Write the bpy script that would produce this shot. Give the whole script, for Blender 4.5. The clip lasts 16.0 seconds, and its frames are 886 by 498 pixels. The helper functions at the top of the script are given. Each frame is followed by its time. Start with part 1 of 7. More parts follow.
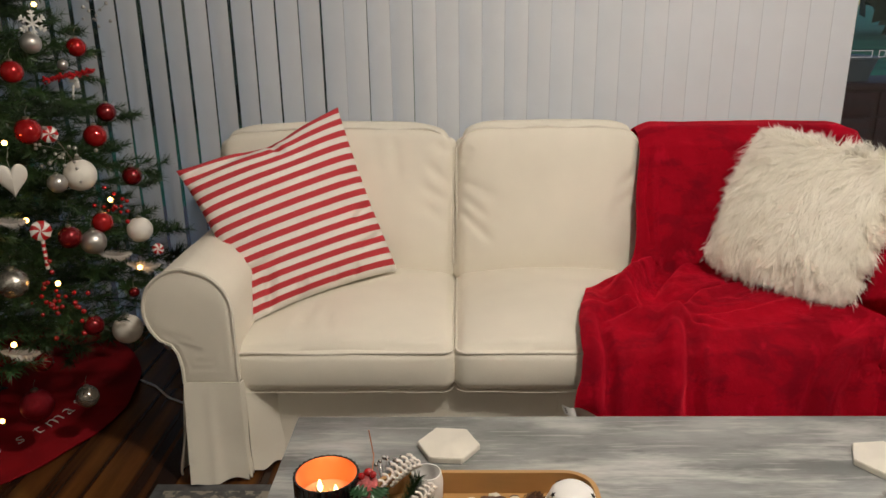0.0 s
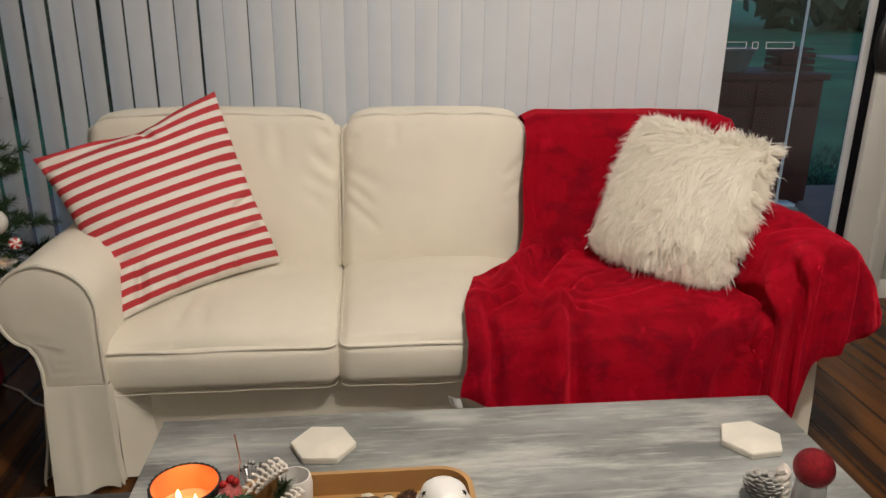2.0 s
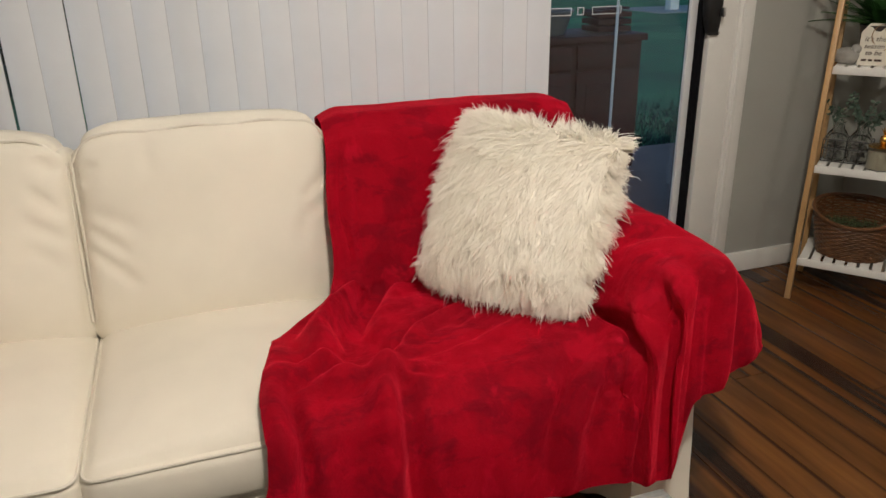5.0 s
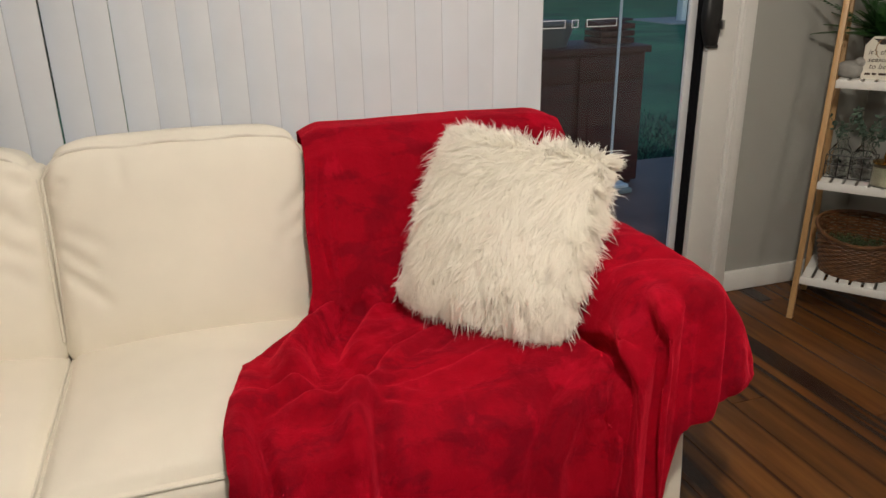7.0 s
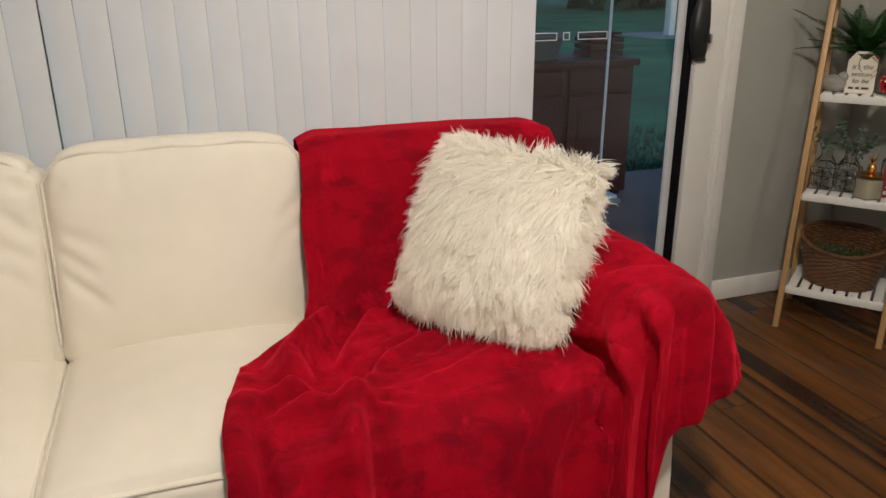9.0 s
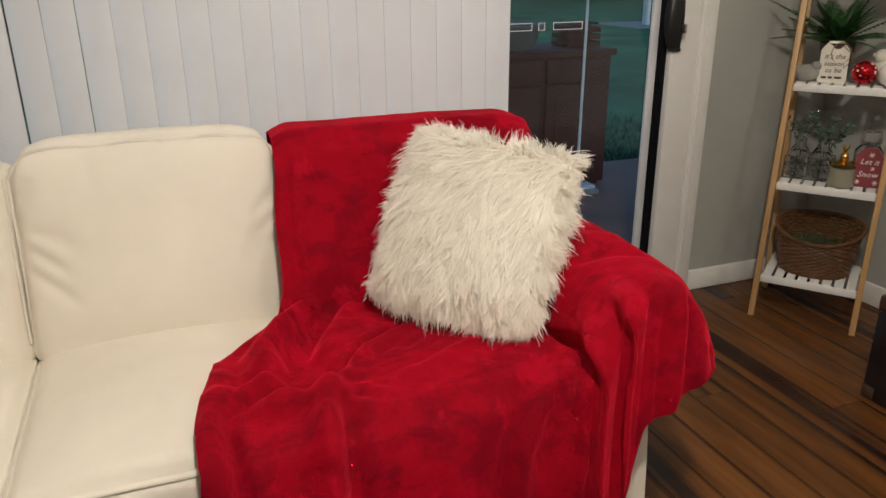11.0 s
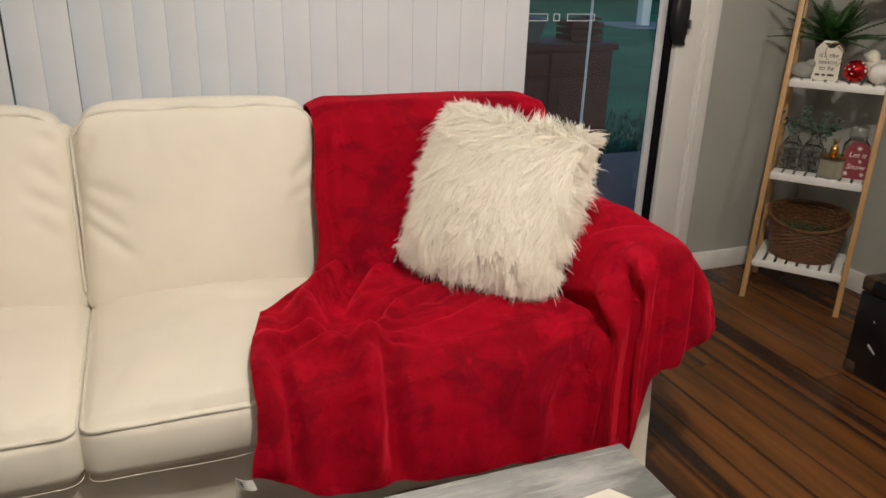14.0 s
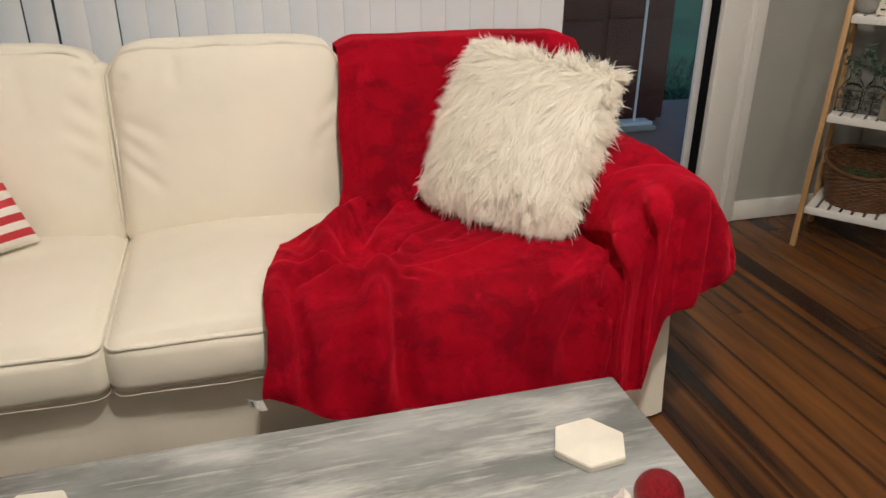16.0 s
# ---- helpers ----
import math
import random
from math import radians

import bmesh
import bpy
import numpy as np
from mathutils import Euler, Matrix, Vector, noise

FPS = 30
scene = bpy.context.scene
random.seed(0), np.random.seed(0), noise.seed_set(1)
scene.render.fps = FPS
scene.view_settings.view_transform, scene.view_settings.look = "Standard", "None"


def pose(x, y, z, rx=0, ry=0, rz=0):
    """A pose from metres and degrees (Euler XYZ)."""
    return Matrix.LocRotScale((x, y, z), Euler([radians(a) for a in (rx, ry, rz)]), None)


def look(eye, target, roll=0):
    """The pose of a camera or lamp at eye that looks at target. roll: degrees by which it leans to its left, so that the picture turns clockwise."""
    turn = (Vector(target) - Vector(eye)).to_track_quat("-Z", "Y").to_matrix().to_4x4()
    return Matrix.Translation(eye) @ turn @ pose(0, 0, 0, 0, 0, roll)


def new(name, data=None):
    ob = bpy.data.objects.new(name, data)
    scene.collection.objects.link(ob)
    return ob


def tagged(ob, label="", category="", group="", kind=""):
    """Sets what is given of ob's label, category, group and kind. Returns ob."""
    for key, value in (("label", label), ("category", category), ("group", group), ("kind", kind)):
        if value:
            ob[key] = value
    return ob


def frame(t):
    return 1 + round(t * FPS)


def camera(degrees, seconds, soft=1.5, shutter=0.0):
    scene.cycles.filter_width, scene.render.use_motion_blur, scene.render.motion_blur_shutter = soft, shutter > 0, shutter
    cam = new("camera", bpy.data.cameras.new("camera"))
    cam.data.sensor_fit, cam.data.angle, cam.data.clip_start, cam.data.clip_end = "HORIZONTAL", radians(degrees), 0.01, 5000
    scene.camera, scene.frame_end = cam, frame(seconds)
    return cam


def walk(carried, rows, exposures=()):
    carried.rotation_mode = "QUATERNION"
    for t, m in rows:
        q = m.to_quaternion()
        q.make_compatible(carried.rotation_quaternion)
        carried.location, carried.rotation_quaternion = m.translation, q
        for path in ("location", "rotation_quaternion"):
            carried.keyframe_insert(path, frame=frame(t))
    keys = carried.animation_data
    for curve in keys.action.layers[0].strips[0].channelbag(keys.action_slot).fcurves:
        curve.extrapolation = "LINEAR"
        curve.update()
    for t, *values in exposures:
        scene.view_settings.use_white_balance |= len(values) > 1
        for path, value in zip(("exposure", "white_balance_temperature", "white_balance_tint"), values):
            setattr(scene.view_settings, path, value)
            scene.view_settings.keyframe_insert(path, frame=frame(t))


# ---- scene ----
cam = camera(61.1, 16.0)
PATH = [
    (0, (0.017, 0.076, 1.216), (-0.029, 1.98, 0.604), -0.8),
    (0.5, (0.02, 0.082, 1.211), (0.048, 1.982, 0.587), 0.1),
    (1, (0.024, 0.092, 1.203), (0.13, 1.985, 0.566), 1.8),
    (1.5, (0.039, 0.097, 1.204), (0.186, 1.985, 0.562), 1.7),
    (2, (0.079, 0.121, 1.207), (0.279, 2.004, 0.563), 0.7),
    (2.5, (0.146, 0.168, 1.205), (0.431, 2.042, 0.567), 0.7),
    (3, (0.217, 0.231, 1.202), (0.558, 2.093, 0.556), 1.2),
    (3.5, (0.259, 0.295, 1.201), (0.644, 2.137, 0.524), 0.4),
    (4, (0.225, 0.43, 1.216), (0.804, 2.216, 0.527), -0.2),
    (4.2, (0.223, 0.484, 1.218), (0.852, 2.239, 0.494), -1.0),
    (6.5, (0.35, 0.667, 1.215), (0.913, 2.441, 0.484), -0.9),
    (7, (0.347, 0.653, 1.218), (0.93, 2.431, 0.513), -1.0),
    (7.5, (0.337, 0.635, 1.224), (0.936, 2.417, 0.541), -1.1),
    (8, (0.327, 0.633, 1.222), (0.944, 2.412, 0.548), -0.8),
    (8.5, (0.32, 0.626, 1.216), (0.936, 2.406, 0.543), -0.4),
    (11, (0.339, 0.63, 1.218), (0.999, 2.383, 0.518), -0.4),
    (11.5, (0.343, 0.63, 1.22), (1.027, 2.381, 0.538), -0.6),
    (12, (0.341, 0.625, 1.224), (1.013, 2.385, 0.553), -0.6),
    (12.5, (0.323, 0.614, 1.227), (0.982, 2.383, 0.564), -0.4),
    (13, (0.286, 0.589, 1.221), (0.943, 2.361, 0.565), -0.1),
    (13.5, (0.228, 0.549, 1.209), (0.901, 2.306, 0.531), 0.5),
    (14, (0.186, 0.506, 1.203), (0.88, 2.242, 0.491), 1.7),
    (14.5, (0.208, 0.488, 1.206), (0.904, 2.22, 0.488), 2.9),
    (15, (0.28, 0.464, 1.202), (0.933, 2.212, 0.483), 2.6),
    (15.5, (0.341, 0.437, 1.193), (0.921, 2.196, 0.438), 1.8),
    (16, (0.312, 0.434, 1.177), (0.802, 2.185, 0.345), 0.3),
]
walk(cam, [(t, look(eye, target, roll)) for t, eye, target, roll in PATH], [(0, 0.08), (2.5, 0.11), (4, 0.21), (6.5, 0.27), (13, 0.29), (16, 0.34)])

# ---- light ----
world = bpy.data.worlds.new("dusk")
scene.world = world
world.use_nodes = True
wn = world.node_tree.nodes
sky = wn.new("ShaderNodeTexSky")
sky.sky_type, sky.sun_disc = "NISHITA", False
sky.sun_elevation, sky.sun_rotation, sky.ozone_density, sky.dust_density = radians(7.0), radians(200), 3.0, 0.3
world.node_tree.links.new(sky.outputs[0], wn["Background"].inputs[0])
wn["Background"].inputs[1].default_value = 0.28


WARM = (1.0, 0.91, 0.79)


def bulb(name, at, watts, color, radius):
    lamp = bpy.data.lights.new(name, "POINT")
    lamp.energy, lamp.color, lamp.shadow_soft_size = watts, color, radius
    new(name, lamp).location = at


bulb("downlight_bulb", (0.62, 0.80, 2.33), 90, WARM, 0.07)
bulb("downlight_bulb", (1.95, 0.60, 2.33), 16, WARM, 0.10)
# weak bulb behind the camera, added only as fill light
bulb("downlight_bulb", (-0.6, -1.5, 2.33), 16, WARM, 0.07)


# ---- materials ----
def mat(name, color, rough=0.6, vary=0.12, scale=6.0, fine=90.0, bump=0.15, metal=0.0, sheen=0.0, coat=0.0, spec=0.5, stretch=(1, 1, 1), dark=None, random_tone=0.0, translucent=0.0, transmission=0.0, depth=0.004):
    """Two scales of tone, roughness and relief over a base colour."""
    m = bpy.data.materials.new(name)
    m.use_nodes = True
    nt, n = m.node_tree, m.node_tree.nodes
    b = n["Principled BSDF"]
    b.inputs["Metallic"].default_value, b.inputs["Roughness"].default_value = metal, rough
    b.inputs["Specular IOR Level"].default_value = spec
    b.inputs["Sheen Weight"].default_value, b.inputs["Coat Weight"].default_value = sheen, coat
    b.inputs["Sheen Roughness"].default_value = 0.4
    b.inputs["Sheen Tint"].default_value = (*[min(1.0, c * 1.6 + 0.02) for c in color], 1)
    b.inputs["Coat Roughness"].default_value = 0.1
    b.inputs["Transmission Weight"].default_value = transmission
    tc, mp = n.new("ShaderNodeTexCoord"), n.new("ShaderNodeMapping")
    mp.inputs["Scale"].default_value = stretch
    nt.links.new(tc.outputs["Object"], mp.inputs[0])
    n1, n2 = n.new("ShaderNodeTexNoise"), n.new("ShaderNodeTexNoise")
    for k, sc, de in ((n1, scale, 4), (n2, fine, 3)):
        k.inputs["Scale"].default_value, k.inputs["Detail"].default_value = sc, de
        nt.links.new(mp.outputs[0], k.inputs["Vector"])
    mix = n.new("ShaderNodeMix")
    mix.data_type = "RGBA"
    lo = dark or tuple(c * (1 - vary) for c in color)
    hi = tuple(min(1, c * (1 + vary * 0.6)) for c in color) if not dark else color
    mix.inputs[6].default_value, mix.inputs[7].default_value = (*lo, 1), (*hi, 1)
    ramp = n.new("ShaderNodeMapRange")
    ramp.inputs["From Min"].default_value, ramp.inputs["From Max"].default_value = 0.3, 0.7
    nt.links.new(n1.outputs[0], ramp.inputs[0])
    nt.links.new(ramp.outputs[0], mix.inputs[0])
    out = mix.outputs[2]
    hsv = n.new("ShaderNodeHueSaturation")
    nt.links.new(out, hsv.inputs["Color"])
    va = n.new("ShaderNodeMath")
    va.operation, va.use_clamp = "MULTIPLY_ADD", False
    nt.links.new(n2.outputs[0], va.inputs[0])
    va.inputs[1].default_value, va.inputs[2].default_value = vary * 0.8, 1 - vary * 0.4
    val = va.outputs[0]
    if random_tone:
        oi, ma = n.new("ShaderNodeObjectInfo"), n.new("ShaderNodeMath")
        ma.operation = "MULTIPLY_ADD"
        nt.links.new(oi.outputs["Random"], ma.inputs[0])
        ma.inputs[1].default_value, ma.inputs[2].default_value = random_tone, -random_tone / 2
        ad = n.new("ShaderNodeMath")
        nt.links.new(val, ad.inputs[0])
        nt.links.new(ma.outputs[0], ad.inputs[1])
        val = ad.outputs[0]
    nt.links.new(val, hsv.inputs["Value"])
    nt.links.new(hsv.outputs[0], b.inputs["Base Color"])
    if bump:
        bp = n.new("ShaderNodeBump")
        bp.inputs["Strength"].default_value, bp.inputs["Distance"].default_value = bump, depth
        nt.links.new(n2.outputs[0], bp.inputs["Height"])
        nt.links.new(bp.outputs[0], b.inputs["Normal"])
    if translucent:
        tr, ms = n.new("ShaderNodeBsdfTranslucent"), n.new("ShaderNodeMixShader")
        tr.inputs[0].default_value = (*color, 1)
        ms.inputs[0].default_value = translucent
        nt.links.new(b.outputs[0], ms.inputs[1])
        nt.links.new(tr.outputs[0], ms.inputs[2])
        nt.links.new(ms.outputs[0], n["Material Output"].inputs[0])
    return m


def glow(name, color, strength):
    m = bpy.data.materials.new(name)
    m.use_nodes = True
    b = m.node_tree.nodes["Principled BSDF"]
    b.inputs["Base Color"].default_value = (*color, 1)
    b.inputs["Emission Color"].default_value, b.inputs["Emission Strength"].default_value = (*color, 1), strength
    return m


def glass(name, color=(1, 1, 1), rough=0.0, ior=1.45, thin=False):
    m = bpy.data.materials.new(name)
    m.use_nodes = True
    nt, n = m.node_tree, m.node_tree.nodes
    if thin:
        n.remove(n["Principled BSDF"])
        tr, gl, ms, fr = n.new("ShaderNodeBsdfTransparent"), n.new("ShaderNodeBsdfGlossy"), n.new("ShaderNodeMixShader"), n.new("ShaderNodeFresnel")
        tr.inputs[0].default_value = (*color, 1)
        gl.inputs["Roughness"].default_value = 0.02
        fr.inputs[0].default_value = ior
        nt.links.new(fr.outputs[0], ms.inputs[0])
        nt.links.new(tr.outputs[0], ms.inputs[1])
        nt.links.new(gl.outputs[0], ms.inputs[2])
        nt.links.new(ms.outputs[0], n["Material Output"].inputs[0])
    else:
        b = n["Principled BSDF"]
        b.inputs["Base Color"].default_value = (*color, 1)
        b.inputs["Transmission Weight"].default_value, b.inputs["Roughness"].default_value, b.inputs["IOR"].default_value = 1, rough, ior
    return m


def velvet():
    """Deep red plush: the light and shade of the brushed nap is painted into the base colour as lighter and darker
    patches; the pile lights up where it is seen along its length.
    """
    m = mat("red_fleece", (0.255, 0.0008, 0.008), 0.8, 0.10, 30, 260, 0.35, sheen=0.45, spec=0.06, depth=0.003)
    nt, n = m.node_tree, m.node_tree.nodes
    b = n["Principled BSDF"]
    b.inputs["Sheen Tint"].default_value = (1.0, 0.045, 0.085, 1)
    b.inputs["Sheen Roughness"].default_value = 0.32
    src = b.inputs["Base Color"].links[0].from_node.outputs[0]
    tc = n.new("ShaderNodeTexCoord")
    # two dark tones and one light, imitating how shading varies with the nap
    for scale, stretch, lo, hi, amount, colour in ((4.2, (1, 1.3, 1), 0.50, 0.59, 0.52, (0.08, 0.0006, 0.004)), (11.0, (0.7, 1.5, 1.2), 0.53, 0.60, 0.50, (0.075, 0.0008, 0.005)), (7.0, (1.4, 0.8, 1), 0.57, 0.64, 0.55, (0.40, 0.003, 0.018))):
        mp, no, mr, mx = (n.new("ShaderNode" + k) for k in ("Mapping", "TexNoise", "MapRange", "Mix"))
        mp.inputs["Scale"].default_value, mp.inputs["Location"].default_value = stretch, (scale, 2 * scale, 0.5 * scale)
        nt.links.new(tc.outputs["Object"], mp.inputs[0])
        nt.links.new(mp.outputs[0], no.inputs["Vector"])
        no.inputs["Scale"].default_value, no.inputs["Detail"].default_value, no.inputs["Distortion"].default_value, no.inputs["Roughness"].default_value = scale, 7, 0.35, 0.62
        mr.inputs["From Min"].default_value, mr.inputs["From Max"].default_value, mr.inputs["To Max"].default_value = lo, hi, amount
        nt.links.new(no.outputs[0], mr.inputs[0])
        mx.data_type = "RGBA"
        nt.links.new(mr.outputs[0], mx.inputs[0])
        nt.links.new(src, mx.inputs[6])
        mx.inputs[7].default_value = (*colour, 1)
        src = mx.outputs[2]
        lie = n.new("ShaderNodeBump")
        lie.inputs["Strength"].default_value, lie.inputs["Distance"].default_value = 0.5, 0.08 / scale
        nt.links.new(no.outputs[0], lie.inputs["Height"])
        if b.inputs["Normal"].links:
            nt.links.new(b.inputs["Normal"].links[0].from_socket, lie.inputs["Normal"])
        nt.links.new(lie.outputs[0], b.inputs["Normal"])
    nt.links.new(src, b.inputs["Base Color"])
    pile, both = n.new("ShaderNodeBsdfSheen"), n.new("ShaderNodeAddShader")
    pile.inputs["Color"].default_value, pile.inputs["Roughness"].default_value = (0.33, 0.004, 0.016, 1), 0.8
    nt.links.new(b.inputs["Normal"].links[0].from_socket, pile.inputs["Normal"])
    nt.links.new(b.outputs[0], both.inputs[0])
    nt.links.new(pile.outputs[0], both.inputs[1])
    nt.links.new(both.outputs[0], n["Material Output"].inputs[0])
    return m


M_COTTON = mat("cream_cotton", (0.82, 0.77, 0.665), 0.85, 0.05, 5, 700, 0.25, sheen=0.15, depth=0.0015)
M_PIPING = mat("cream_piping", (0.74, 0.69, 0.60), 0.85, 0.06, 30, 700, 0.2)
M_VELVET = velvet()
M_FUR = mat("ivory_fur", (1.0, 0.96, 0.885), 0.40, 0.03, 14, 300, 0.0, translucent=0.40)
M_BLIND = mat("blind_fabric", (0.87, 0.88, 0.90), 0.8, 0.03, 8, 900, 0.15, translucent=0.2, random_tone=0.04, depth=0.001)
M_WALL = mat("grey_paint", (0.37, 0.37, 0.34), 0.75, 0.05, 2.5, 350, 0.12)
M_WHITE = mat("white_gloss_paint", (0.78, 0.77, 0.74), 0.35, 0.05, 4, 120, 0.06)
M_ALU = mat("white_aluminium", (0.72, 0.74, 0.76), 0.4, 0.06, 6, 200, 0.05)
M_BLACK = mat("black_plastic", (0.010, 0.010, 0.011), 0.42, 0.2, 20, 200, 0.05)
M_SEAL = mat("black_rubber", (0.006, 0.006, 0.008), 0.8, 0.2, 20, 200, 0.05, spec=0.08)
M_CEIL = mat("ceiling_paint", (0.62, 0.61, 0.59), 0.9, 0.03, 2, 200, 0.05)
M_BAMBOO = mat("bamboo", (0.50, 0.30, 0.13), 0.45, 0.22, 14, 120, 0.08, stretch=(1, 1, 0.12))
M_WICKER = mat("brown_wicker", (0.125, 0.052, 0.019), 0.36, 0.4, 40, 200, 0.3)
M_MARBLE = mat("white_marble", (0.70, 0.66, 0.58), 0.35, 0.13, 11, 60, 0.05)
M_GLASS = glass("window_glass", (0.93, 0.96, 0.96), ior=1.5, thin=True)
M_CONC = mat("concrete", (0.24, 0.125, 0.10), 0.85, 0.2, 3, 80, 0.3)
M_BROWN = mat("weathered_brown_wood", (0.075, 0.015, 0.011), 0.7, 0.35, 5, 60, 0.3, stretch=(1, 1, 5))
M_LAWN = mat("lawn", (0.045, 0.19, 0.075), 0.95, 0.5, 0.8, 30, 0.6, depth=0.03)
M_LEAF = mat("dark_foliage", (0.02, 0.045, 0.025), 0.7, 0.5, 1.0, 12, 0.3)


def plank_material():
    """Dark red-brown hardwood; grain along y, dark gum streaks, tone by board."""
    m = mat("hardwood", (0.158, 0.060, 0.0145), 0.26, 0.22, 5, 60, 0.06, stretch=(4, 0.4, 1), dark=(0.070, 0.026, 0.009), random_tone=0.27, spec=0.28)
    nt, n = m.node_tree, m.node_tree.nodes
    b = n["Principled BSDF"]
    hsv = b.inputs["Base Color"].links[0].from_node
    tc, mp, no = n.new("ShaderNodeTexCoord"), n.new("ShaderNodeMapping"), n.new("ShaderNodeTexNoise")
    mp.inputs["Scale"].default_value = (9, 0.30, 1)
    oi, add = n.new("ShaderNodeObjectInfo"), n.new("ShaderNodeVectorMath")
    sc = n.new("ShaderNodeVectorMath")
    sc.operation = "SCALE"
    cb = n.new("ShaderNodeCombineXYZ")
    nt.links.new(oi.outputs["Random"], cb.inputs[0])
    nt.links.new(oi.outputs["Random"], cb.inputs[2])
    nt.links.new(cb.outputs[0], sc.inputs[0])
    sc.inputs["Scale"].default_value = 40
    nt.links.new(tc.outputs["Object"], mp.inputs[0])
    nt.links.new(mp.outputs[0], add.inputs[0])
    nt.links.new(sc.outputs[0], add.inputs[1])
    nt.links.new(add.outputs[0], no.inputs["Vector"])
    no.inputs["Scale"].default_value, no.inputs["Detail"].default_value = 1.0, 3
    mr = n.new("ShaderNodeMapRange")
    mr.inputs["From Min"].default_value, mr.inputs["From Max"].default_value = 0.545, 0.65
    nt.links.new(no.outputs[0], mr.inputs[0])
    mx = n.new("ShaderNodeMix")
    mx.data_type = "RGBA"
    nt.links.new(mr.outputs[0], mx.inputs[0])
    nt.links.new(hsv.outputs[0], mx.inputs[6])
    mx.inputs[7].default_value = (0.024, 0.010, 0.006, 1)
    # dark sapwood along one edge of each board, its border wandering with the grain
    sep, far, rim, mx2 = (n.new("ShaderNode" + k) for k in ("SeparateXYZ", "Math", "MapRange", "Mix"))
    nt.links.new(tc.outputs["Object"], sep.inputs[0])
    far.operation = "MULTIPLY_ADD"
    nt.links.new(no.outputs[0], far.inputs[0])
    far.inputs[1].default_value = 0.05
    nt.links.new(sep.outputs[0], far.inputs[2])
    rim.inputs["From Min"].default_value, rim.inputs["From Max"].default_value, rim.inputs["To Max"].default_value = 0.064, 0.074, 0.9
    nt.links.new(far.outputs[0], rim.inputs[0])
    mx2.data_type = "RGBA"
    nt.links.new(rim.outputs[0], mx2.inputs[0])
    nt.links.new(mx.outputs[2], mx2.inputs[6])
    mx2.inputs[7].default_value = (0.030, 0.012, 0.006, 1)
    nt.links.new(mx2.outputs[2], b.inputs["Base Color"])
    return m


M_PLANK = plank_material()


def table_paint():
    """Grey-blue wash dry-brushed with white, strokes along x, dark knocks showing through."""
    m = mat("brushed_grey_paint", (0.145, 0.152, 0.148), 0.5, 0.15, 6, 200, 0.12, stretch=(0.5, 6, 1))
    nt, n = m.node_tree, m.node_tree.nodes
    b = n["Principled BSDF"]
    src = b.inputs["Base Color"].links[0].from_node.outputs[0]
    for scale, stretch, lo, hi, colour, amount in ((2.4, (1, 2.8, 1), 0.40, 0.66, (0.34, 0.35, 0.35), 0.9), (3.0, (1, 4.2, 1), 0.50, 0.70, (0.56, 0.56, 0.54), 0.85), (9.0, (0.7, 9, 1), 0.54, 0.66, (0.55, 0.545, 0.52), 0.45), (2.6, (1.2, 5, 1), 0.60, 0.72, (0.075, 0.08, 0.085), 0.7), (16, (0.6, 9, 1), 0.62, 0.72, (0.10, 0.105, 0.11), 0.5)):
        tc, mp, no, mr, mx = (n.new("ShaderNode" + k) for k in ("TexCoord", "Mapping", "TexNoise", "MapRange", "Mix"))
        mp.inputs["Scale"].default_value = stretch
        mp.inputs["Location"].default_value = (scale * 3, scale, 0)
        nt.links.new(tc.outputs["Object"], mp.inputs[0])
        nt.links.new(mp.outputs[0], no.inputs["Vector"])
        no.inputs["Scale"].default_value, no.inputs["Detail"].default_value, no.inputs["Roughness"].default_value = scale, 6, 0.65
        mr.inputs["From Min"].default_value, mr.inputs["From Max"].default_value, mr.inputs["To Max"].default_value = lo, hi, amount
        nt.links.new(no.outputs[0], mr.inputs[0])
        mx.data_type = "RGBA"
        nt.links.new(mr.outputs[0], mx.inputs[0])
        nt.links.new(src, mx.inputs[6])
        mx.inputs[7].default_value = (*colour, 1)
        src = mx.outputs[2]
    nt.links.new(src, b.inputs["Base Color"])
    return m


M_TABLE = table_paint()


def stripe_material():
    """White cotton with woven red stripes across the cushion's own y."""
    m = mat("striped_cotton", (0.80, 0.76, 0.70), 0.85, 0.06, 8, 600, 0.25, depth=0.0015)
    nt, n = m.node_tree, m.node_tree.nodes
    b = n["Principled BSDF"]
    src = b.inputs["Base Color"].links[0].from_node.outputs[0]
    tc, sx, mu, fr, gt, mx = (n.new("ShaderNode" + k) for k in ("TexCoord", "SeparateXYZ", "Math", "Math", "Math", "Mix"))
    uv = n.new("ShaderNodeUVMap")
    uv.uv_map = "UVMap"
    nt.links.new(uv.outputs[0], sx.inputs[0])
    mu.operation, fr.operation, gt.operation = "MULTIPLY", "FRACT", "LESS_THAN"
    mu.inputs[1].default_value, gt.inputs[1].default_value = -14.0, 0.50
    nt.links.new(sx.outputs[1], mu.inputs[0])
    nt.links.new(mu.outputs[0], fr.inputs[0])
    nt.links.new(fr.outputs[0], gt.inputs[0])
    mx.data_type = "RGBA"
    nt.links.new(gt.outputs[0], mx.inputs[0])
    nt.links.new(src, mx.inputs[6])
    mx.inputs[7].default_value = (0.50, 0.035, 0.045, 1)
    nt.links.new(mx.outputs[2], b.inputs["Base Color"])
    return m


M_STRIPE = stripe_material()


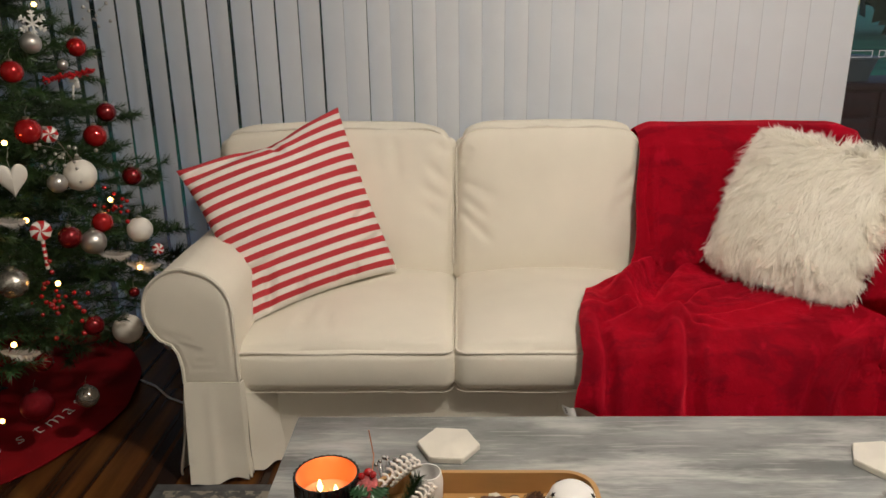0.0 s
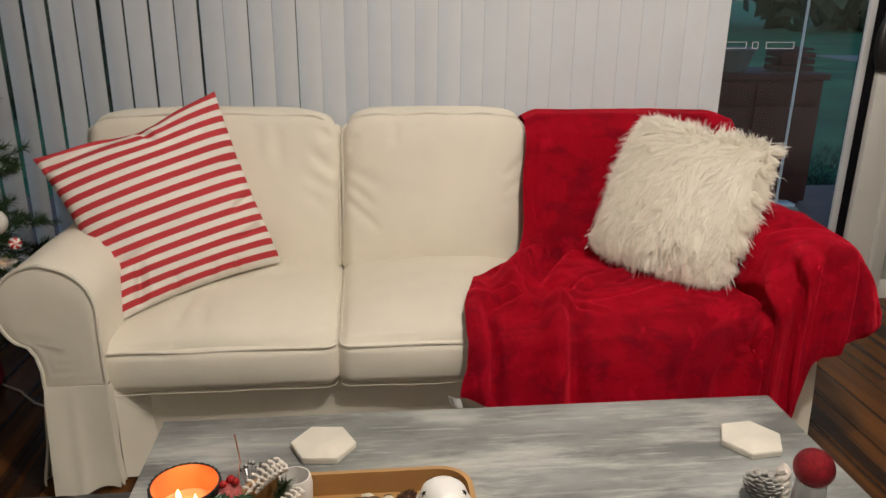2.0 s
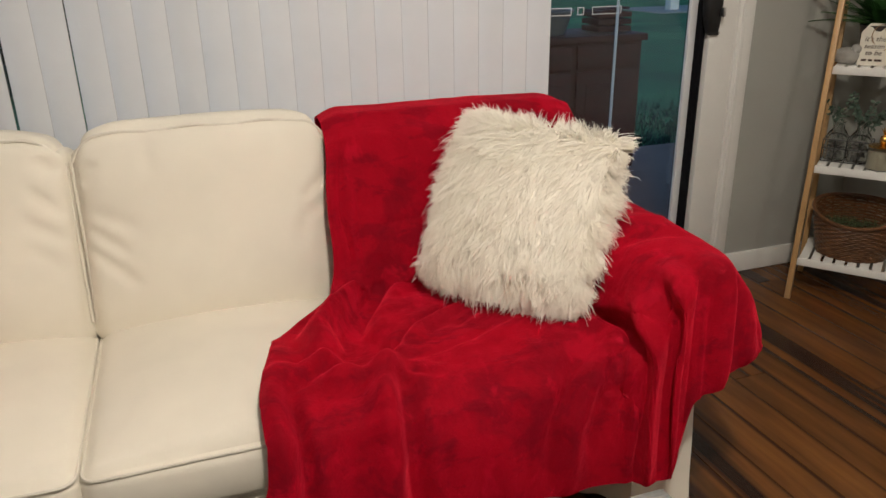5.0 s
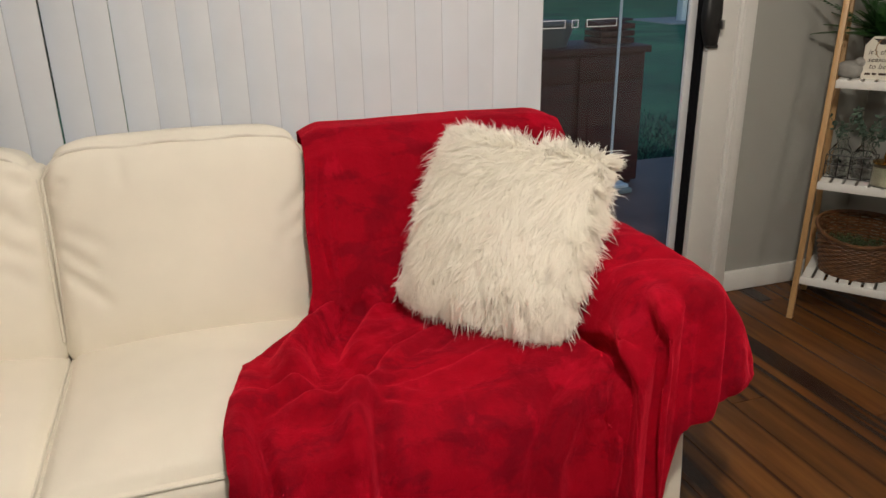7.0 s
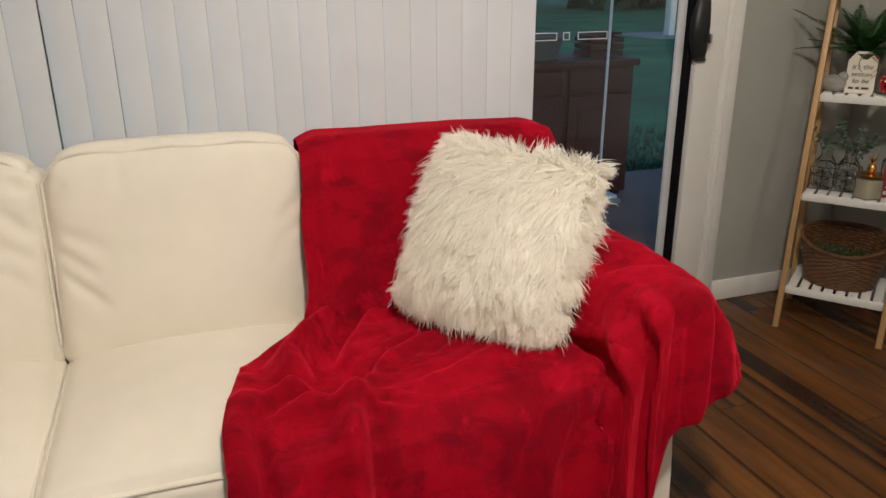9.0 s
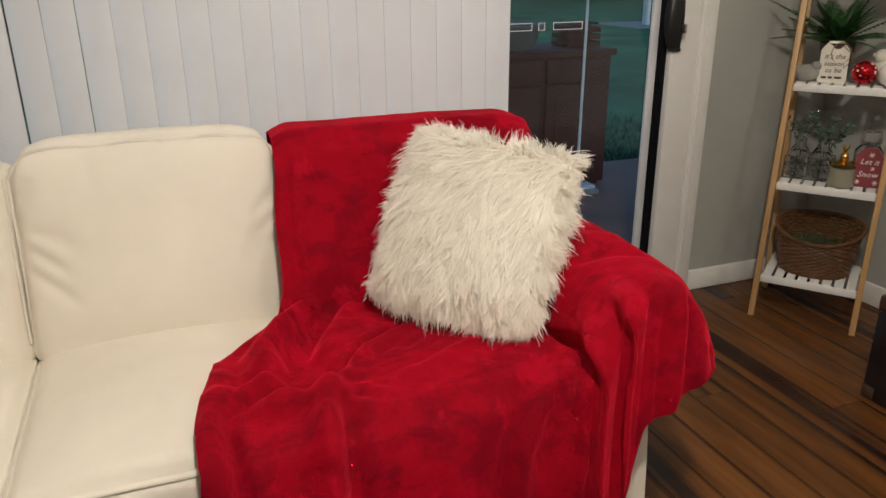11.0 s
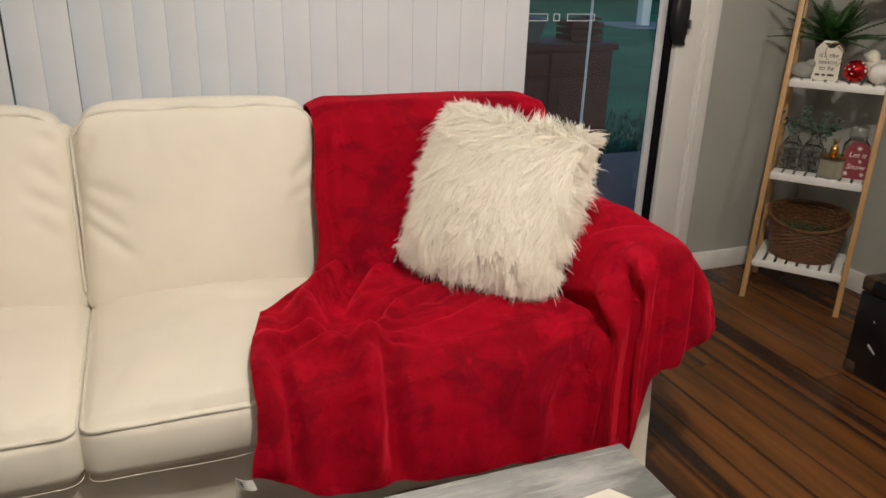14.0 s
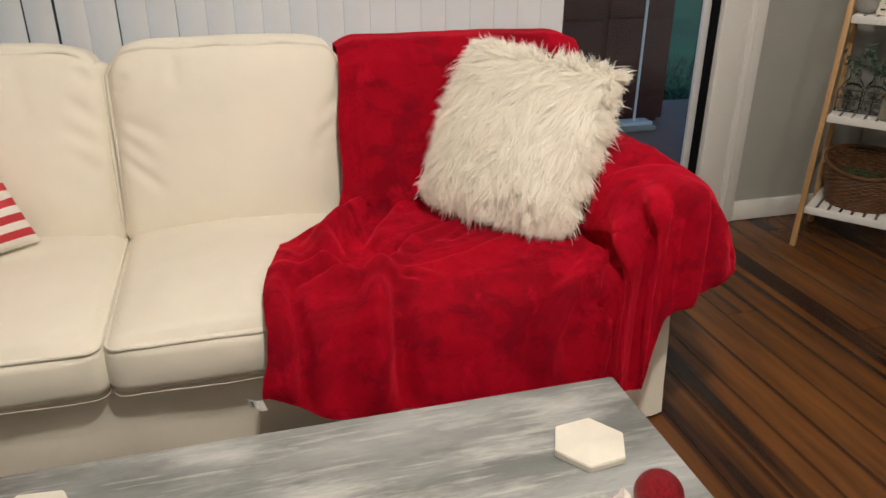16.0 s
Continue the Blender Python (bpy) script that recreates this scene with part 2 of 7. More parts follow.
# ---- building helpers ----
def part(name, geo, material, parent=None, label="", smooth=True):
    """Links a bmesh or a mesh as one object, under a thing where one is given."""
    if isinstance(geo, bmesh.types.BMesh):
        me = bpy.data.meshes.new(name)
        geo.to_mesh(me)
        geo.free()
    else:
        me = geo
    if not me.materials:
        me.materials.append(material)
    if smooth and len(me.polygons):
        me.polygons.foreach_set("use_smooth", [True] * len(me.polygons))
        me.set_sharp_from_angle(angle=radians(38))
    ob = new(name, me)
    ob.parent = parent
    if label:
        ob["label"] = label
    return ob


def thing(name, label, category, at=(0, 0, 0), rz=0.0, group="", kind="", m=None):
    ob = new(name)
    ob.matrix_world = m if m else pose(*at, 0, 0, rz)
    ob.empty_display_size = 0.05
    return tagged(ob, label, category, group, kind)


def box(sx, sy, sz, at=(0, 0, 0), bevel=0.0, bm=None, seg=2, turn=None):
    """A block centred on at, added to bm."""
    own = bmesh.new()
    bmesh.ops.create_cube(own, size=1)
    bmesh.ops.scale(own, vec=(sx, sy, sz), verts=own.verts)
    if bevel:
        bmesh.ops.bevel(own, geom=own.edges[:], offset=bevel, segments=seg, affect="EDGES", profile=0.5)
    if turn:
        bmesh.ops.transform(own, matrix=turn, verts=own.verts)
    bmesh.ops.translate(own, vec=at, verts=own.verts)
    if bm is None:
        return own
    return join(bm, own)


def join(bm, own):
    me = bpy.data.meshes.new("tmp")
    own.to_mesh(me)
    own.free()
    bm.from_mesh(me)
    bpy.data.meshes.remove(me)
    return bm


def lathe(profile, n=32, bm=None, wave=None):
    """Turns (radius, height) points round z. wave(angle, i) scales the radius."""
    bm = bm or bmesh.new()
    rings = []
    for i, (r, z) in enumerate(profile):
        ring = []
        for k in range(n):
            a = 2 * math.pi * k / n
            rr = max(r, 1e-5) * (wave(a, i) if wave else 1)
            ring.append(bm.verts.new((rr * math.cos(a), rr * math.sin(a), z)))
        rings.append(ring)
    for a, b in zip(rings, rings[1:]):
        for k in range(n):
            bm.faces.new((a[k], a[(k + 1) % n], b[(k + 1) % n], b[k]))
    bmesh.ops.remove_doubles(bm, verts=bm.verts, dist=1e-6)
    return bm


def tube(points, r, n=8, bm=None, closed=False, taper=None):
    """A round cord along points."""
    bm = bm or bmesh.new()
    pts = [Vector(p) for p in points]
    rings, side = [], None
    for i, p in enumerate(pts):
        a = pts[i - 1] if (i or closed) else p
        b = pts[(i + 1) % len(pts)] if (i < len(pts) - 1 or closed) else p
        d = (b - a).normalized()
        if side is None:
            side = d.orthogonal().normalized()
        side = (side - d * side.dot(d)).normalized()
        up = d.cross(side)
        rr = r * (taper(i / (len(pts) - 1)) if taper else 1)
        rings.append([bm.verts.new(p + (side * math.cos(2 * math.pi * k / n) + up * math.sin(2 * math.pi * k / n)) * rr) for k in range(n)])
    pairs = list(zip(rings, rings[1:])) + ([(rings[-1], rings[0])] if closed else [])
    for a, b in pairs:
        for k in range(n):
            bm.faces.new((a[k], a[(k + 1) % n], b[(k + 1) % n], b[k]))
    if not closed:
        bm.faces.new(rings[0][::-1])
        bm.faces.new(rings[-1])
    return bm


def sheet(nu, nv, f, thick=0.0):
    """A surface f(u, v) with u, v in 0..1, as a mesh with UVs."""
    us, vs = np.linspace(0, 1, nu), np.linspace(0, 1, nv)
    co = [f(u, v) for v in vs for u in us]
    faces = [(j * nu + i, j * nu + i + 1, (j + 1) * nu + i + 1, (j + 1) * nu + i) for j in range(nv - 1) for i in range(nu - 1)]
    me = bpy.data.meshes.new("sheet")
    me.from_pydata([tuple(c) for c in co], [], faces)
    layer = me.uv_layers.new(name="UVMap")
    idx = np.zeros(len(me.loops), dtype=np.int32)
    me.loops.foreach_get("vertex_index", idx)
    uv = np.stack([us[idx % nu], vs[idx // nu]], 1)
    layer.data.foreach_set("uv", uv.ravel())
    if thick:
        nv0 = len(co)
        nr = np.zeros(nv0 * 3, dtype=np.float32)
        me.vertices.foreach_get("normal", nr)
        back = np.array(co, dtype=float) - nr.reshape(-1, 3) * thick
        ring = [i for i in range(nu)] + [j * nu + nu - 1 for j in range(1, nv)] + [(nv - 1) * nu + i for i in range(nu - 2, -1, -1)] + [j * nu for j in range(nv - 2, 0, -1)]
        faces += [tuple(nv0 + i for i in q[::-1]) for q in faces]
        faces += [(b, a, nv0 + a, nv0 + b) for a, b in zip(ring, ring[1:] + ring[:1])]
        me = bpy.data.meshes.new("sheet")
        me.from_pydata([tuple(c) for c in co] + [tuple(c) for c in back], [], faces)
    return me


def block(sx, sy, sz, r, n=30, shift=None):
    """A padded block: rounded box of n x n cells a side, each point then moved by shift(p, a), a being its place in -1..1."""
    bm = bmesh.new()
    bmesh.ops.create_cube(bm, size=2)
    bmesh.ops.subdivide_edges(bm, edges=bm.edges[:], cuts=n - 1, use_grid_fill=True)
    half = Vector((sx / 2, sy / 2, sz / 2))
    for v in bm.verts:
        a = v.co.copy()
        p = Vector([a[k] * half[k] for k in range(3)])
        core = Vector([max(-half[k] + r, min(half[k] - r, p[k])) for k in range(3)])
        d = p - core
        if d.length > 1e-9:
            p = core + d.normalized() * min(r, r * max(abs(d.x), abs(d.y), abs(d.z)) / r)
        if shift:
            p = p + shift(p, a)
        v.co = p
    return bm


def smooth01(a, b, x):
    t = max(0.0, min(1.0, (x - a) / (b - a)))
    return t * t * (3 - 2 * t)


def crease(x, y, lines):
    """Relief of folds: each line is x0, y0, x1, y1, depth, width; a valley with soft shoulders that fades to its ends."""
    h = 0.0
    for x0, y0, x1, y1, depth, width in lines:
        dx, dy = x1 - x0, y1 - y0
        t = ((x - x0) * dx + (y - y0) * dy) / (dx * dx + dy * dy)
        if -0.15 < t < 1.15:
            d = math.hypot(x - x0 - t * dx, y - y0 - t * dy) / width
            if d < 4:
                end = smooth01(-0.15, 0.2, t) * (1 - smooth01(0.7, 1.15, t))
                h += depth * end * (1 - 1.1 * d * d / 2) * math.exp(-d * d / 2)
    return h


# ---- room ----
WX0, WX1, WY0, WY1, H = -2.6, 2.80, -2.8, 2.885, 2.40
DOOR_L, DOOR_R, DOOR_H = -2.2, 2.065, 2.08


def wall(name, sx, sy, sz, at, label):
    return tagged(part(name, box(sx, sy, sz, at), M_WALL, smooth=False), label, "wall", kind="structure")


T = 0.12
wall("wall_north", WX1 + T - DOOR_R, T, H, ((WX1 + T + DOOR_R) / 2, WY1 + T / 2, H / 2), "grey painted wall beside the sliding door")
wall("wall_north_end", DOOR_L - WX0 + T, T, H, ((WX0 - T + DOOR_L) / 2, WY1 + T / 2, H / 2), "grey painted wall end past the sliding door")
wall("wall_north_lintel", DOOR_R - DOOR_L, T, H - DOOR_H, ((DOOR_R + DOOR_L) / 2, WY1 + T / 2, (H + DOOR_H) / 2), "grey painted wall above the sliding door")
wall("wall_east", T, WY1 - WY0, H, (WX1 + T / 2, (WY0 + WY1) / 2, H / 2), "grey painted side wall behind the ladder shelf")
wall("wall_west", T, WY1 - WY0, H, (WX0 - T / 2, (WY0 + WY1) / 2, H / 2), "grey painted side wall")
wall("wall_south", WX1 - WX0 + 2 * T, T, H, ((WX0 + WX1) / 2, WY0 - T / 2, H / 2), "grey painted rear wall")
tagged(part("ceiling", box(WX1 - WX0 + 2 * T, WY1 - WY0 + 2 * T, 0.1, ((WX0 + WX1) / 2, (WY0 + WY1) / 2, H + 0.05)), M_CEIL, smooth=False), "white painted ceiling", "ceiling", kind="structure")


def ceiling_light(x, y):
    t = thing("downlight", "unseen small round recessed white downlight, switched on", "lamp", (x, y, H - 0.001), group="ceiling downlights")
    part("rim", lathe([(0.036, 0), (0.045, -0.001), (0.046, -0.005), (0.036, -0.007)], 48), M_WHITE, t)
    part("diffuser", lathe([(0.037, -0.002), (0.0365, -0.004), (0.0, -0.004)], 48), glow("lamp_diffuser", WARM, 4.0), t)


# all fixtures are out of view; the third is added with the fill bulb
for lx, ly in ((0.62, 0.80), (1.95, 0.60), (-0.6, -1.5)):
    ceiling_light(lx, ly)


def skirting(name, sx, sy, at):
    bm = box(sx, sy, 0.085, (at[0], at[1], 0.0425), 0.006)
    tagged(part(name, bm, M_WHITE), "white painted timber skirting board", "skirting board", kind="structure")


skirting("baseboard_north", WX1 - 2.225, 0.016, ((WX1 + 2.225) / 2, WY1 - 0.008))
skirting("baseboard_east", 0.016, WY1 - WY0 - 0.02, (WX1 - 0.008, (WY0 + WY1) / 2 - 0.01))

# sliding glass door
door = thing("door_1", "white aluminium sliding glass door with black pull handle", "door", (0, 0, 0), kind="structure")


def bar(name, x0, x1, y0, y1, z0, z1, material, parent, bevel=0.003, label=""):
    return part(name, box(x1 - x0, y1 - y0, z1 - z0, ((x0 + x1) / 2, (y0 + y1) / 2, (z0 + z1) / 2), bevel), material, parent, label)


bar("architrave", 2.152, 2.222, WY1 - 0.020, WY1 - 0.001, 0, DOOR_H + 0.06, M_WHITE, door, 0.005)
bar("architrave_bead", 2.165, 2.18, WY1 - 0.026, WY1 - 0.019, 0, DOOR_H + 0.05, M_WHITE, door, 0.003)
bar("jamb", 2.0425, 2.152, WY1 - 0.012, WY1 + 0.11, 0, DOOR_H, M_WHITE, door)
bar("seal", 2.0225, 2.042, 2.898, 2.93, 0.02, DOOR_H - 0.02, M_SEAL, door, 0.002, "black rubber seal")
bar("stile", 1.994, 2.022, 2.924, 2.946, 0.03, DOOR_H - 0.03, M_ALU, door)
bar("stile", -0.12, -0.05, 2.915, 2.955, 0.03, DOOR_H - 0.03, M_ALU, door)
bar("rail", -0.05, 1.988, 2.917, 2.953, 0.03, 0.12, M_ALU, door)
bar("rail", -0.05, 1.988, 2.917, 2.953, DOOR_H - 0.12, DOOR_H - 0.03, M_ALU, door)
bar("sill", DOOR_L, 2.076, 2.89, 3.005, -0.02, 0.028, M_ALU, door)
bar("head", DOOR_L, 2.076, 2.89, 3.0, DOOR_H - 0.028, DOOR_H, M_ALU, door)
bar("stile", DOOR_L, DOOR_L + 0.07, 2.96, 3.0, 0.03, DOOR_H - 0.03, M_ALU, door)
pane = bar("pane", -0.05, 1.988, 2.932, 2.938, 0.12, DOOR_H - 0.12, M_GLASS, door, 0, "clear glass pane")
pane.visible_shadow = False
pane = bar("pane", DOOR_L + 0.07, -0.05, 2.975, 2.981, 0.03, DOOR_H - 0.03, M_GLASS, door, 0, "clear glass pane")
pane.visible_shadow = False


def handle():
    """A bowed black pull with a lock lever."""
    def f(u, v):
        bow = math.sin(math.pi * v) ** 0.8
        left, right = 2.026 - 0.026 * bow, 2.071
        a = math.pi * u
        x = (left + right) / 2 + (right - left) / 2 * math.copysign(abs(math.cos(a)) ** 0.6, math.cos(a))
        return (x, WY1 - 0.012 - (0.012 + 0.020 * bow) * math.sin(a) ** 0.6, 0.945 + 0.21 * v)
    h = part("door_handle", sheet(14, 24, f), M_BLACK, door, "black bowed pull handle")
    bm = box(0.046, 0.016, 0.012, (2.0485, WY1 - 0.019, 0.947), 0.004)
    box(0.046, 0.016, 0.012, (2.0485, WY1 - 0.019, 1.153), 0.004, bm)
    part("end_cap", bm, M_BLACK, h)
    part("lock_lever", box(0.010, 0.02, 0.03, (2.058, WY1 - 0.05, 1.02), 0.003), mat("steel", (0.5, 0.5, 0.5), 0.3, metal=1.0), h, "steel lock lever")


handle()


def sticker(x0, x1, z0, z1):
    """Outlined rectangle on the glass."""
    t, e = 0.0022, thing("window_sticker", "white outlined safety sticker on the glass door", "sticker", group="stickers on the glass door")
    m = M_STICK
    y0, y1 = 2.9305, 2.9318
    z0, z1 = z0 + 0.011, z1 + 0.011
    bar("outline", x0, x1, y0, y1, z0, z0 + t, m, e, 0)
    bar("outline", x0, x1, y0, y1, z1 - t, z1, m, e, 0)
    bar("outline", x0, x0 + t, y0, y1, z0 + t, z1 - t, m, e, 0)
    bar("outline", x1 - t, x1, y0, y1, z0 + t, z1 - t, m, e, 0)


M_STICK = mat("white_vinyl", (0.85, 0.85, 0.85), 0.5, 0.03)
sticker(1.40, 1.525, 1.012, 1.037)
sticker(1.548, 1.572, 1.012, 1.037)
sticker(1.603, 1.715, 1.012, 1.037)


M_EDGE_SHADE = mat("blind_edge_shade", (0.52, 0.52, 0.54), 0.8, 0.05)


# vertical blinds
def blinds():
    e = thing("vertical_blind", "off-white fabric vertical blind drawn across the glass door", "blind")
    part("head_rail", box(3.3, 0.045, 0.04, (-0.25, 2.80, 2.10), 0.004), M_ALU, e)
    x = -0.382 - 0.0797 * 20 + 0.04
    while x < 1.35:
        turn = 22.5 + 2.5 * math.sin(x * 57) + 2.0 * math.sin(x * 23 + 1)
        step = 0.0797
        yaw = radians(turn)

        def f(u, v, x=x, yaw=yaw):
            a = (u - 0.5) * 0.089
            bow = 0.005 * math.cos(math.pi * (u - 0.5)) + 0.002 * math.sin(6 * v + 40 * x)
            return (x + a * math.cos(yaw) - bow * math.sin(yaw), 2.80 - a * math.sin(yaw) - bow * math.cos(yaw), 0.03 + 2.05 * v)
        slat = part("slat", sheet(5, 12, f), M_BLIND, e)
        # grey strip along the front edge stands in for the overlap's thin shadow line
        part("hem", sheet(2, 12, lambda u, v: Vector(f(0.986 + 0.014 * u, v)) + Vector((0, -0.0008, 0))), M_EDGE_SHADE, slat, "thin grey strip drawn as the shadow line at the slat edge")
        x += step
    return e


blinds()


# ---- sofa ----
SX = 0.29          # middle of the sofa
sofa = thing("sofa", "cream slipcovered three-seat sofa with rolled arms and a skirt", "sofa", (SX, 0, 0))


def seat_cushion(x0, x1, lines, seed):
    w, d = x1 - x0 - 0.001, 0.60
    xc = (x0 + x1) / 2

    def shift(p, a):
        ux, uy = max(0, 1 - a.x ** 4), max(0, 1 - a.y ** 4)
        crown = (0.044 * max(0, 1 - a.x ** 2) ** 0.7 * (max(0, 1 - a.y ** 2) ** 0.6 if a.y < 0 else max(0, 1 - a.y ** 8)) + crease(p.x + xc, p.y + 2.14, lines)) if a.z > 0 else 0
        front = -0.014 * max(0, 1 - a.z ** 2) * ux if a.y < 0 else 0
        nz = 0.004 * noise.noise(Vector((p.x * 5 + seed, p.y * 5, p.z * 5)))
        return Vector((0.006 * a.x * max(0, 1 - a.z ** 2), front, crown * (1 if a.z > 0.5 else max(0, a.z)) + nz * (a.z > 0)))
    ob = part("seat_cushion", block(w, d, 0.132, 0.034, 40, shift), M_COTTON, sofa)
    ob.location = (xc - SX, 2.145, 0.312)

    def edge(z, k):
        pts, hw, hd, r = [], w / 2 - 0.004, d / 2 - 0.004, 0.03
        for cx, cy, a0 in ((hw - r, -hd + r, -90), (hw - r, hd - r, 0), (-hw + r, hd - r, 90), (-hw + r, -hd + r, 180)):
            for i in range(6):
                t = radians(a0 + 18 * i)
                pts.append((cx + r * math.cos(t), cy + r * math.sin(t) - (0.006 if cy < 0 else 0), z))
        out = []
        for i, p in enumerate(pts):
            q = pts[(i + 1) % len(pts)]
            n = max(1, int(math.dist(p, q) / 0.03))
            for j in range(n):
                x, y = p[0] + (q[0] - p[0]) * j / n, p[1] + (q[1] - p[1]) * j / n
                out.append((x, y, z + 0.004 * noise.noise(Vector((x * 7 + seed, y * 7, k)))))
        return out
    part("piping", tube(edge(0.052, 0), 0.0034, 6, closed=True), M_PIPING, ob)
    part("piping", tube(edge(-0.060, 4), 0.0009, 6, closed=True), M_COTTON, ob)


seat_cushion(-0.59, 0.0, [(-0.42, 1.90, -0.40, 2.10, -0.007, 0.014), (-0.34, 1.90, -0.36, 2.02, -0.005, 0.012), (-0.10, 1.87, -0.01, 1.93, -0.006, 0.012), (-0.30, 2.2, -0.05, 2.28, -0.003, 0.03)], 1)
seat_cushion(0.0, 0.60, [(0.03, 1.9, 0.10, 2.05, -0.003, 0.02), (0.3, 2.25, 0.5, 2.2, -0.003, 0.03)], 5)
seat_cushion(0.60, 1.19, [], 9)


def back_cushion(x0, x1, lines, seed, low=0.0):
    """A soft upright cushion, leaning back, fuller low down, its top corners rounded and gathered."""
    w, h = x1 - x0 + 0.008, 0.525
    xc = (x0 + x1) / 2

    def shift(p, a):
        px, pz = p.x + xc, p.z + 0.5925
        full = max(0, 1 - a.x ** 2) ** 0.6 * max(0, 1 - a.z ** 4)
        y = 0.0
        if a.y < 0:
            y = -(0.040 + 0.014 * smooth01(0.4, -0.6, a.z)) * full - 1.0 * crease(px, pz, lines)
        else:
            y = 0.02 * full
        # rounded top corners
        corner = max(0, abs(a.x) - 0.62) / 0.38
        top = max(0, a.z - 0.62) / 0.38
        z = -0.030 * corner ** 2 * top + 0.012 * max(0, 1 - a.x ** 2) * (a.z > 0) * max(0, a.z)
        x = -0.012 * top ** 2 * math.copysign(1, a.x) * corner + 0.006 * math.sin(9 * pz + seed) * abs(a.x) ** 6 * math.copysign(1, a.x)
        nz = 0.004 * noise.noise(Vector((px * 4 + seed, pz * 4, 2)))
        return Vector((x, y + nz, z + 0.003 * noise.noise(Vector((px * 8, seed, pz * 3)))))
    ob = part("back_cushion", block(w, 0.17, h, 0.048, 72 if lines else 30, shift), M_COTTON, sofa)
    ob.matrix_local = pose(xc - SX, 2.513, 0.5925 - low, -9, 0, 0)
    hw, pts = w / 2 - 0.012, []
    for i in range(61):
        t = i / 60
        x = -hw + 2 * hw * t
        c = max(0, abs(x / hw) - 0.80) / 0.20
        pts.append((x, -0.0785 - 0.011 * max(0, 1 - (x / hw) ** 2) ** 0.6 + 0.010 * c ** 2, h / 2 - 0.022 - 0.05 * c ** 2 + 0.008 * (1 - (x / hw) ** 2) + 0.003 * math.sin(22 * t + seed)))
    sides = [(-hw - 0.002, -0.0690, h / 2 - 0.075 - 0.38 * i / 20) for i in range(21)]
    pts = sides[::-1] + pts + [(-p[0], p[1], p[2]) for p in sides]
    if lines:
        part("piping", tube(pts, 0.0040, 6), M_PIPING, ob)


FAN_R = [(-0.02, 0.66, -0.09, 0.73, -0.0062, 0.0149), (-0.015, 0.6, -0.11, 0.66, -0.0055, 0.0163), (-0.02, 0.53, -0.1, 0.6, -0.0046, 0.0179), (-0.19, 0.8, -0.18, 0.68, -0.0039, 0.0179), (-0.25, 0.8, -0.24, 0.7, -0.0031, 0.0179), (-0.03, 0.76, -0.06, 0.8, -0.0077, 0.0179)]
FAN_L = [(0.02, 0.63, 0.1, 0.56, -0.0062, 0.0149), (0.02, 0.58, 0.12, 0.48, -0.0069, 0.0149), (0.02, 0.67, 0.13, 0.62, -0.0046, 0.0179), (0.02, 0.73, 0.05, 0.78, -0.0077, 0.0179), (0.58, 0.7, 0.52, 0.64, -0.0062, 0.0149), (0.58, 0.64, 0.5, 0.58, -0.0055, 0.0163), (0.58, 0.58, 0.48, 0.55, -0.0039, 0.0179), (0.17, 0.83, 0.17, 0.74, -0.0031, 0.0149)]
back_cushion(-0.755, 0.0, FAN_R, 1)
back_cushion(0.0, 0.60, FAN_L, 4)
back_cushion(0.60, 1.325, [], 7, 0.042)

# back rest frame behind the cushions, plinth and front rail
part("back_frame", block(1.92, 0.16, 0.70, 0.05, 16), M_COTTON, sofa).location = (0, 2.66, 0.40)
part("base", box(1.72, 0.70, 0.10, (0, 2.31, 0.20), 0.02), M_COTTON, sofa)
ARM_R, ARM_X, ARM_Z = 0.112, 0.962, 0.497


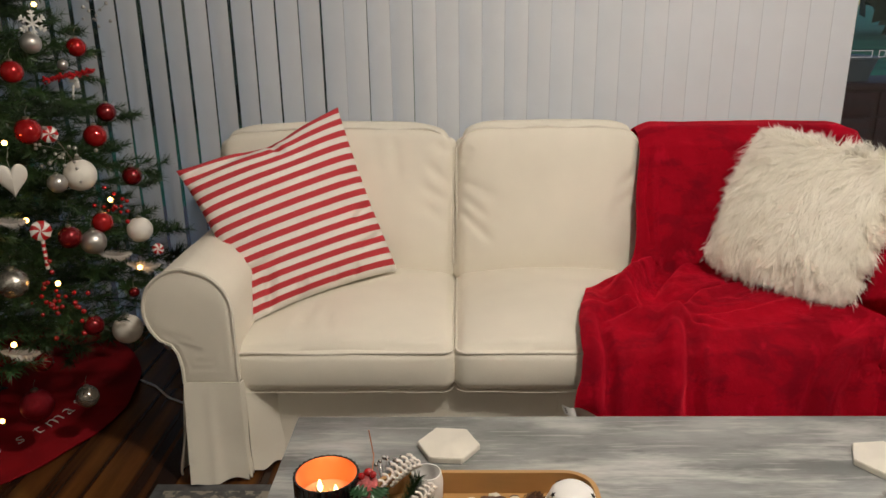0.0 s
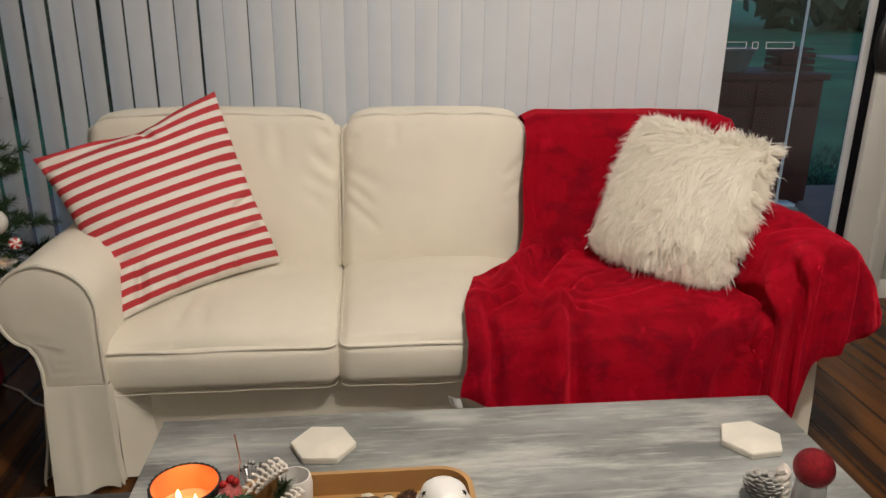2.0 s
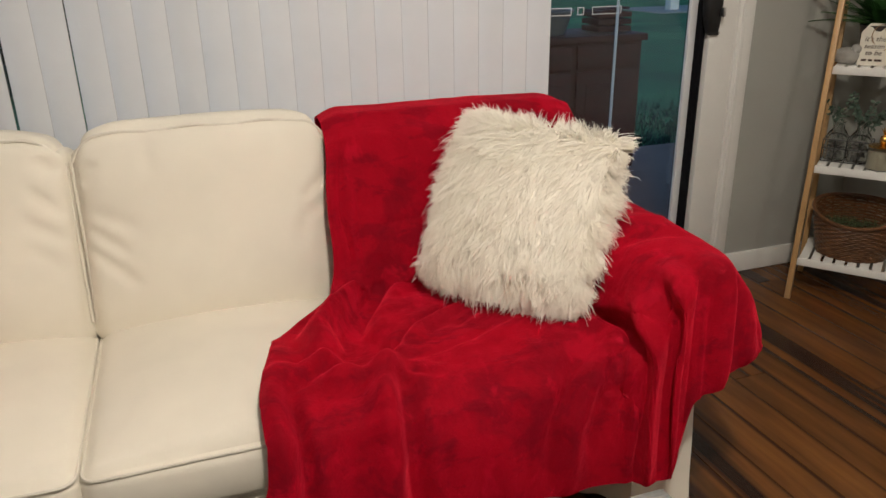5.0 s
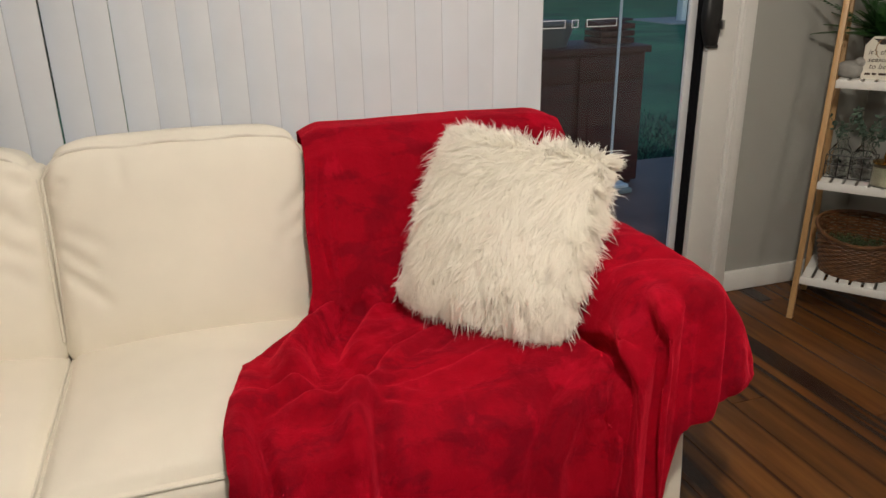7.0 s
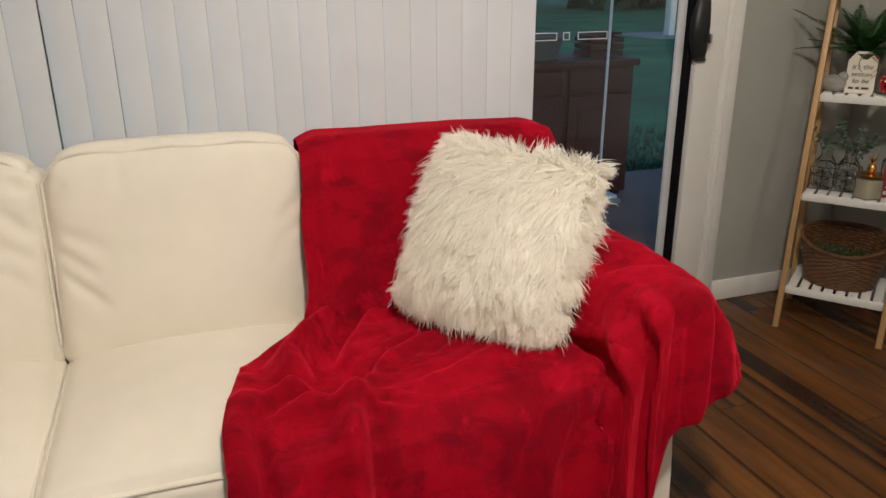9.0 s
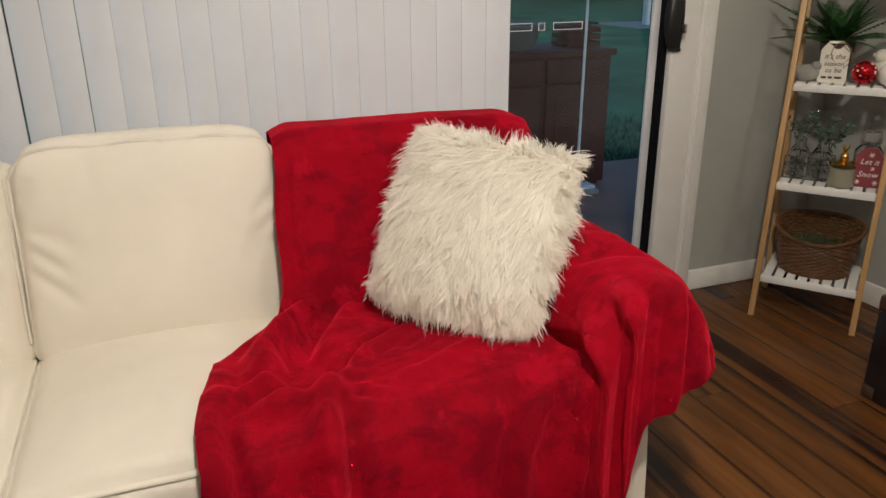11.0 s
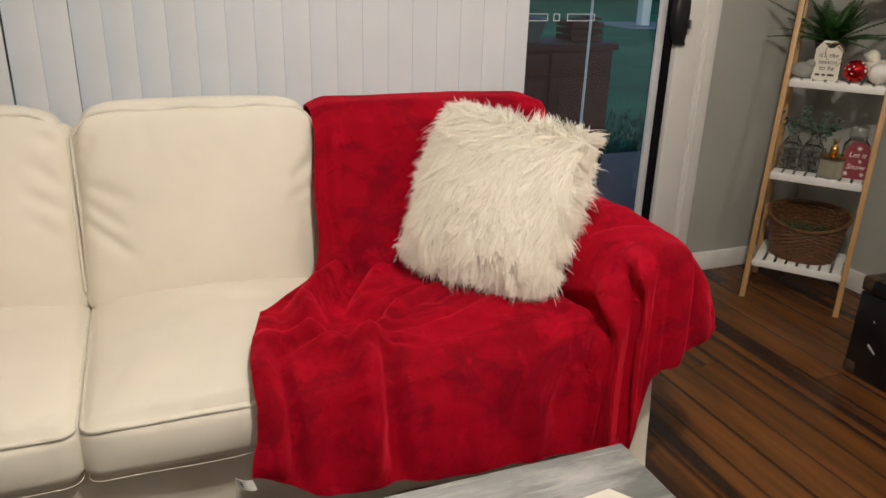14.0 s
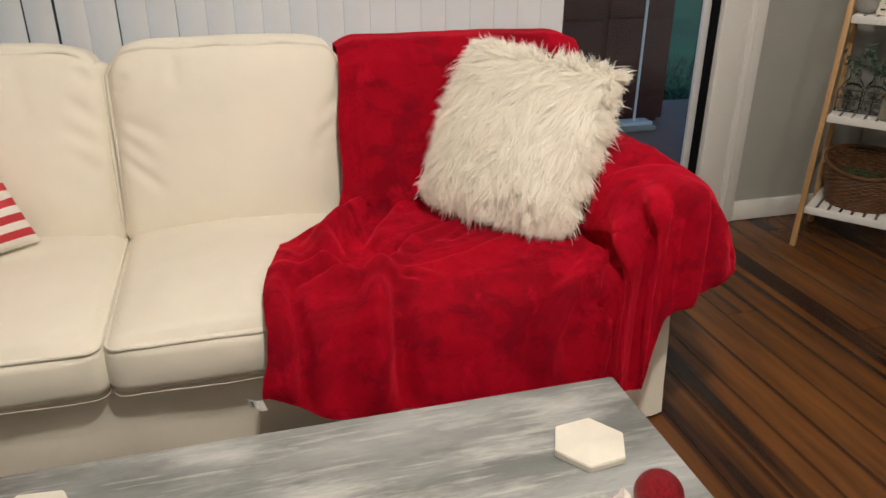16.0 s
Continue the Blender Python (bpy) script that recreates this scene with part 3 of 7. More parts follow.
def arm(side):
    """Rolled arm: the scroll's outline is carried from the front to the back, with a flat front face."""
    prof = [(ARM_X - ARM_R, 0.295), (ARM_X - ARM_R, 0.35), (ARM_X - ARM_R, 0.43)]
    prof += [(ARM_X - ARM_R * math.cos(radians(t)), ARM_Z + ARM_R * math.sin(radians(t)) * (0.96 if t < 90 else 1)) for t in range(0, 226, 9)]
    prof += [(ARM_X + 0.052, 0.405), (ARM_X + 0.037, 0.38), (ARM_X + 0.030, 0.34), (ARM_X + 0.030, 0.295)]
    bm = bmesh.new()
    ys = [1.815, 1.822] + [1.84 + 0.045 * i for i in range(19)]
    rings = []
    for j, y in enumerate(ys):
        k = 0.985 if j == 0 else 1.0
        ring = []
        for x, z in prof:
            wob = 0.004 * noise.noise(Vector((x * 6, y * 5, z * 6 + side)))
            ring.append(bm.verts.new((side * (ARM_X + (x - ARM_X) * k + wob), y, ARM_Z + (z - ARM_Z) * k + wob)))
        rings.append(ring)
    for a, b in zip(rings, rings[1:]):
        for i in range(len(prof) - 1):
            bm.faces.new((a[i], a[i + 1], b[i + 1], b[i]) if side > 0 else (a[i], b[i], b[i + 1], a[i + 1]))
    # front face, slightly padded and puckered towards the neck
    PUCKER = [(1.00, 0.37, 0.90, 0.33, -0.010, 0.010), (1.00, 0.35, 0.89, 0.29, -0.009, 0.010), (1.01, 0.41, 0.93, 0.38, -0.008, 0.010), (0.99, 0.32, 0.92, 0.27, -0.008, 0.009), (1.04, 0.43, 0.96, 0.42, -0.006, 0.011), (0.86, 0.40, 0.90, 0.30, -0.004, 0.014)]
    last = rings[0]
    for k in (0.92, 0.84, 0.75, 0.66, 0.56, 0.46, 0.35, 0.24, 0.12):
        mid = []
        for x, z in prof:
            qx, qz = ARM_X - 0.035 + (x - ARM_X + 0.035) * k, 0.40 + (z - 0.40) * k
            mid.append(bm.verts.new((side * qx, 1.815 - 0.006 * min(1, (1 - k) / 0.2) - crease(qx, qz, PUCKER) * 0.45, qz)))
        for i in range(len(prof) - 1):
            bm.faces.new((last[i], mid[i], mid[i + 1], last[i + 1]))
        bm.faces.new((last[-1], mid[-1], mid[0], last[0]))
        last = mid
    hub = bm.verts.new((side * (ARM_X - 0.035), 1.809, 0.40))
    for i in range(len(prof)):
        bm.faces.new((last[i], hub, last[(i + 1) % len(prof)]))
    bmesh.ops.recalc_face_normals(bm, faces=bm.faces)
    ob = part("arm", bm, M_COTTON, sofa)
    if side < 0:
        part("piping", tube([(side * x, 1.814, z) for x, z in prof], 0.0048, 6), M_PIPING, ob)


arm(-1)
arm(1)


def skirt_panel(x0, y0, x1, y1, top, flare, seed, folds=()):
    """A loose panel hanging to the floor between two plan points; flare moves its foot outwards."""
    nx, ny = (y1 - y0), -(x1 - x0)
    ln = math.hypot(nx, ny)
    nx, ny = nx / ln, ny / ln

    def f(u, v):
        z = 0.012 + (top - 0.012) * v
        low = 1 - v
        off = flare * low + low * (0.003 * math.sin(7 * u * ln / 0.35 + seed) + 0.012 * noise.noise(Vector((u * ln * 5, v * 2, seed))))
        for c, w, amp in folds:
            off += amp * low ** 0.7 * math.exp(-((u - c) / w) ** 2)
        return (x0 + (x1 - x0) * u + nx * off - SX, y0 + (y1 - y0) * u + ny * off, z + 0.006 * low * math.sin(9 * u + seed))
    part("skirt", sheet(60, 18, f, 0.004), M_COTTON, sofa)


FL, FR = SX - 0.992, SX + 0.974
skirt_panel(FL, 1.808, FL + 0.145, 1.808, 0.300, 0.004, 1.0, ((0.0, 0.5, 0.032), (0.45, 0.10, 0.006)))
skirt_panel(FL + 0.145, 1.810, FL + 0.147, 1.842, 0.292, 0.002, 1.6)
skirt_panel(FL + 0.147, 1.842, FL + 0.225, 1.906, 0.276, 0.006, 1.9)
skirt_panel(FL + 0.205, 1.900, FL + 0.98, 1.900, 0.268, 0.0, 2.0)
skirt_panel(FL + 0.98, 1.900, FR - 0.205, 1.900, 0.268, 0.0, 3.0)
skirt_panel(FR - 0.225, 1.906, FR - 0.142, 1.807, 0.272, 0.004, 4.0)
skirt_panel(FR - 0.145, 1.808, FR, 1.808, 0.300, 0.004, 4.6, ((1.0, 0.5, 0.016), (0.55, 0.08, 0.008)))
skirt_panel(FR + 0.002, 1.815, FR + 0.002, 2.70, 0.300, 0.020, 5.0, ((0.04, 0.03, 0.015), (0.10, 0.02, -0.015)))
skirt_panel(FL - 0.002, 2.70, FL - 0.002, 1.815, 0.300, 0.028, 6.0, ((0.97, 0.03, 0.02), (0.90, 0.02, -0.02)))


M_PEARL_TAG = mat("white_satin_label", (0.75, 0.74, 0.72), 0.5, 0.05)


# ---- red throw ----
def fold(px, py, lines):
    """Relief of draped folds, for arrays of places in the cloth: each line is height, width and a run of points; a ridge or valley that swells and fades along its run."""
    h = np.zeros_like(px)
    for high, wide, pts in lines:
        best, along = np.full_like(px, 9.0), np.zeros_like(px)
        steps = [math.dist(p, q) for p, q in zip(pts, pts[1:])]
        total, done = sum(steps), 0.0
        for (x0, y0), (x1, y1), ln in zip(pts, pts[1:], steps):
            dx, dy = (x1 - x0) / ln, (y1 - y0) / ln
            t = np.clip((px - x0) * dx + (py - y0) * dy, 0, ln)
            d = np.hypot(px - x0 - t * dx, py - y0 - t * dy)
            near = d < best
            best, along = np.where(near, d, best), np.where(near, (done + t) / total, along)
            done += ln
        swell = np.clip(along / 0.22, 0, 1) ** 0.6 * np.clip((1 - along) / 0.22, 0, 1) ** 0.6
        k = best / wide
        h += high * (0.25 + 0.75 * swell) * (np.exp(-k ** 1.7) - 0.28 * np.exp(-((k - 2.0) / 0.8) ** 2))
    return h


def throw():
    e = thing("throw_blanket", "deep red plush throw draped over the sofa's end seat", "blanket")
    # length along the sofa's section: over the back, down it, along the seat, down the front
    prof = [(2.66, 0.66), (2.645, 0.77), (2.62, 0.828), (2.57, 0.846), (2.500, 0.841), (2.436, 0.796), (2.392, 0.68), (2.352, 0.57), (2.322, 0.49), (2.286, 0.437), (2.22, 0.430), (2.10, 0.434), (1.97, 0.426), (1.870, 0.405), (1.815, 0.370), (1.792, 0.31), (1.782, 0.24), (1.776, 0.150)]
    acc = [0.0]
    for p, q in zip(prof, prof[1:]):
        acc.append(acc[-1] + math.dist(p, q))
    L, WIDE, NU, NV = acc[-1], 1.38, 300, 320
    R, AX, AZ = ARM_R + 0.013, SX + ARM_X, ARM_Z
    GATHER = 0.535

    def side(w):
        """Across the seat end, w metres from the foot of the arm: up its inner face, over the roll, down outside."""
        up = 0.085
        if w < up:
            return AX - R - 0.004, 0.415 + w
        a = (w - up) / R
        if a < 2.9:
            return AX - R * math.cos(a), AZ + R * math.sin(a)
        d = w - up - 2.9 * R
        return AX - R * math.cos(2.9) + 0.02 * d, AZ + R * math.sin(2.9) - d

    def f(u, v):
        s = L * v
        y = float(np.interp(s, acc, [p[0] for p in prof]))
        z = float(np.interp(s, acc, [p[1] for p in prof]))
        xl = float(np.interp(s, [acc[3], acc[5], acc[8], acc[9], acc[11], acc[13], acc[17]], [0.598, 0.580, 0.556, 0.540, 0.372, 0.326, 0.302]))
        xl += 0.004 * math.sin(s * 21)
        span_seat = AX - R - 0.004 - xl
        q = u * (span_seat + 0.60)
        onback = 1 - smooth01(acc[7] - 0.05, acc[9] + 0.02, s)
        front = smooth01(acc[13] - 0.03, acc[15], s)
        # seat and arm
        if q < span_seat:
            px, pz, py = xl + q, z, y
        else:
            px, az = side(q - span_seat)
            py = float(np.interp(s, [acc[12], acc[14] - 0.015, acc[14] + 0.03, L], [1.97, 1.822, 1.788, 1.768])) if s > acc[12] else y
            fall = smooth01(acc[14], acc[15] + 0.02, s) * (s - acc[14]) / (L - acc[14])
            hx = xl + 0.72 + (q - 0.72) * GATHER
            hem = 0.150 + 0.19 * smooth01(1.155, 1.195, hx) + min(0.08, 0.6 * max(0.0, hx - 1.20))
            pz = az + (min(hem, az) - az) * min(1.0, fall)
            py += 0.055 * front * smooth01(1.33, 1.42, q)
        # the front curtain hangs free and spreads
        if front > 0:
            fx = xl + (q if q < 0.72 else 0.72 + (q - 0.72) * GATHER)
            px = px + (fx - px) * front * smooth01(0.70, 0.80, q) * 0.9
            tuck = smooth01(0.66, 0.9, q) * (1 - 0.45 * smooth01(1.25, 1.46, q))
            py -= front * tuck * (0.030 + 0.005 * math.sin(2 * math.pi * (q - 0.7) / 0.13 + 3.5 * noise.noise(Vector((q * 4, s, 2)))))
            py -= front * 0.012 * smooth01(acc[14], L, s)
            if s > acc[14] + 0.03 and q > span_seat - 0.1:
                py = min(py, 1.790 + 0.06 * smooth01(1.33, 1.42, q))
        # the back: flat across, wrapped round the end of the cushion
        if onback > 0:
            bx = xl + min(q * 1.02, 0.69)
            over = max(0.0, q * 1.02 - 0.62)
            by = y + 0.10 * min(1, over / 0.22) ** 2
            bz = z - (0.10 * min(1.0, over / 0.5) ** 1.2 + 0.05 * min(1, over / 0.12) ** 2) * smooth01(acc[6], acc[2], s) - 0.02 * over
            bx += 0.05 * min(1, over / 0.3)
            by -= 0.022 * math.exp(-(q / 0.05) ** 2) * smooth01(acc[4], acc[7], s)
            bz -= 0.018 * max(0.0, 1 - q / 0.05) ** 1.5 * (1 - smooth01(acc[5], acc[6], s))
            px, py, pz = px + (bx - px) * onback, py + (by - py) * onback, pz + (bz - pz) * onback
        # loose hems lift towards the inner corner
        if s > acc[15]:
            pz += (s - acc[15]) / (L - acc[15]) * (0.085 * (1 - smooth01(0.0, 0.16, q)) + 0.022 * (1 - smooth01(0.2, 0.55, q)))
        return (px, py, pz)
    base = np.array([f(u, v) for v in np.linspace(0, 1, NV) for u in np.linspace(0, 1, NU)]).reshape(NV, NU, 3)
    for k in range(3):
        base[1:-1, 1:-1] = 0.5 * base[1:-1, 1:-1] + 0.125 * (base[2:, 1:-1] + base[:-2, 1:-1] + base[1:-1, 2:] + base[1:-1, :-2])
    nrm = np.cross(np.gradient(base, axis=1), np.gradient(base, axis=0))
    nrm /= np.linalg.norm(nrm, axis=2)[..., None] + 1e-9
    if nrm[NV * 2 // 3, NU // 4, 2] < 0:
        nrm = -nrm
    uu, vv = np.meshgrid(np.linspace(0, 1, NU), np.linspace(0, 1, NV))
    px, py = uu * WIDE, vv * L

    def run(*uv):
        return [(a * WIDE, b * L) for a, b in uv]
    # the flap turned in along the inner edge, and the pocket where the cloth is pushed down between the cushions
    FLAP = [(0.016, 0.020, run((0.016, 0.66), (0.016, 0.80), (0.022, 0.99))), (-0.020, 0.009, run((0.034, 0.755), (0.043, 0.834), (0.062, 0.985))), (-0.012, 0.008, run((0.135, 0.737), (0.075, 0.738), (0.040, 0.765))), (-0.010, 0.009, run((0.120, 0.700), (0.070, 0.708), (0.028, 0.705))), (0.013, 0.014, run((0.10, 0.722), (0.05, 0.728)))]
    POCKET = [(-0.040, 0.022, run((0.095, 0.50), (0.118, 0.62), (0.150, 0.728))), (-0.022, 0.030, run((0.155, 0.66), (0.160, 0.725))), (0.030, 0.020, run((0.060, 0.50), (0.075, 0.62), (0.095, 0.69))), (0.022, 0.015, run((0.085, 0.765), (0.150, 0.762), (0.192, 0.748))), (0.026, 0.016, run((0.190, 0.742), (0.182, 0.785), (0.168, 0.835)))]
    # creases that fan out over the seat
    FAN = [(-0.014, 0.008, run((0.185, 0.740), (0.23, 0.67), (0.32, 0.605))), (0.011, 0.015, run((0.205, 0.735), (0.25, 0.68), (0.33, 0.625))), (-0.009, 0.010, run((0.20, 0.752), (0.29, 0.735), (0.36, 0.72))), (0.010, 0.010, run((0.195, 0.765), (0.235, 0.800))), (0.008, 0.010, run((0.21, 0.752), (0.275, 0.785))), (-0.008, 0.009, run((0.30, 0.69), (0.36, 0.655))), (0.008, 0.013, run((0.34, 0.74), (0.43, 0.70))), (-0.008, 0.012, run((0.43, 0.76), (0.47, 0.68)))]
    # falls of the front
    FRONT = [(-0.024, 0.012, run((0.200, 0.762), (0.192, 0.83), (0.197, 0.91), (0.215, 0.99))), (0.014, 0.022, run((0.170, 0.82), (0.172, 0.90), (0.165, 1.0))), (-0.008, 0.018, run((0.125, 0.86), (0.11, 0.99))), (0.008, 0.03, run((0.27, 0.86), (0.28, 1.0))), (-0.016, 0.011, run((0.535, 0.775), (0.455, 0.832), (0.418, 0.895), (0.408, 0.99))), (0.013, 0.018, run((0.53, 0.805), (0.468, 0.85), (0.44, 0.90), (0.435, 1.0))), (0.015, 0.022, run((0.525, 0.745), (0.566, 0.82), (0.572, 0.87), (0.560, 0.95))), (0.009, 0.018, run((0.33, 0.88), (0.345, 1.0)))]
    # folds that hang over the arm
    ARM = [(-0.016, 0.013, run((0.545, 0.70), (0.592, 0.80), (0.596, 0.88), (0.580, 0.99))), (0.022, 0.015, run((0.655, 0.82), (0.625, 0.855), (0.614, 0.900), (0.604, 1.0))), (-0.020, 0.015, run((0.68, 0.83), (0.652, 0.86), (0.640, 0.91), (0.635, 1.0))), (0.017, 0.010, run((0.712, 0.825), (0.690, 0.880), (0.682, 0.99))), (-0.012, 0.012, run((0.745, 0.84), (0.722, 0.90), (0.715, 1.0))), (0.014, 0.013, run((0.80, 0.86), (0.795, 0.93), (0.79, 1.0))), (-0.014, 0.010, run((0.835, 0.88), (0.825, 0.94), (0.82, 1.0))), (0.016, 0.016, run((0.88, 0.88), (0.885, 1.0))), (0.010, 0.018, run((0.64, 0.66), (0.80, 0.70))), (-0.008, 0.012, run((0.70, 0.72), (0.84, 0.79)))]
    BACK = [(-0.010, 0.008, run((0.030, 0.24), (0.027, 0.38), (0.050, 0.50))), (0.008, 0.010, run((0.048, 0.32), (0.05, 0.50))), (-0.005, 0.012, run((0.10, 0.41), (0.22, 0.40))), (0.006, 0.03, run((0.20, 0.24), (0.26, 0.36))), (-0.005, 0.02, run((0.13, 0.22), (0.18, 0.33)))]
    h = 0.009 * np.clip((vv - 0.38) / 0.12, 0, 1) + fold(px, py, [(1.5 * k, 1.7 * w, r) for k, w, r in FLAP + POCKET + FRONT + ARM] + FAN + BACK)
    wave = np.array([(noise.noise(Vector((x * 4.5, y * 3.5, 3.0))), abs(noise.noise(Vector((x * 9 + 2 * y, y * 10, 8.0)))), abs(noise.noise(Vector((x * 19, y * 24 - 6 * x, 5.0))))) for x, y in zip(px.ravel(), py.ravel())])
    seat = np.clip((vv - 0.45) / 0.08, 0, 1) * np.clip((0.86 - vv) / 0.1, 0, 1)
    h += 0.007 * wave[:, 0].reshape(NV, NU) - (0.003 + 0.009 * seat) * wave[:, 1].reshape(NV, NU) - (0.001 + 0.004 * seat) * wave[:, 2].reshape(NV, NU)
    # the cloth cannot sink into what carries it, but for the gap between the cushions
    gap = np.exp(-((uu - 0.135) / 0.05) ** 2) * np.exp(-((vv - 0.63) / 0.11) ** 2)
    for k in range(4):
        h[1:-1, 1:-1] = 0.4 * h[1:-1, 1:-1] + 0.15 * (h[2:, 1:-1] + h[:-2, 1:-1] + h[1:-1, 2:] + h[1:-1, :-2])
    floor_h = -0.012 - 0.020 * gap
    h = floor_h + np.logaddexp(0, (h - floor_h) / 0.004) * 0.004
    top = base + nrm * h[..., None]
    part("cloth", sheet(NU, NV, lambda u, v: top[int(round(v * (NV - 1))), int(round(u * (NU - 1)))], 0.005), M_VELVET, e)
    tag = part("care_label", sheet(8, 6, lambda u, v: (0.276 + 0.032 * u - 0.008 * v, 1.752 - 0.006 * math.sin(3 * u), 0.240 + 0.026 * v - 0.010 * u), 0.0006), M_PEARL_TAG, e, "small white sewn care label")
    for k in range(3):
        part("print_bar", box(0.018, 0.0006, 0.0018, (0.288 - 0.002 * k, 1.7475, 0.245 + 0.005 * k), turn=Matrix.Rotation(0.3, 4, "Y")), M_SEAL, tag)
    return e


throw()


# ---- cushions ----
def cushion_frame(c, right, up):
    r = Vector(right).normalized()
    n = r.cross(Vector(up)).normalized()
    u = n.cross(r)
    m = Matrix((r, u, n)).transposed().to_4x4()
    m.translation = c
    return m


def pad(w, h, t, n, lines=(), pinch=0.10, seed=0, corners=None, notch=0.0):
    """Two stuffed faces sewn together: thick in the middle, pinched towards four pointed corners."""
    def make(sign):
        def f(u, v):
            a, b = 2 * u - 1, 2 * v - 1
            k = 1 - pinch * (1 - a * a) * b * b
            kk = 1 - pinch * (1 - b * b) * a * a
            z = t / 2 * (max(0, 1 - a * a) * max(0, 1 - b * b)) ** 0.42
            x, y = a * w / 2 * kk, b * h / 2 * k - notch * math.exp(-((a - 0.05) / 0.34) ** 2) * max(0, b) ** 4
            z += 1.5 * crease(x, y, lines) * min(1, z / 0.02) + 0.003 * noise.noise(Vector((x * 9 + seed, y * 9, sign)))
            off = Vector((0, 0, 0))
            if corners:
                off = (corners[0] * (1 - u) + corners[1] * u) * v + (corners[3] * (1 - u) + corners[2] * u) * (1 - v)
            return (x + off.x, y + off.y, sign * max(z, 0) + off.z)
        return f
    bm = bmesh.new()
    for sign in (1, -1):
        bm.from_mesh(sheet(n, n, make(sign)))
    bmesh.ops.remove_doubles(bm, verts=bm.verts, dist=0.0006)
    bmesh.ops.recalc_face_normals(bm, faces=bm.faces)
    return bm


def striped_cushion():
    a, b, c, d = (Vector(p) for p in ((-0.785, 2.15, 0.786), (-0.367, 2.461, 0.922), (-0.180, 2.300, 0.432), (-0.558, 1.988, 0.394)))
    m = cushion_frame((a + b + c + d) / 4, (b - a + c - d), (a - d + b - c))
    e = thing("striped_cushion", "red and white striped cotton cushion leaning on the sofa arm", "cushion", m=m)
    folds = [(-0.27, 0.2, 0.05, 0.22, -0.010, 0.012), (-0.02, 0.25, 0.02, 0.17, -0.014, 0.012), (0.22, -0.05, 0.14, -0.08, -0.010, 0.012), (0.22, -0.14, 0.12, -0.15, -0.010, 0.012), (-0.2, -0.24, -0.16, -0.12, -0.012, 0.014), (-0.25, -0.12, -0.12, -0.10, -0.009, 0.014), (-0.1, -0.25, -0.08, -0.17, -0.008, 0.012), (0.02, -0.25, 0.03, -0.18, -0.007, 0.011), (0.10, -0.25, 0.10, -0.19, -0.008, 0.011), (0.24, 0.06, 0.16, 0.04, -0.006, 0.012), (-0.24, -0.02, -0.16, -0.02, -0.006, 0.014)]
    W, Hh, inv = 0.51, 0.49, m.inverted()
    drift = [inv @ p - Vector((sx * W / 2, sy * Hh / 2, 0)) for p, sx, sy in ((a, -1, 1), (b, 1, 1), (c, 1, -1), (d, -1, -1))]
    part("cover", pad(W, Hh, 0.16, 110, folds, 0.06, 2, drift, 0.020), M_STRIPE, e)


striped_cushion()


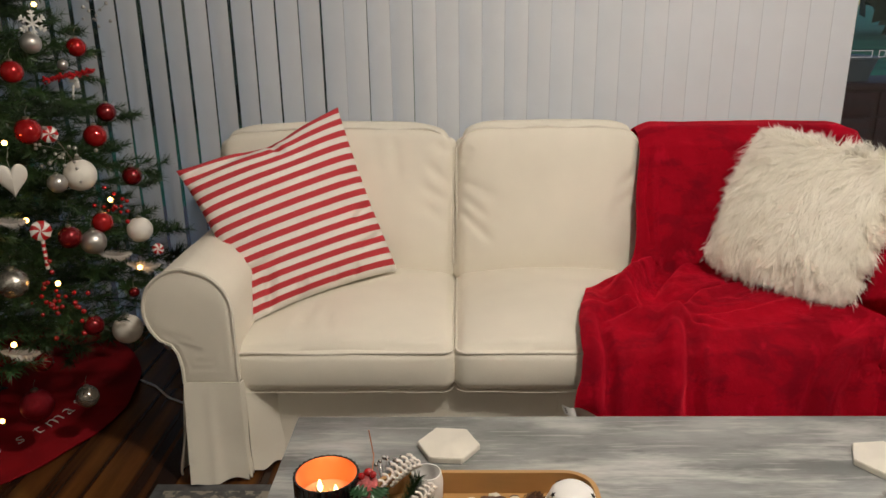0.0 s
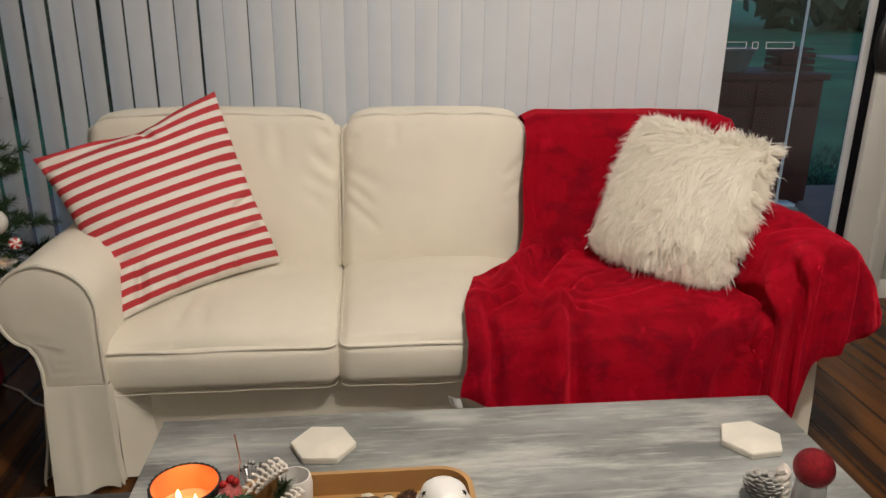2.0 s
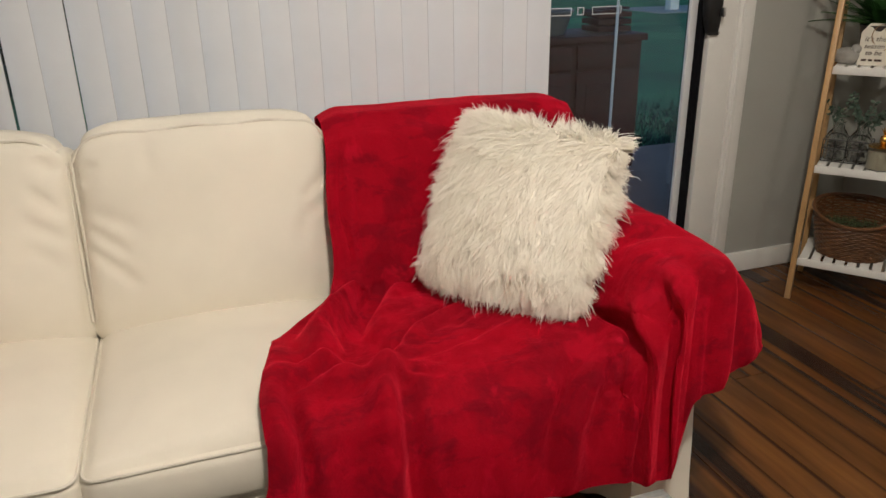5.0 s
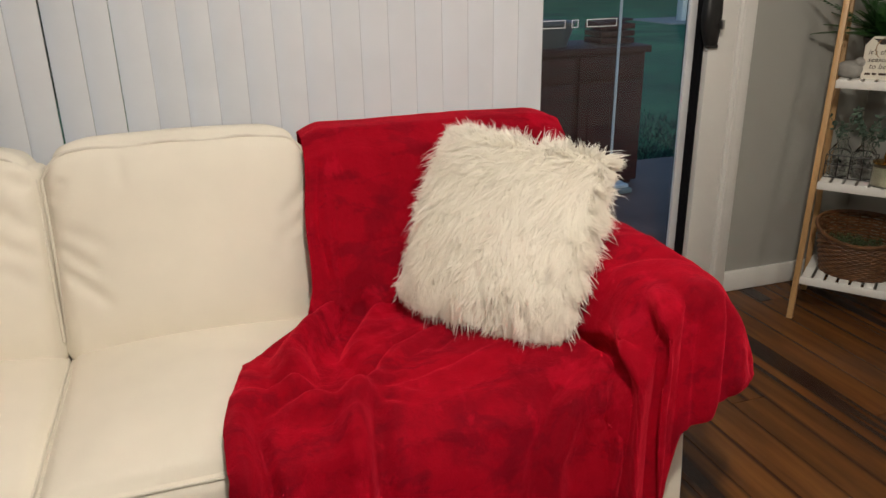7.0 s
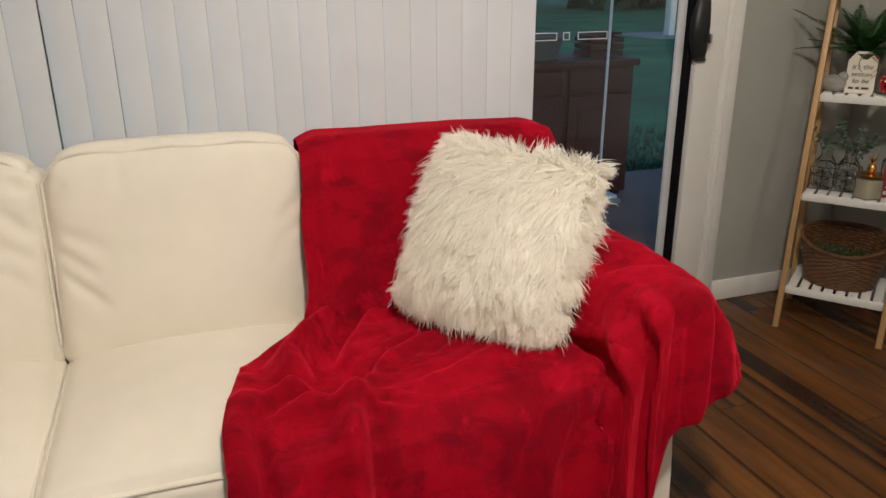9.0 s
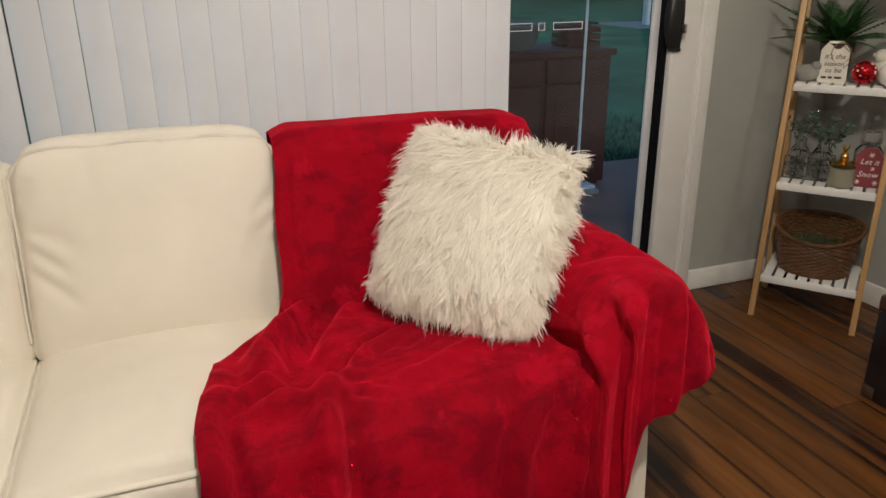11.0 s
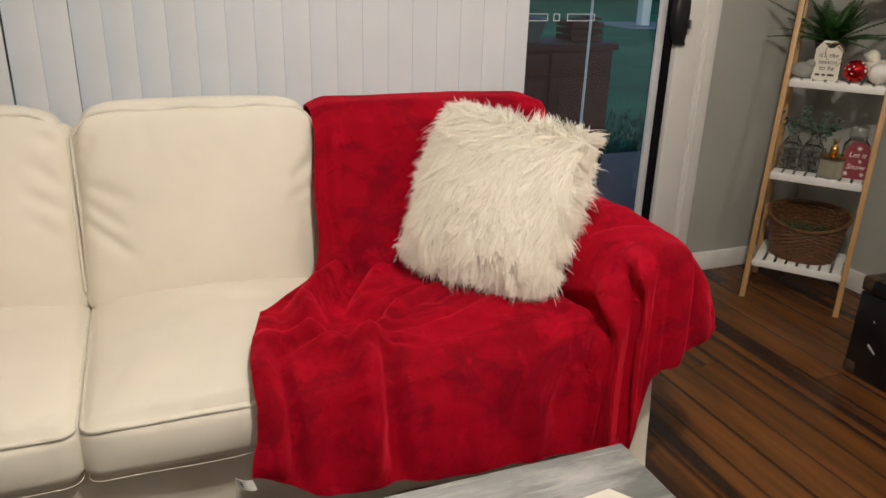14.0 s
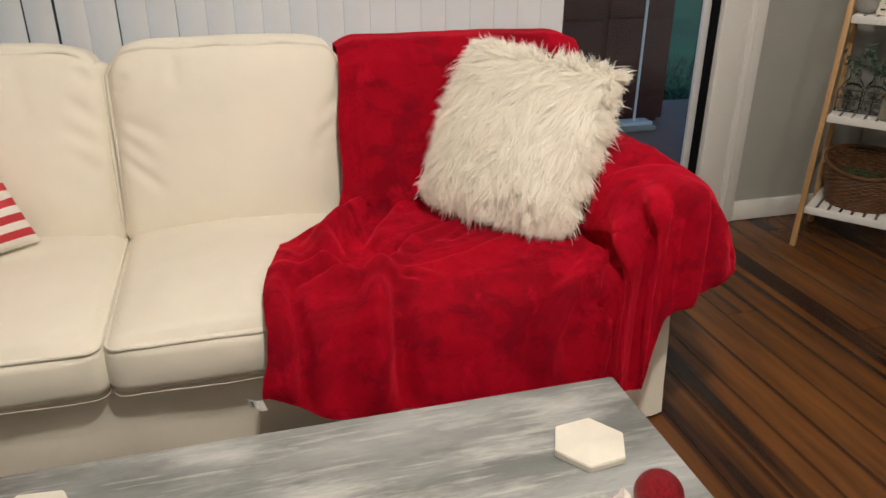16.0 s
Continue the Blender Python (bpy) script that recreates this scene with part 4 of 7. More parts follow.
def fluffy_cushion():
    """A stuffed pad covered in locks of long hair: combed sideways high up, hanging lower down, standing out round the rim."""
    m = cushion_frame((1.000, 2.172, 0.648), (0.286, -0.243, -0.05), (0.229, 0.145, 0.381))
    e = thing("fluffy_cushion", "ivory long-haired faux fur cushion on the red throw", "cushion", m=m)
    W, Hh, TT = 0.378, 0.410, 0.15
    part("cover", pad(W, Hh, TT, 40, (), 0.05, 6, None, 0.022), M_FUR, e)
    rng = np.random.default_rng(4)
    down = np.array(m.to_3x3().inverted() @ Vector((0, 0, -1)))
    N, HAIRS = 3600, 20
    side = np.where(rng.random(N) < 0.88, 1.0, -1.0)
    a, b = rng.uniform(-1, 1, N), rng.uniform(-1, 1, N)
    edge, which = rng.random(N) < 0.17, rng.random(N) < 0.5
    out = rng.uniform(0.94, 1, N)
    a = np.where(edge & which, np.copysign(out, a), a)
    b = np.where(edge & ~which, np.copysign(out, b), b)
    z = TT / 2 * (np.maximum(0, 1 - a * a) * np.maximum(0, 1 - b * b)) ** 0.42
    base = np.stack([a * W / 2 - 0.012 * (1 - b * b) * np.maximum(0, a) ** 4, b * Hh / 2 - 0.026 * (1 - a * a) * np.maximum(0, b) ** 4, side * z], 1)

    def unit(x):
        return x / (np.linalg.norm(x, axis=-1, keepdims=True) + 1e-9)
    nrm = unit(np.stack([a * abs(a) * 0.9, b * abs(b) * 0.9, side * (0.25 + 0.9 * z / (TT / 2))], 1))
    drop = np.clip((0.75 - b) / 1.0 + 0.6 * np.clip((a - 0.45) / 0.5, 0, 1), 0, 1)
    swirl = np.array([noise.noise(Vector((x * 2.2, y * 2.2, 3.0))) + 0.6 * noise.noise(Vector((x * 5.5, y * 5.5, 7.0))) for x, y in zip(a, b)]) * 0.9
    ang = np.radians(218 + 50 * drop) + swirl
    flow = np.stack([np.cos(ang), np.sin(ang), np.zeros(N)], 1)
    rim = np.maximum(abs(a), abs(b)) ** 16
    length = rng.uniform(0.044, 0.076, N) * (1 - 0.5 * abs(a * b) ** 5) * np.where((b < -0.85) | (a < -0.88), 0.62, 1.0)
    stand = rim * ((b > 0.8) | (a > 0.85))
    length *= 1 - 0.1 * stand
    lean = unit(nrm * (0.13 + 0.6 * rim + 0.5 * stand)[:, None] + flow * (1.0 - 0.7 * stand)[:, None] + rng.normal(0, 1, (N, 3)) * (0.13 + 0.24 * rim)[:, None])
    curl = rng.normal(0, 0.42, (N, 3))

    def each(x):
        return np.repeat(x, HAIRS, axis=0)
    M = N * HAIRS
    B, LN, LEAN, RIM, NRM = each(base), each(length) * rng.uniform(0.7, 1.1, M), each(lean), each(rim)[:, None], each(nrm)
    root = B + rng.normal(0, 0.0085, (M, 3)) * (1 - 0.1 * RIM)
    d = unit(LEAN + rng.normal(0, 0.10, (M, 3)))
    bend = (down * 0.42 - 0.18 * NRM + each(curl) + rng.normal(0, 0.20, (M, 3))) * (1 - 0.45 * RIM)
    wide = np.cross(d, NRM + np.array((0, 0, 2.5)) * each(np.maximum(abs(a), abs(b)) ** 3)[:, None])
    wide = unit(wide) * 0.0010
    rings = []
    for t, ww in ((0, 1.0), (0.28, 1.1), (0.55, 1.0), (0.8, 0.65)):
        arc = bend * (LN * 0.5 * t * t)[:, None]
        p = root + d * (LN * t)[:, None] + arc
        core = B + LEAN * (LN * t)[:, None] + arc
        p = p + (core - p) * (0.55 - 0.3 * RIM) * t
        rings += [p - wide * ww, p + wide * ww]
    rings.append(B + LEAN * LN[:, None] + bend * (LN * 0.5)[:, None] + (root - B) * (0.30 + 0.4 * RIM))
    verts = np.stack(rings, 1).reshape(-1, 3)
    k = np.arange(M) * 9
    faces = [np.stack([k + i, k + i + 1, k + i + 3, k + i + 2], 1) for i in (0, 2, 4)]
    me = bpy.data.meshes.new("fur")
    me.from_pydata(verts.tolist(), [], np.concatenate(faces).tolist() + np.stack([k + 6, k + 7, k + 8], 1).tolist())
    tagged(part("fur", me, M_FUR, e, "long ivory hair in loose locks"), kind="stuff")


fluffy_cushion()


# ---- coffee table ----
TX0, TX1, TY0, TY1, TZ = -0.313, 0.893, 0.79, 1.411, 0.434


def coffee_table():
    e = thing("coffee_table", "grey-washed wooden coffee table with white brush strokes", "table", ((TX0 + TX1) / 2, (TY0 + TY1) / 2, 0))
    w, d = TX1 - TX0, TY1 - TY0
    part("tabletop", box(w, d, 0.038, (0, 0, TZ - 0.019), 0.004), M_TABLE, e)
    part("apron", box(w - 0.14, 0.02, 0.08, (0, d / 2 - 0.06, TZ - 0.079), 0.002), M_TABLE, e)
    part("apron", box(w - 0.14, 0.02, 0.08, (0, -d / 2 + 0.06, TZ - 0.079), 0.002), M_TABLE, e)
    part("apron", box(0.02, d - 0.14, 0.08, (w / 2 - 0.06, 0, TZ - 0.079), 0.002), M_TABLE, e)
    part("apron", box(0.02, d - 0.14, 0.08, (-w / 2 + 0.06, 0, TZ - 0.079), 0.002), M_TABLE, e)
    for sx in (-1, 1):
        for sy in (-1, 1):
            part("leg", box(0.06, 0.06, TZ - 0.039 - 0.009, (sx * (w / 2 - 0.055), sy * (d / 2 - 0.055), 0.009 + (TZ - 0.048) / 2), 0.004), M_TABLE, e)


coffee_table()


def coaster(x, y, turn):
    bm = bmesh.new()
    bmesh.ops.create_cone(bm, cap_ends=True, segments=6, radius1=0.059, radius2=0.059, depth=0.012)
    bmesh.ops.bevel(bm, geom=bm.edges[:], offset=0.0015, segments=2, affect="EDGES")
    e = tagged(part("coaster", bm, M_MARBLE), "white marble hexagonal coaster on the coffee table", "coaster", "coasters on the table")
    e.matrix_world = pose(x, y, TZ + 0.006, 0, 0, turn)


coaster(-0.007, 1.295, 25)
coaster(0.770, 1.247, -24)


# ---- rug ----
def rug():
    """Low pile with a broken cream pattern on grey, inside a plain border."""
    e = thing("rug", "grey and cream patterned low-pile rug under the table", "rug")
    m = mat("rug_pile", (0.115, 0.115, 0.115), 0.95, 0.35, 30, 500, 0.8)
    nt, n = m.node_tree, m.node_tree.nodes
    bs = n["Principled BSDF"]
    src = bs.inputs["Base Color"].links[0].from_node.outputs[0]
    tc, wav, no, add, mr, mx = (n.new("ShaderNode" + k) for k in ("TexCoord", "TexVoronoi", "TexNoise", "Math", "MapRange", "Mix"))
    wav.feature = "DISTANCE_TO_EDGE"
    wav.inputs["Scale"].default_value, no.inputs["Scale"].default_value, no.inputs["Detail"].default_value = 14, 60, 4
    for k in (wav, no):
        nt.links.new(tc.outputs["Object"], k.inputs["Vector"])
    nt.links.new(wav.outputs["Distance"], add.inputs[0])
    nt.links.new(no.outputs[0], add.inputs[1])
    mr.inputs["From Min"].default_value, mr.inputs["From Max"].default_value = 0.58, 0.68
    nt.links.new(add.outputs[0], mr.inputs[0])
    mx.data_type = "RGBA"
    nt.links.new(mr.outputs[0], mx.inputs[0])
    nt.links.new(src, mx.inputs[6])
    mx.inputs[7].default_value = (0.33, 0.30, 0.25, 1)
    nt.links.new(mx.outputs[2], bs.inputs["Base Color"])
    part("field", box(1.54, 1.54, 0.009, (0.0, 0.985, 0.006), 0.002), m, e)
    edge = mat("rug_border", (0.10, 0.10, 0.105), 0.95, 0.4, 30, 500, 0.8)
    for dx, dy, sx, sy in ((0, 0.7855, 1.60, 0.029), (0, -0.7855, 1.60, 0.029), (0.7855, 0, 0.029, 1.540), (-0.7855, 0, 0.029, 1.540)):
        part("border", box(sx, sy, 0.008, (dx, 0.985 + dy, 0.0055), 0.002), edge, e)


rug()


# ---- ladder shelf in the corner ----
M_STONE = mat("grey_stoneware", (0.30, 0.29, 0.27), 0.8, 0.15, 20, 200, 0.2)
M_REDGLASS = mat("red_mercury_glass", (0.55, 0.01, 0.015), 0.12, 0.25, 30, 60, 0.1, metal=0.75)
M_PEARL = mat("pearl_white", (0.78, 0.76, 0.72), 0.25, 0.05, 12, 80, 0.03, coat=0.4)
M_FERN = mat("fern_green", (0.018, 0.075, 0.012), 0.5, 0.35, 25, 120, 0.1, translucent=0.15)
M_POT = mat("dark_pot", (0.05, 0.04, 0.035), 0.6, 0.2)
M_TAGWOOD = mat("whitewashed_wood", (0.72, 0.68, 0.58), 0.7, 0.15, 18, 120, 0.15, stretch=(1, 1, 0.2))
M_INK = mat("brown_ink", (0.05, 0.025, 0.015), 0.7, 0.1)
M_REDWOOD = mat("red_painted_wood", (0.21, 0.018, 0.03), 0.6, 0.2, 18, 120, 0.15)
M_WAX = mat("cream_wax", (0.62, 0.56, 0.42), 0.5, 0.06, 10, 100, 0.03)
M_GOLD = mat("gold_metal", (0.75, 0.45, 0.12), 0.25, 0.1, 20, 90, 0.1, metal=1.0)
M_CLEAR = glass("clear_glass", (0.94, 0.96, 0.95), 0.02)
M_WIRE = mat("dark_wire", (0.03, 0.03, 0.03), 0.4, metal=0.8)
M_TWINE = mat("jute_twine", (0.32, 0.20, 0.10), 0.9, 0.2)
M_MOSS = mat("dry_moss", (0.05, 0.07, 0.025), 0.9, 0.4, 40)
M_EUCA = mat("frosted_leaf", (0.065, 0.105, 0.075), 0.7, 0.3, 30)

SHELF = pose(2.4175, 2.4745, 0, 0, 0, -52)
TIERS = (0.152, 0.492, 0.835, 1.178)


def front_of(z):
    return 0.155 * z


def ladder_shelf():
    e = thing("ladder_shelf", "bamboo ladder shelf with white slatted tiers in the corner", "shelf", m=SHELF)
    for sx in (-1, 1):
        x = sx * 0.168
        part("leg", box(0.020, 0.026, 1.326, (x, 0.102, 0.658), 0.003, turn=None), M_BAMBOO, e)
        e.children[-1].matrix_local = Matrix.Translation((x, 0.0, 0)) @ Matrix.Rotation(-math.atan(0.155), 4, "X") @ Matrix.Translation((-x, -0.102, 0))
        part("leg", box(0.020, 0.024, 1.30, (x, 0.292, 0.651), 0.003), M_BAMBOO, e)
        part("crossbar", box(0.016, 0.11, 0.02, (x, 0.245, 1.29), 0.003), M_BAMBOO, e)
    for z in TIERS:
        y0, y1 = front_of(z) - 0.004, 0.285
        t = part("tier", box(0.316, 0.016, 0.026, (0, y0 + 0.008, z - 0.013), 0.002), M_WHITE, e, "white painted slatted tier")
        part("rail", box(0.316, 0.016, 0.022, (0, y1 - 0.008, z - 0.016), 0.002), M_WHITE, t)
        for k in range(8):
            w = 0.316 / 8
            part("slat", box(w - 0.0095, y1 - y0 - 0.002, 0.008, (-0.158 + w * (k + 0.5), (y0 + y1) / 2, z + 0.0002), 0.0015), M_WHITE, t)


ladder_shelf()


def on_shelf(x, y, tier, rz=0.0):
    return SHELF @ pose(x, y, TIERS[tier] + 0.0045, 0, 0, rz)


def letters(text, size, material, parent, m, name="lettering", depth=0.0006, thin=0.0):
    cu = bpy.data.curves.new("letters", "FONT")
    cu.body, cu.size, cu.align_x, cu.align_y, cu.extrude, cu.resolution_u, cu.offset, cu.shear = text, size, "CENTER", "CENTER", depth, 2, -thin, 0.25
    tmp = bpy.data.objects.new("letters", cu)
    me = bpy.data.meshes.new_from_object(tmp)
    bpy.data.objects.remove(tmp)
    ob = part(name, me, material, parent, smooth=False)
    ob.matrix_local = m
    return ob


def frond(bm, root, way, length, droop, width, rng, pairs=22):
    """A fern frond: an arching rib with paired leaflets."""
    way = Vector(way).normalized()
    side = way.cross(Vector((0, 0, 1))).normalized()
    pts = [Vector(root) + way * length * t + Vector((0, 0, -droop * t * t)) for t in np.linspace(0, 1, pairs)]
    for i in range(2, pairs - 1):
        t = i / pairs
        w = width * math.sin(math.pi * (0.12 + 0.85 * t)) * rng.uniform(0.85, 1.1)
        ax = (pts[i + 1] - pts[i]).normalized()
        for sg in (-1, 1):
            d = (side * sg + ax * 0.45 + Vector((0, 0, -0.25))).normalized()
            h = ax * (length / pairs * 0.27)
            p = pts[i]
            v = [bm.verts.new(q) for q in (p - h, p + d * w * 0.5 - h * 1.1, p + d * w, p + d * w * 0.5 + h * 1.1, p + h)]
            bm.faces.new(v)
    tube([tuple(p) for p in pts], 0.0012, 4, bm)


def fern():
    e = thing("potted_fern", "green artificial fern in a small dark pot on the shelf", "plant", m=on_shelf(-0.050, 0.235, 2))
    part("pot", lathe([(0, 0), (0.042, 0), (0.056, 0.125), (0.059, 0.13), (0.053, 0.13), (0.050, 0.115), (0, 0.115)], 24), M_POT, e)
    rng = random.Random(5)
    for k in range(72):
        a = 2 * math.pi * k / 72 + rng.uniform(-0.15, 0.15)
        rise = rng.uniform(0.25, 0.9) if k % 3 == 0 else rng.uniform(0.9, 2.8)
        back = max(0.0, math.sin(a))
        ln = rng.uniform(0.15, 0.25) * (1 - 0.55 * back / (1 + rise)) * (1 - 0.40 * max(0, -math.sin(a)))
        if k % 3 == 0:
            ln *= 0.4 + 0.95 * abs(math.cos(a))
        bm = bmesh.new()
        frond(bm, (0, 0, 0.125), (math.cos(a), 0.7 * math.sin(a), rise), ln, rng.uniform(0.02, 0.07), 0.034, rng, 22)
        part("frond", bm, M_FERN, e, smooth=False)


fern()


def tag_sign():
    e = thing("wooden_tag_sign", "white wooden gift-tag sign with brown lettering and twine", "sign", m=on_shelf(-0.046, 0.165, 2) @ pose(0, 0, 0, -8, 0, 8))
    bm = bmesh.new()
    pts = [(-0.045, 0), (0.045, 0), (0.045, 0.11), (0.022, 0.14), (-0.022, 0.14), (-0.045, 0.11)]
    f = bm.faces.new([bm.verts.new((x, 0, z)) for x, z in pts])
    r = bmesh.ops.extrude_face_region(bm, geom=[f])
    bmesh.ops.translate(bm, vec=(0, 0.009, 0), verts=[v for v in r["geom"] if isinstance(v, bmesh.types.BMVert)])
    bmesh.ops.recalc_face_normals(bm, faces=bm.faces)
    bmesh.ops.bevel(bm, geom=bm.edges[:], offset=0.001, segments=1, affect="EDGES")
    part("board", bm, M_TAGWOOD, e)
    for z, text, size in ((0.088, "it's the", 0.024), (0.064, "season", 0.023), (0.042, "to be", 0.024)):
        letters(text, size, M_INK, e, pose(0, -0.0012, z, 90, 0, 0))
    for x, w in ((-0.026, 0.016), (-0.006, 0.012), (0.018, 0.022)):
        part("word_bar", box(w, 0.0012, 0.007, (x, -0.001, 0.018)), M_INK, e)
    tw = [(0.03 * math.cos(a) + 0.018, -0.004 - 0.006 * math.sin(a), 0.10 + 0.035 * math.sin(a)) for a in np.linspace(0.3, 5.9, 20)]
    part("twine", tube(tw, 0.0014, 5), M_TWINE, e)
    part("twine", tube([(0.02, -0.003, 0.125), (0.05, -0.006, 0.10), (0.052, -0.007, 0.075), (0.03, -0.006, 0.05)], 0.0014, 5), M_TWINE, e)


tag_sign()


def sphere(r, seg=28, rough_fn=None):
    bm = bmesh.new()
    bmesh.ops.create_uvsphere(bm, u_segments=seg, v_segments=seg // 2 + 2, radius=r)
    if rough_fn:
        for v in bm.verts:
            v.co *= rough_fn(v.co.normalized())
    return bm


def shelf_balls():
    e = thing("red_ball", "red mercury-glass ball with pale snow flecks on the shelf", "ornament", m=on_shelf(0.050, 0.165, 2))
    part("ball", sphere(0.040), M_REDGLASS, e).location = (0, 0, 0.0405)
    rng = random.Random(2)
    bm = bmesh.new()
    for k in range(34):
        a, b = rng.uniform(0, 2 * math.pi), rng.uniform(-0.2, 1.2)
        d = Vector((math.cos(a) * math.cos(b), math.sin(a) * math.cos(b), math.sin(b)))
        own = bmesh.new()
        bmesh.ops.create_icosphere(own, subdivisions=1, radius=rng.uniform(0.002, 0.005))
        bmesh.ops.transform(own, matrix=Matrix.Translation(d * 0.0402 + Vector((0, 0, 0.0405))) @ d.to_track_quat("Z", "Y").to_matrix().to_4x4() @ Matrix.Diagonal((1.4, 1, 0.18, 1)), verts=own.verts)
        join(bm, own)
    part("fleck", bm, M_PEARL, e, "pale frosted flecks")
    e = thing("white_ball", "pearl white glass ball on the shelf", "ornament", m=on_shelf(0.128, 0.165, 2))
    part("ball", sphere(0.038), M_PEARL, e).location = (0, 0, 0.0385)
    # stone bird
    e = thing("bird_figurine", "plain grey stoneware bird figurine on the shelf", "figurine", m=on_shelf(-0.122, 0.175, 2))
    bm = sphere(0.034, 24, lambda d: 1 + 0.30 * max(0, -d.x) ** 3 + 0.1 * max(0, d.z))
    bmesh.ops.scale(bm, vec=(1.15, 0.85, 0.85), verts=bm.verts)
    bmesh.ops.translate(bm, vec=(0, 0, 0.027), verts=bm.verts)
    own = sphere(0.018, 16)
    bmesh.ops.translate(own, vec=(0.022, -0.004, 0.052), verts=own.verts)
    part("body", join(bm, own), M_STONE, e)
    # pale figurine at the back
    e = thing("ceramic_figurine", "plain off-white ceramic figurine at the back of the shelf", "figurine", m=on_shelf(0.105, 0.235, 2))
    bm = sphere(0.042, 20, lambda d: 1 + 0.12 * math.sin(9 * d.x) * math.sin(8 * d.z))
    bmesh.ops.translate(bm, vec=(0, 0, 0.042), verts=bm.verts)
    for x, z, r in ((-0.012, 0.088, 0.026), (-0.034, 0.092, 0.009), (0.022, 0.060, 0.022)):
        own = sphere(r, 14)
        bmesh.ops.translate(own, vec=(x, -0.004, z), verts=own.verts)
        join(bm, own)
    part("body", bm, M_TAGWOOD, e)


shelf_balls()


def bottle_crate():
    e = thing("bottle_crate", "wire crate holding two glass bottles with frosted greenery", "vase", m=on_shelf(-0.072, 0.175, 1))
    for x in (-0.038, 0.038):
        b = part("bottle", lathe([(0, 0.003), (0.030, 0.003), (0.033, 0.008), (0.033, 0.085), (0.026, 0.10), (0.017, 0.112), (0.016, 0.13), (0.019, 0.134), (0.016, 0.134), (0.014, 0.112), (0.030, 0.085), (0.030, 0.008), (0, 0.007)], 24), M_CLEAR, e, "clear pressed glass bottle")
        b.location, b.scale = (x, 0, 0), (1.12, 1.12, 1.05)
        bm = bmesh.new()
        rng = random.Random(int(x * 1000))
        for k in range(60):
            own = bmesh.new()
            bmesh.ops.create_icosphere(own, subdivisions=1, radius=rng.uniform(0.004, 0.007))
            a, r = rng.uniform(0, 6.3), 0.022 * math.sqrt(rng.random())
            bmesh.ops.translate(own, vec=(r * math.cos(a), r * math.sin(a), 0.012 + 0.062 * rng.random()), verts=own.verts)
            join(bm, own)
        part("pebbles", bm, M_STONE, b)
    bm = bmesh.new()
    for z in (0.004, 0.05, 0.082):
        tube([(-0.078, -0.040, z), (0.078, -0.040, z), (0.078, 0.040, z), (-0.078, 0.040, z)], 0.0021, 5, bm, closed=True)
    for x in (-0.078, -0.039, 0.0, 0.039, 0.078):
        for y in (-0.040, 0.040):
            tube([(x, y, 0.002), (x, y, 0.082)], 0.0019, 5, bm)
    part("wire_frame", bm, M_WIRE, e, "thin dark wire frame")
    rng = random.Random(8)
    for s in range(11):
        bm = bmesh.new()
        x0 = rng.choice((-0.038, 0.038))
        a = rng.uniform(0, 6.28)
        tip = Vector((x0 + 0.075 * math.cos(a), 0.03 * math.sin(a), rng.uniform(0.17, 0.25)))
        pts = [Vector((x0, 0, 0.05)).lerp(tip, t) + Vector((0, 0, 0.02 * math.sin(math.pi * t))) for t in np.linspace(0, 1, 9)]
        tube(pts, 0.001, 4, bm)
        for p in pts[4:]:
            for k in range(4):
                d = Vector((rng.gauss(0, 1), rng.gauss(0, 1), rng.gauss(0.2, 0.7))).normalized()
                sd = d.orthogonal().normalized() * 0.006
                q = p + d * 0.02
                bm.faces.new([bm.verts.new(c) for c in (p, p + d * 0.010 + sd, q, p + d * 0.010 - sd)])
        part("sprig", bm, M_EUCA, e, "frosted grey-green sprig", smooth=False)


bottle_crate()


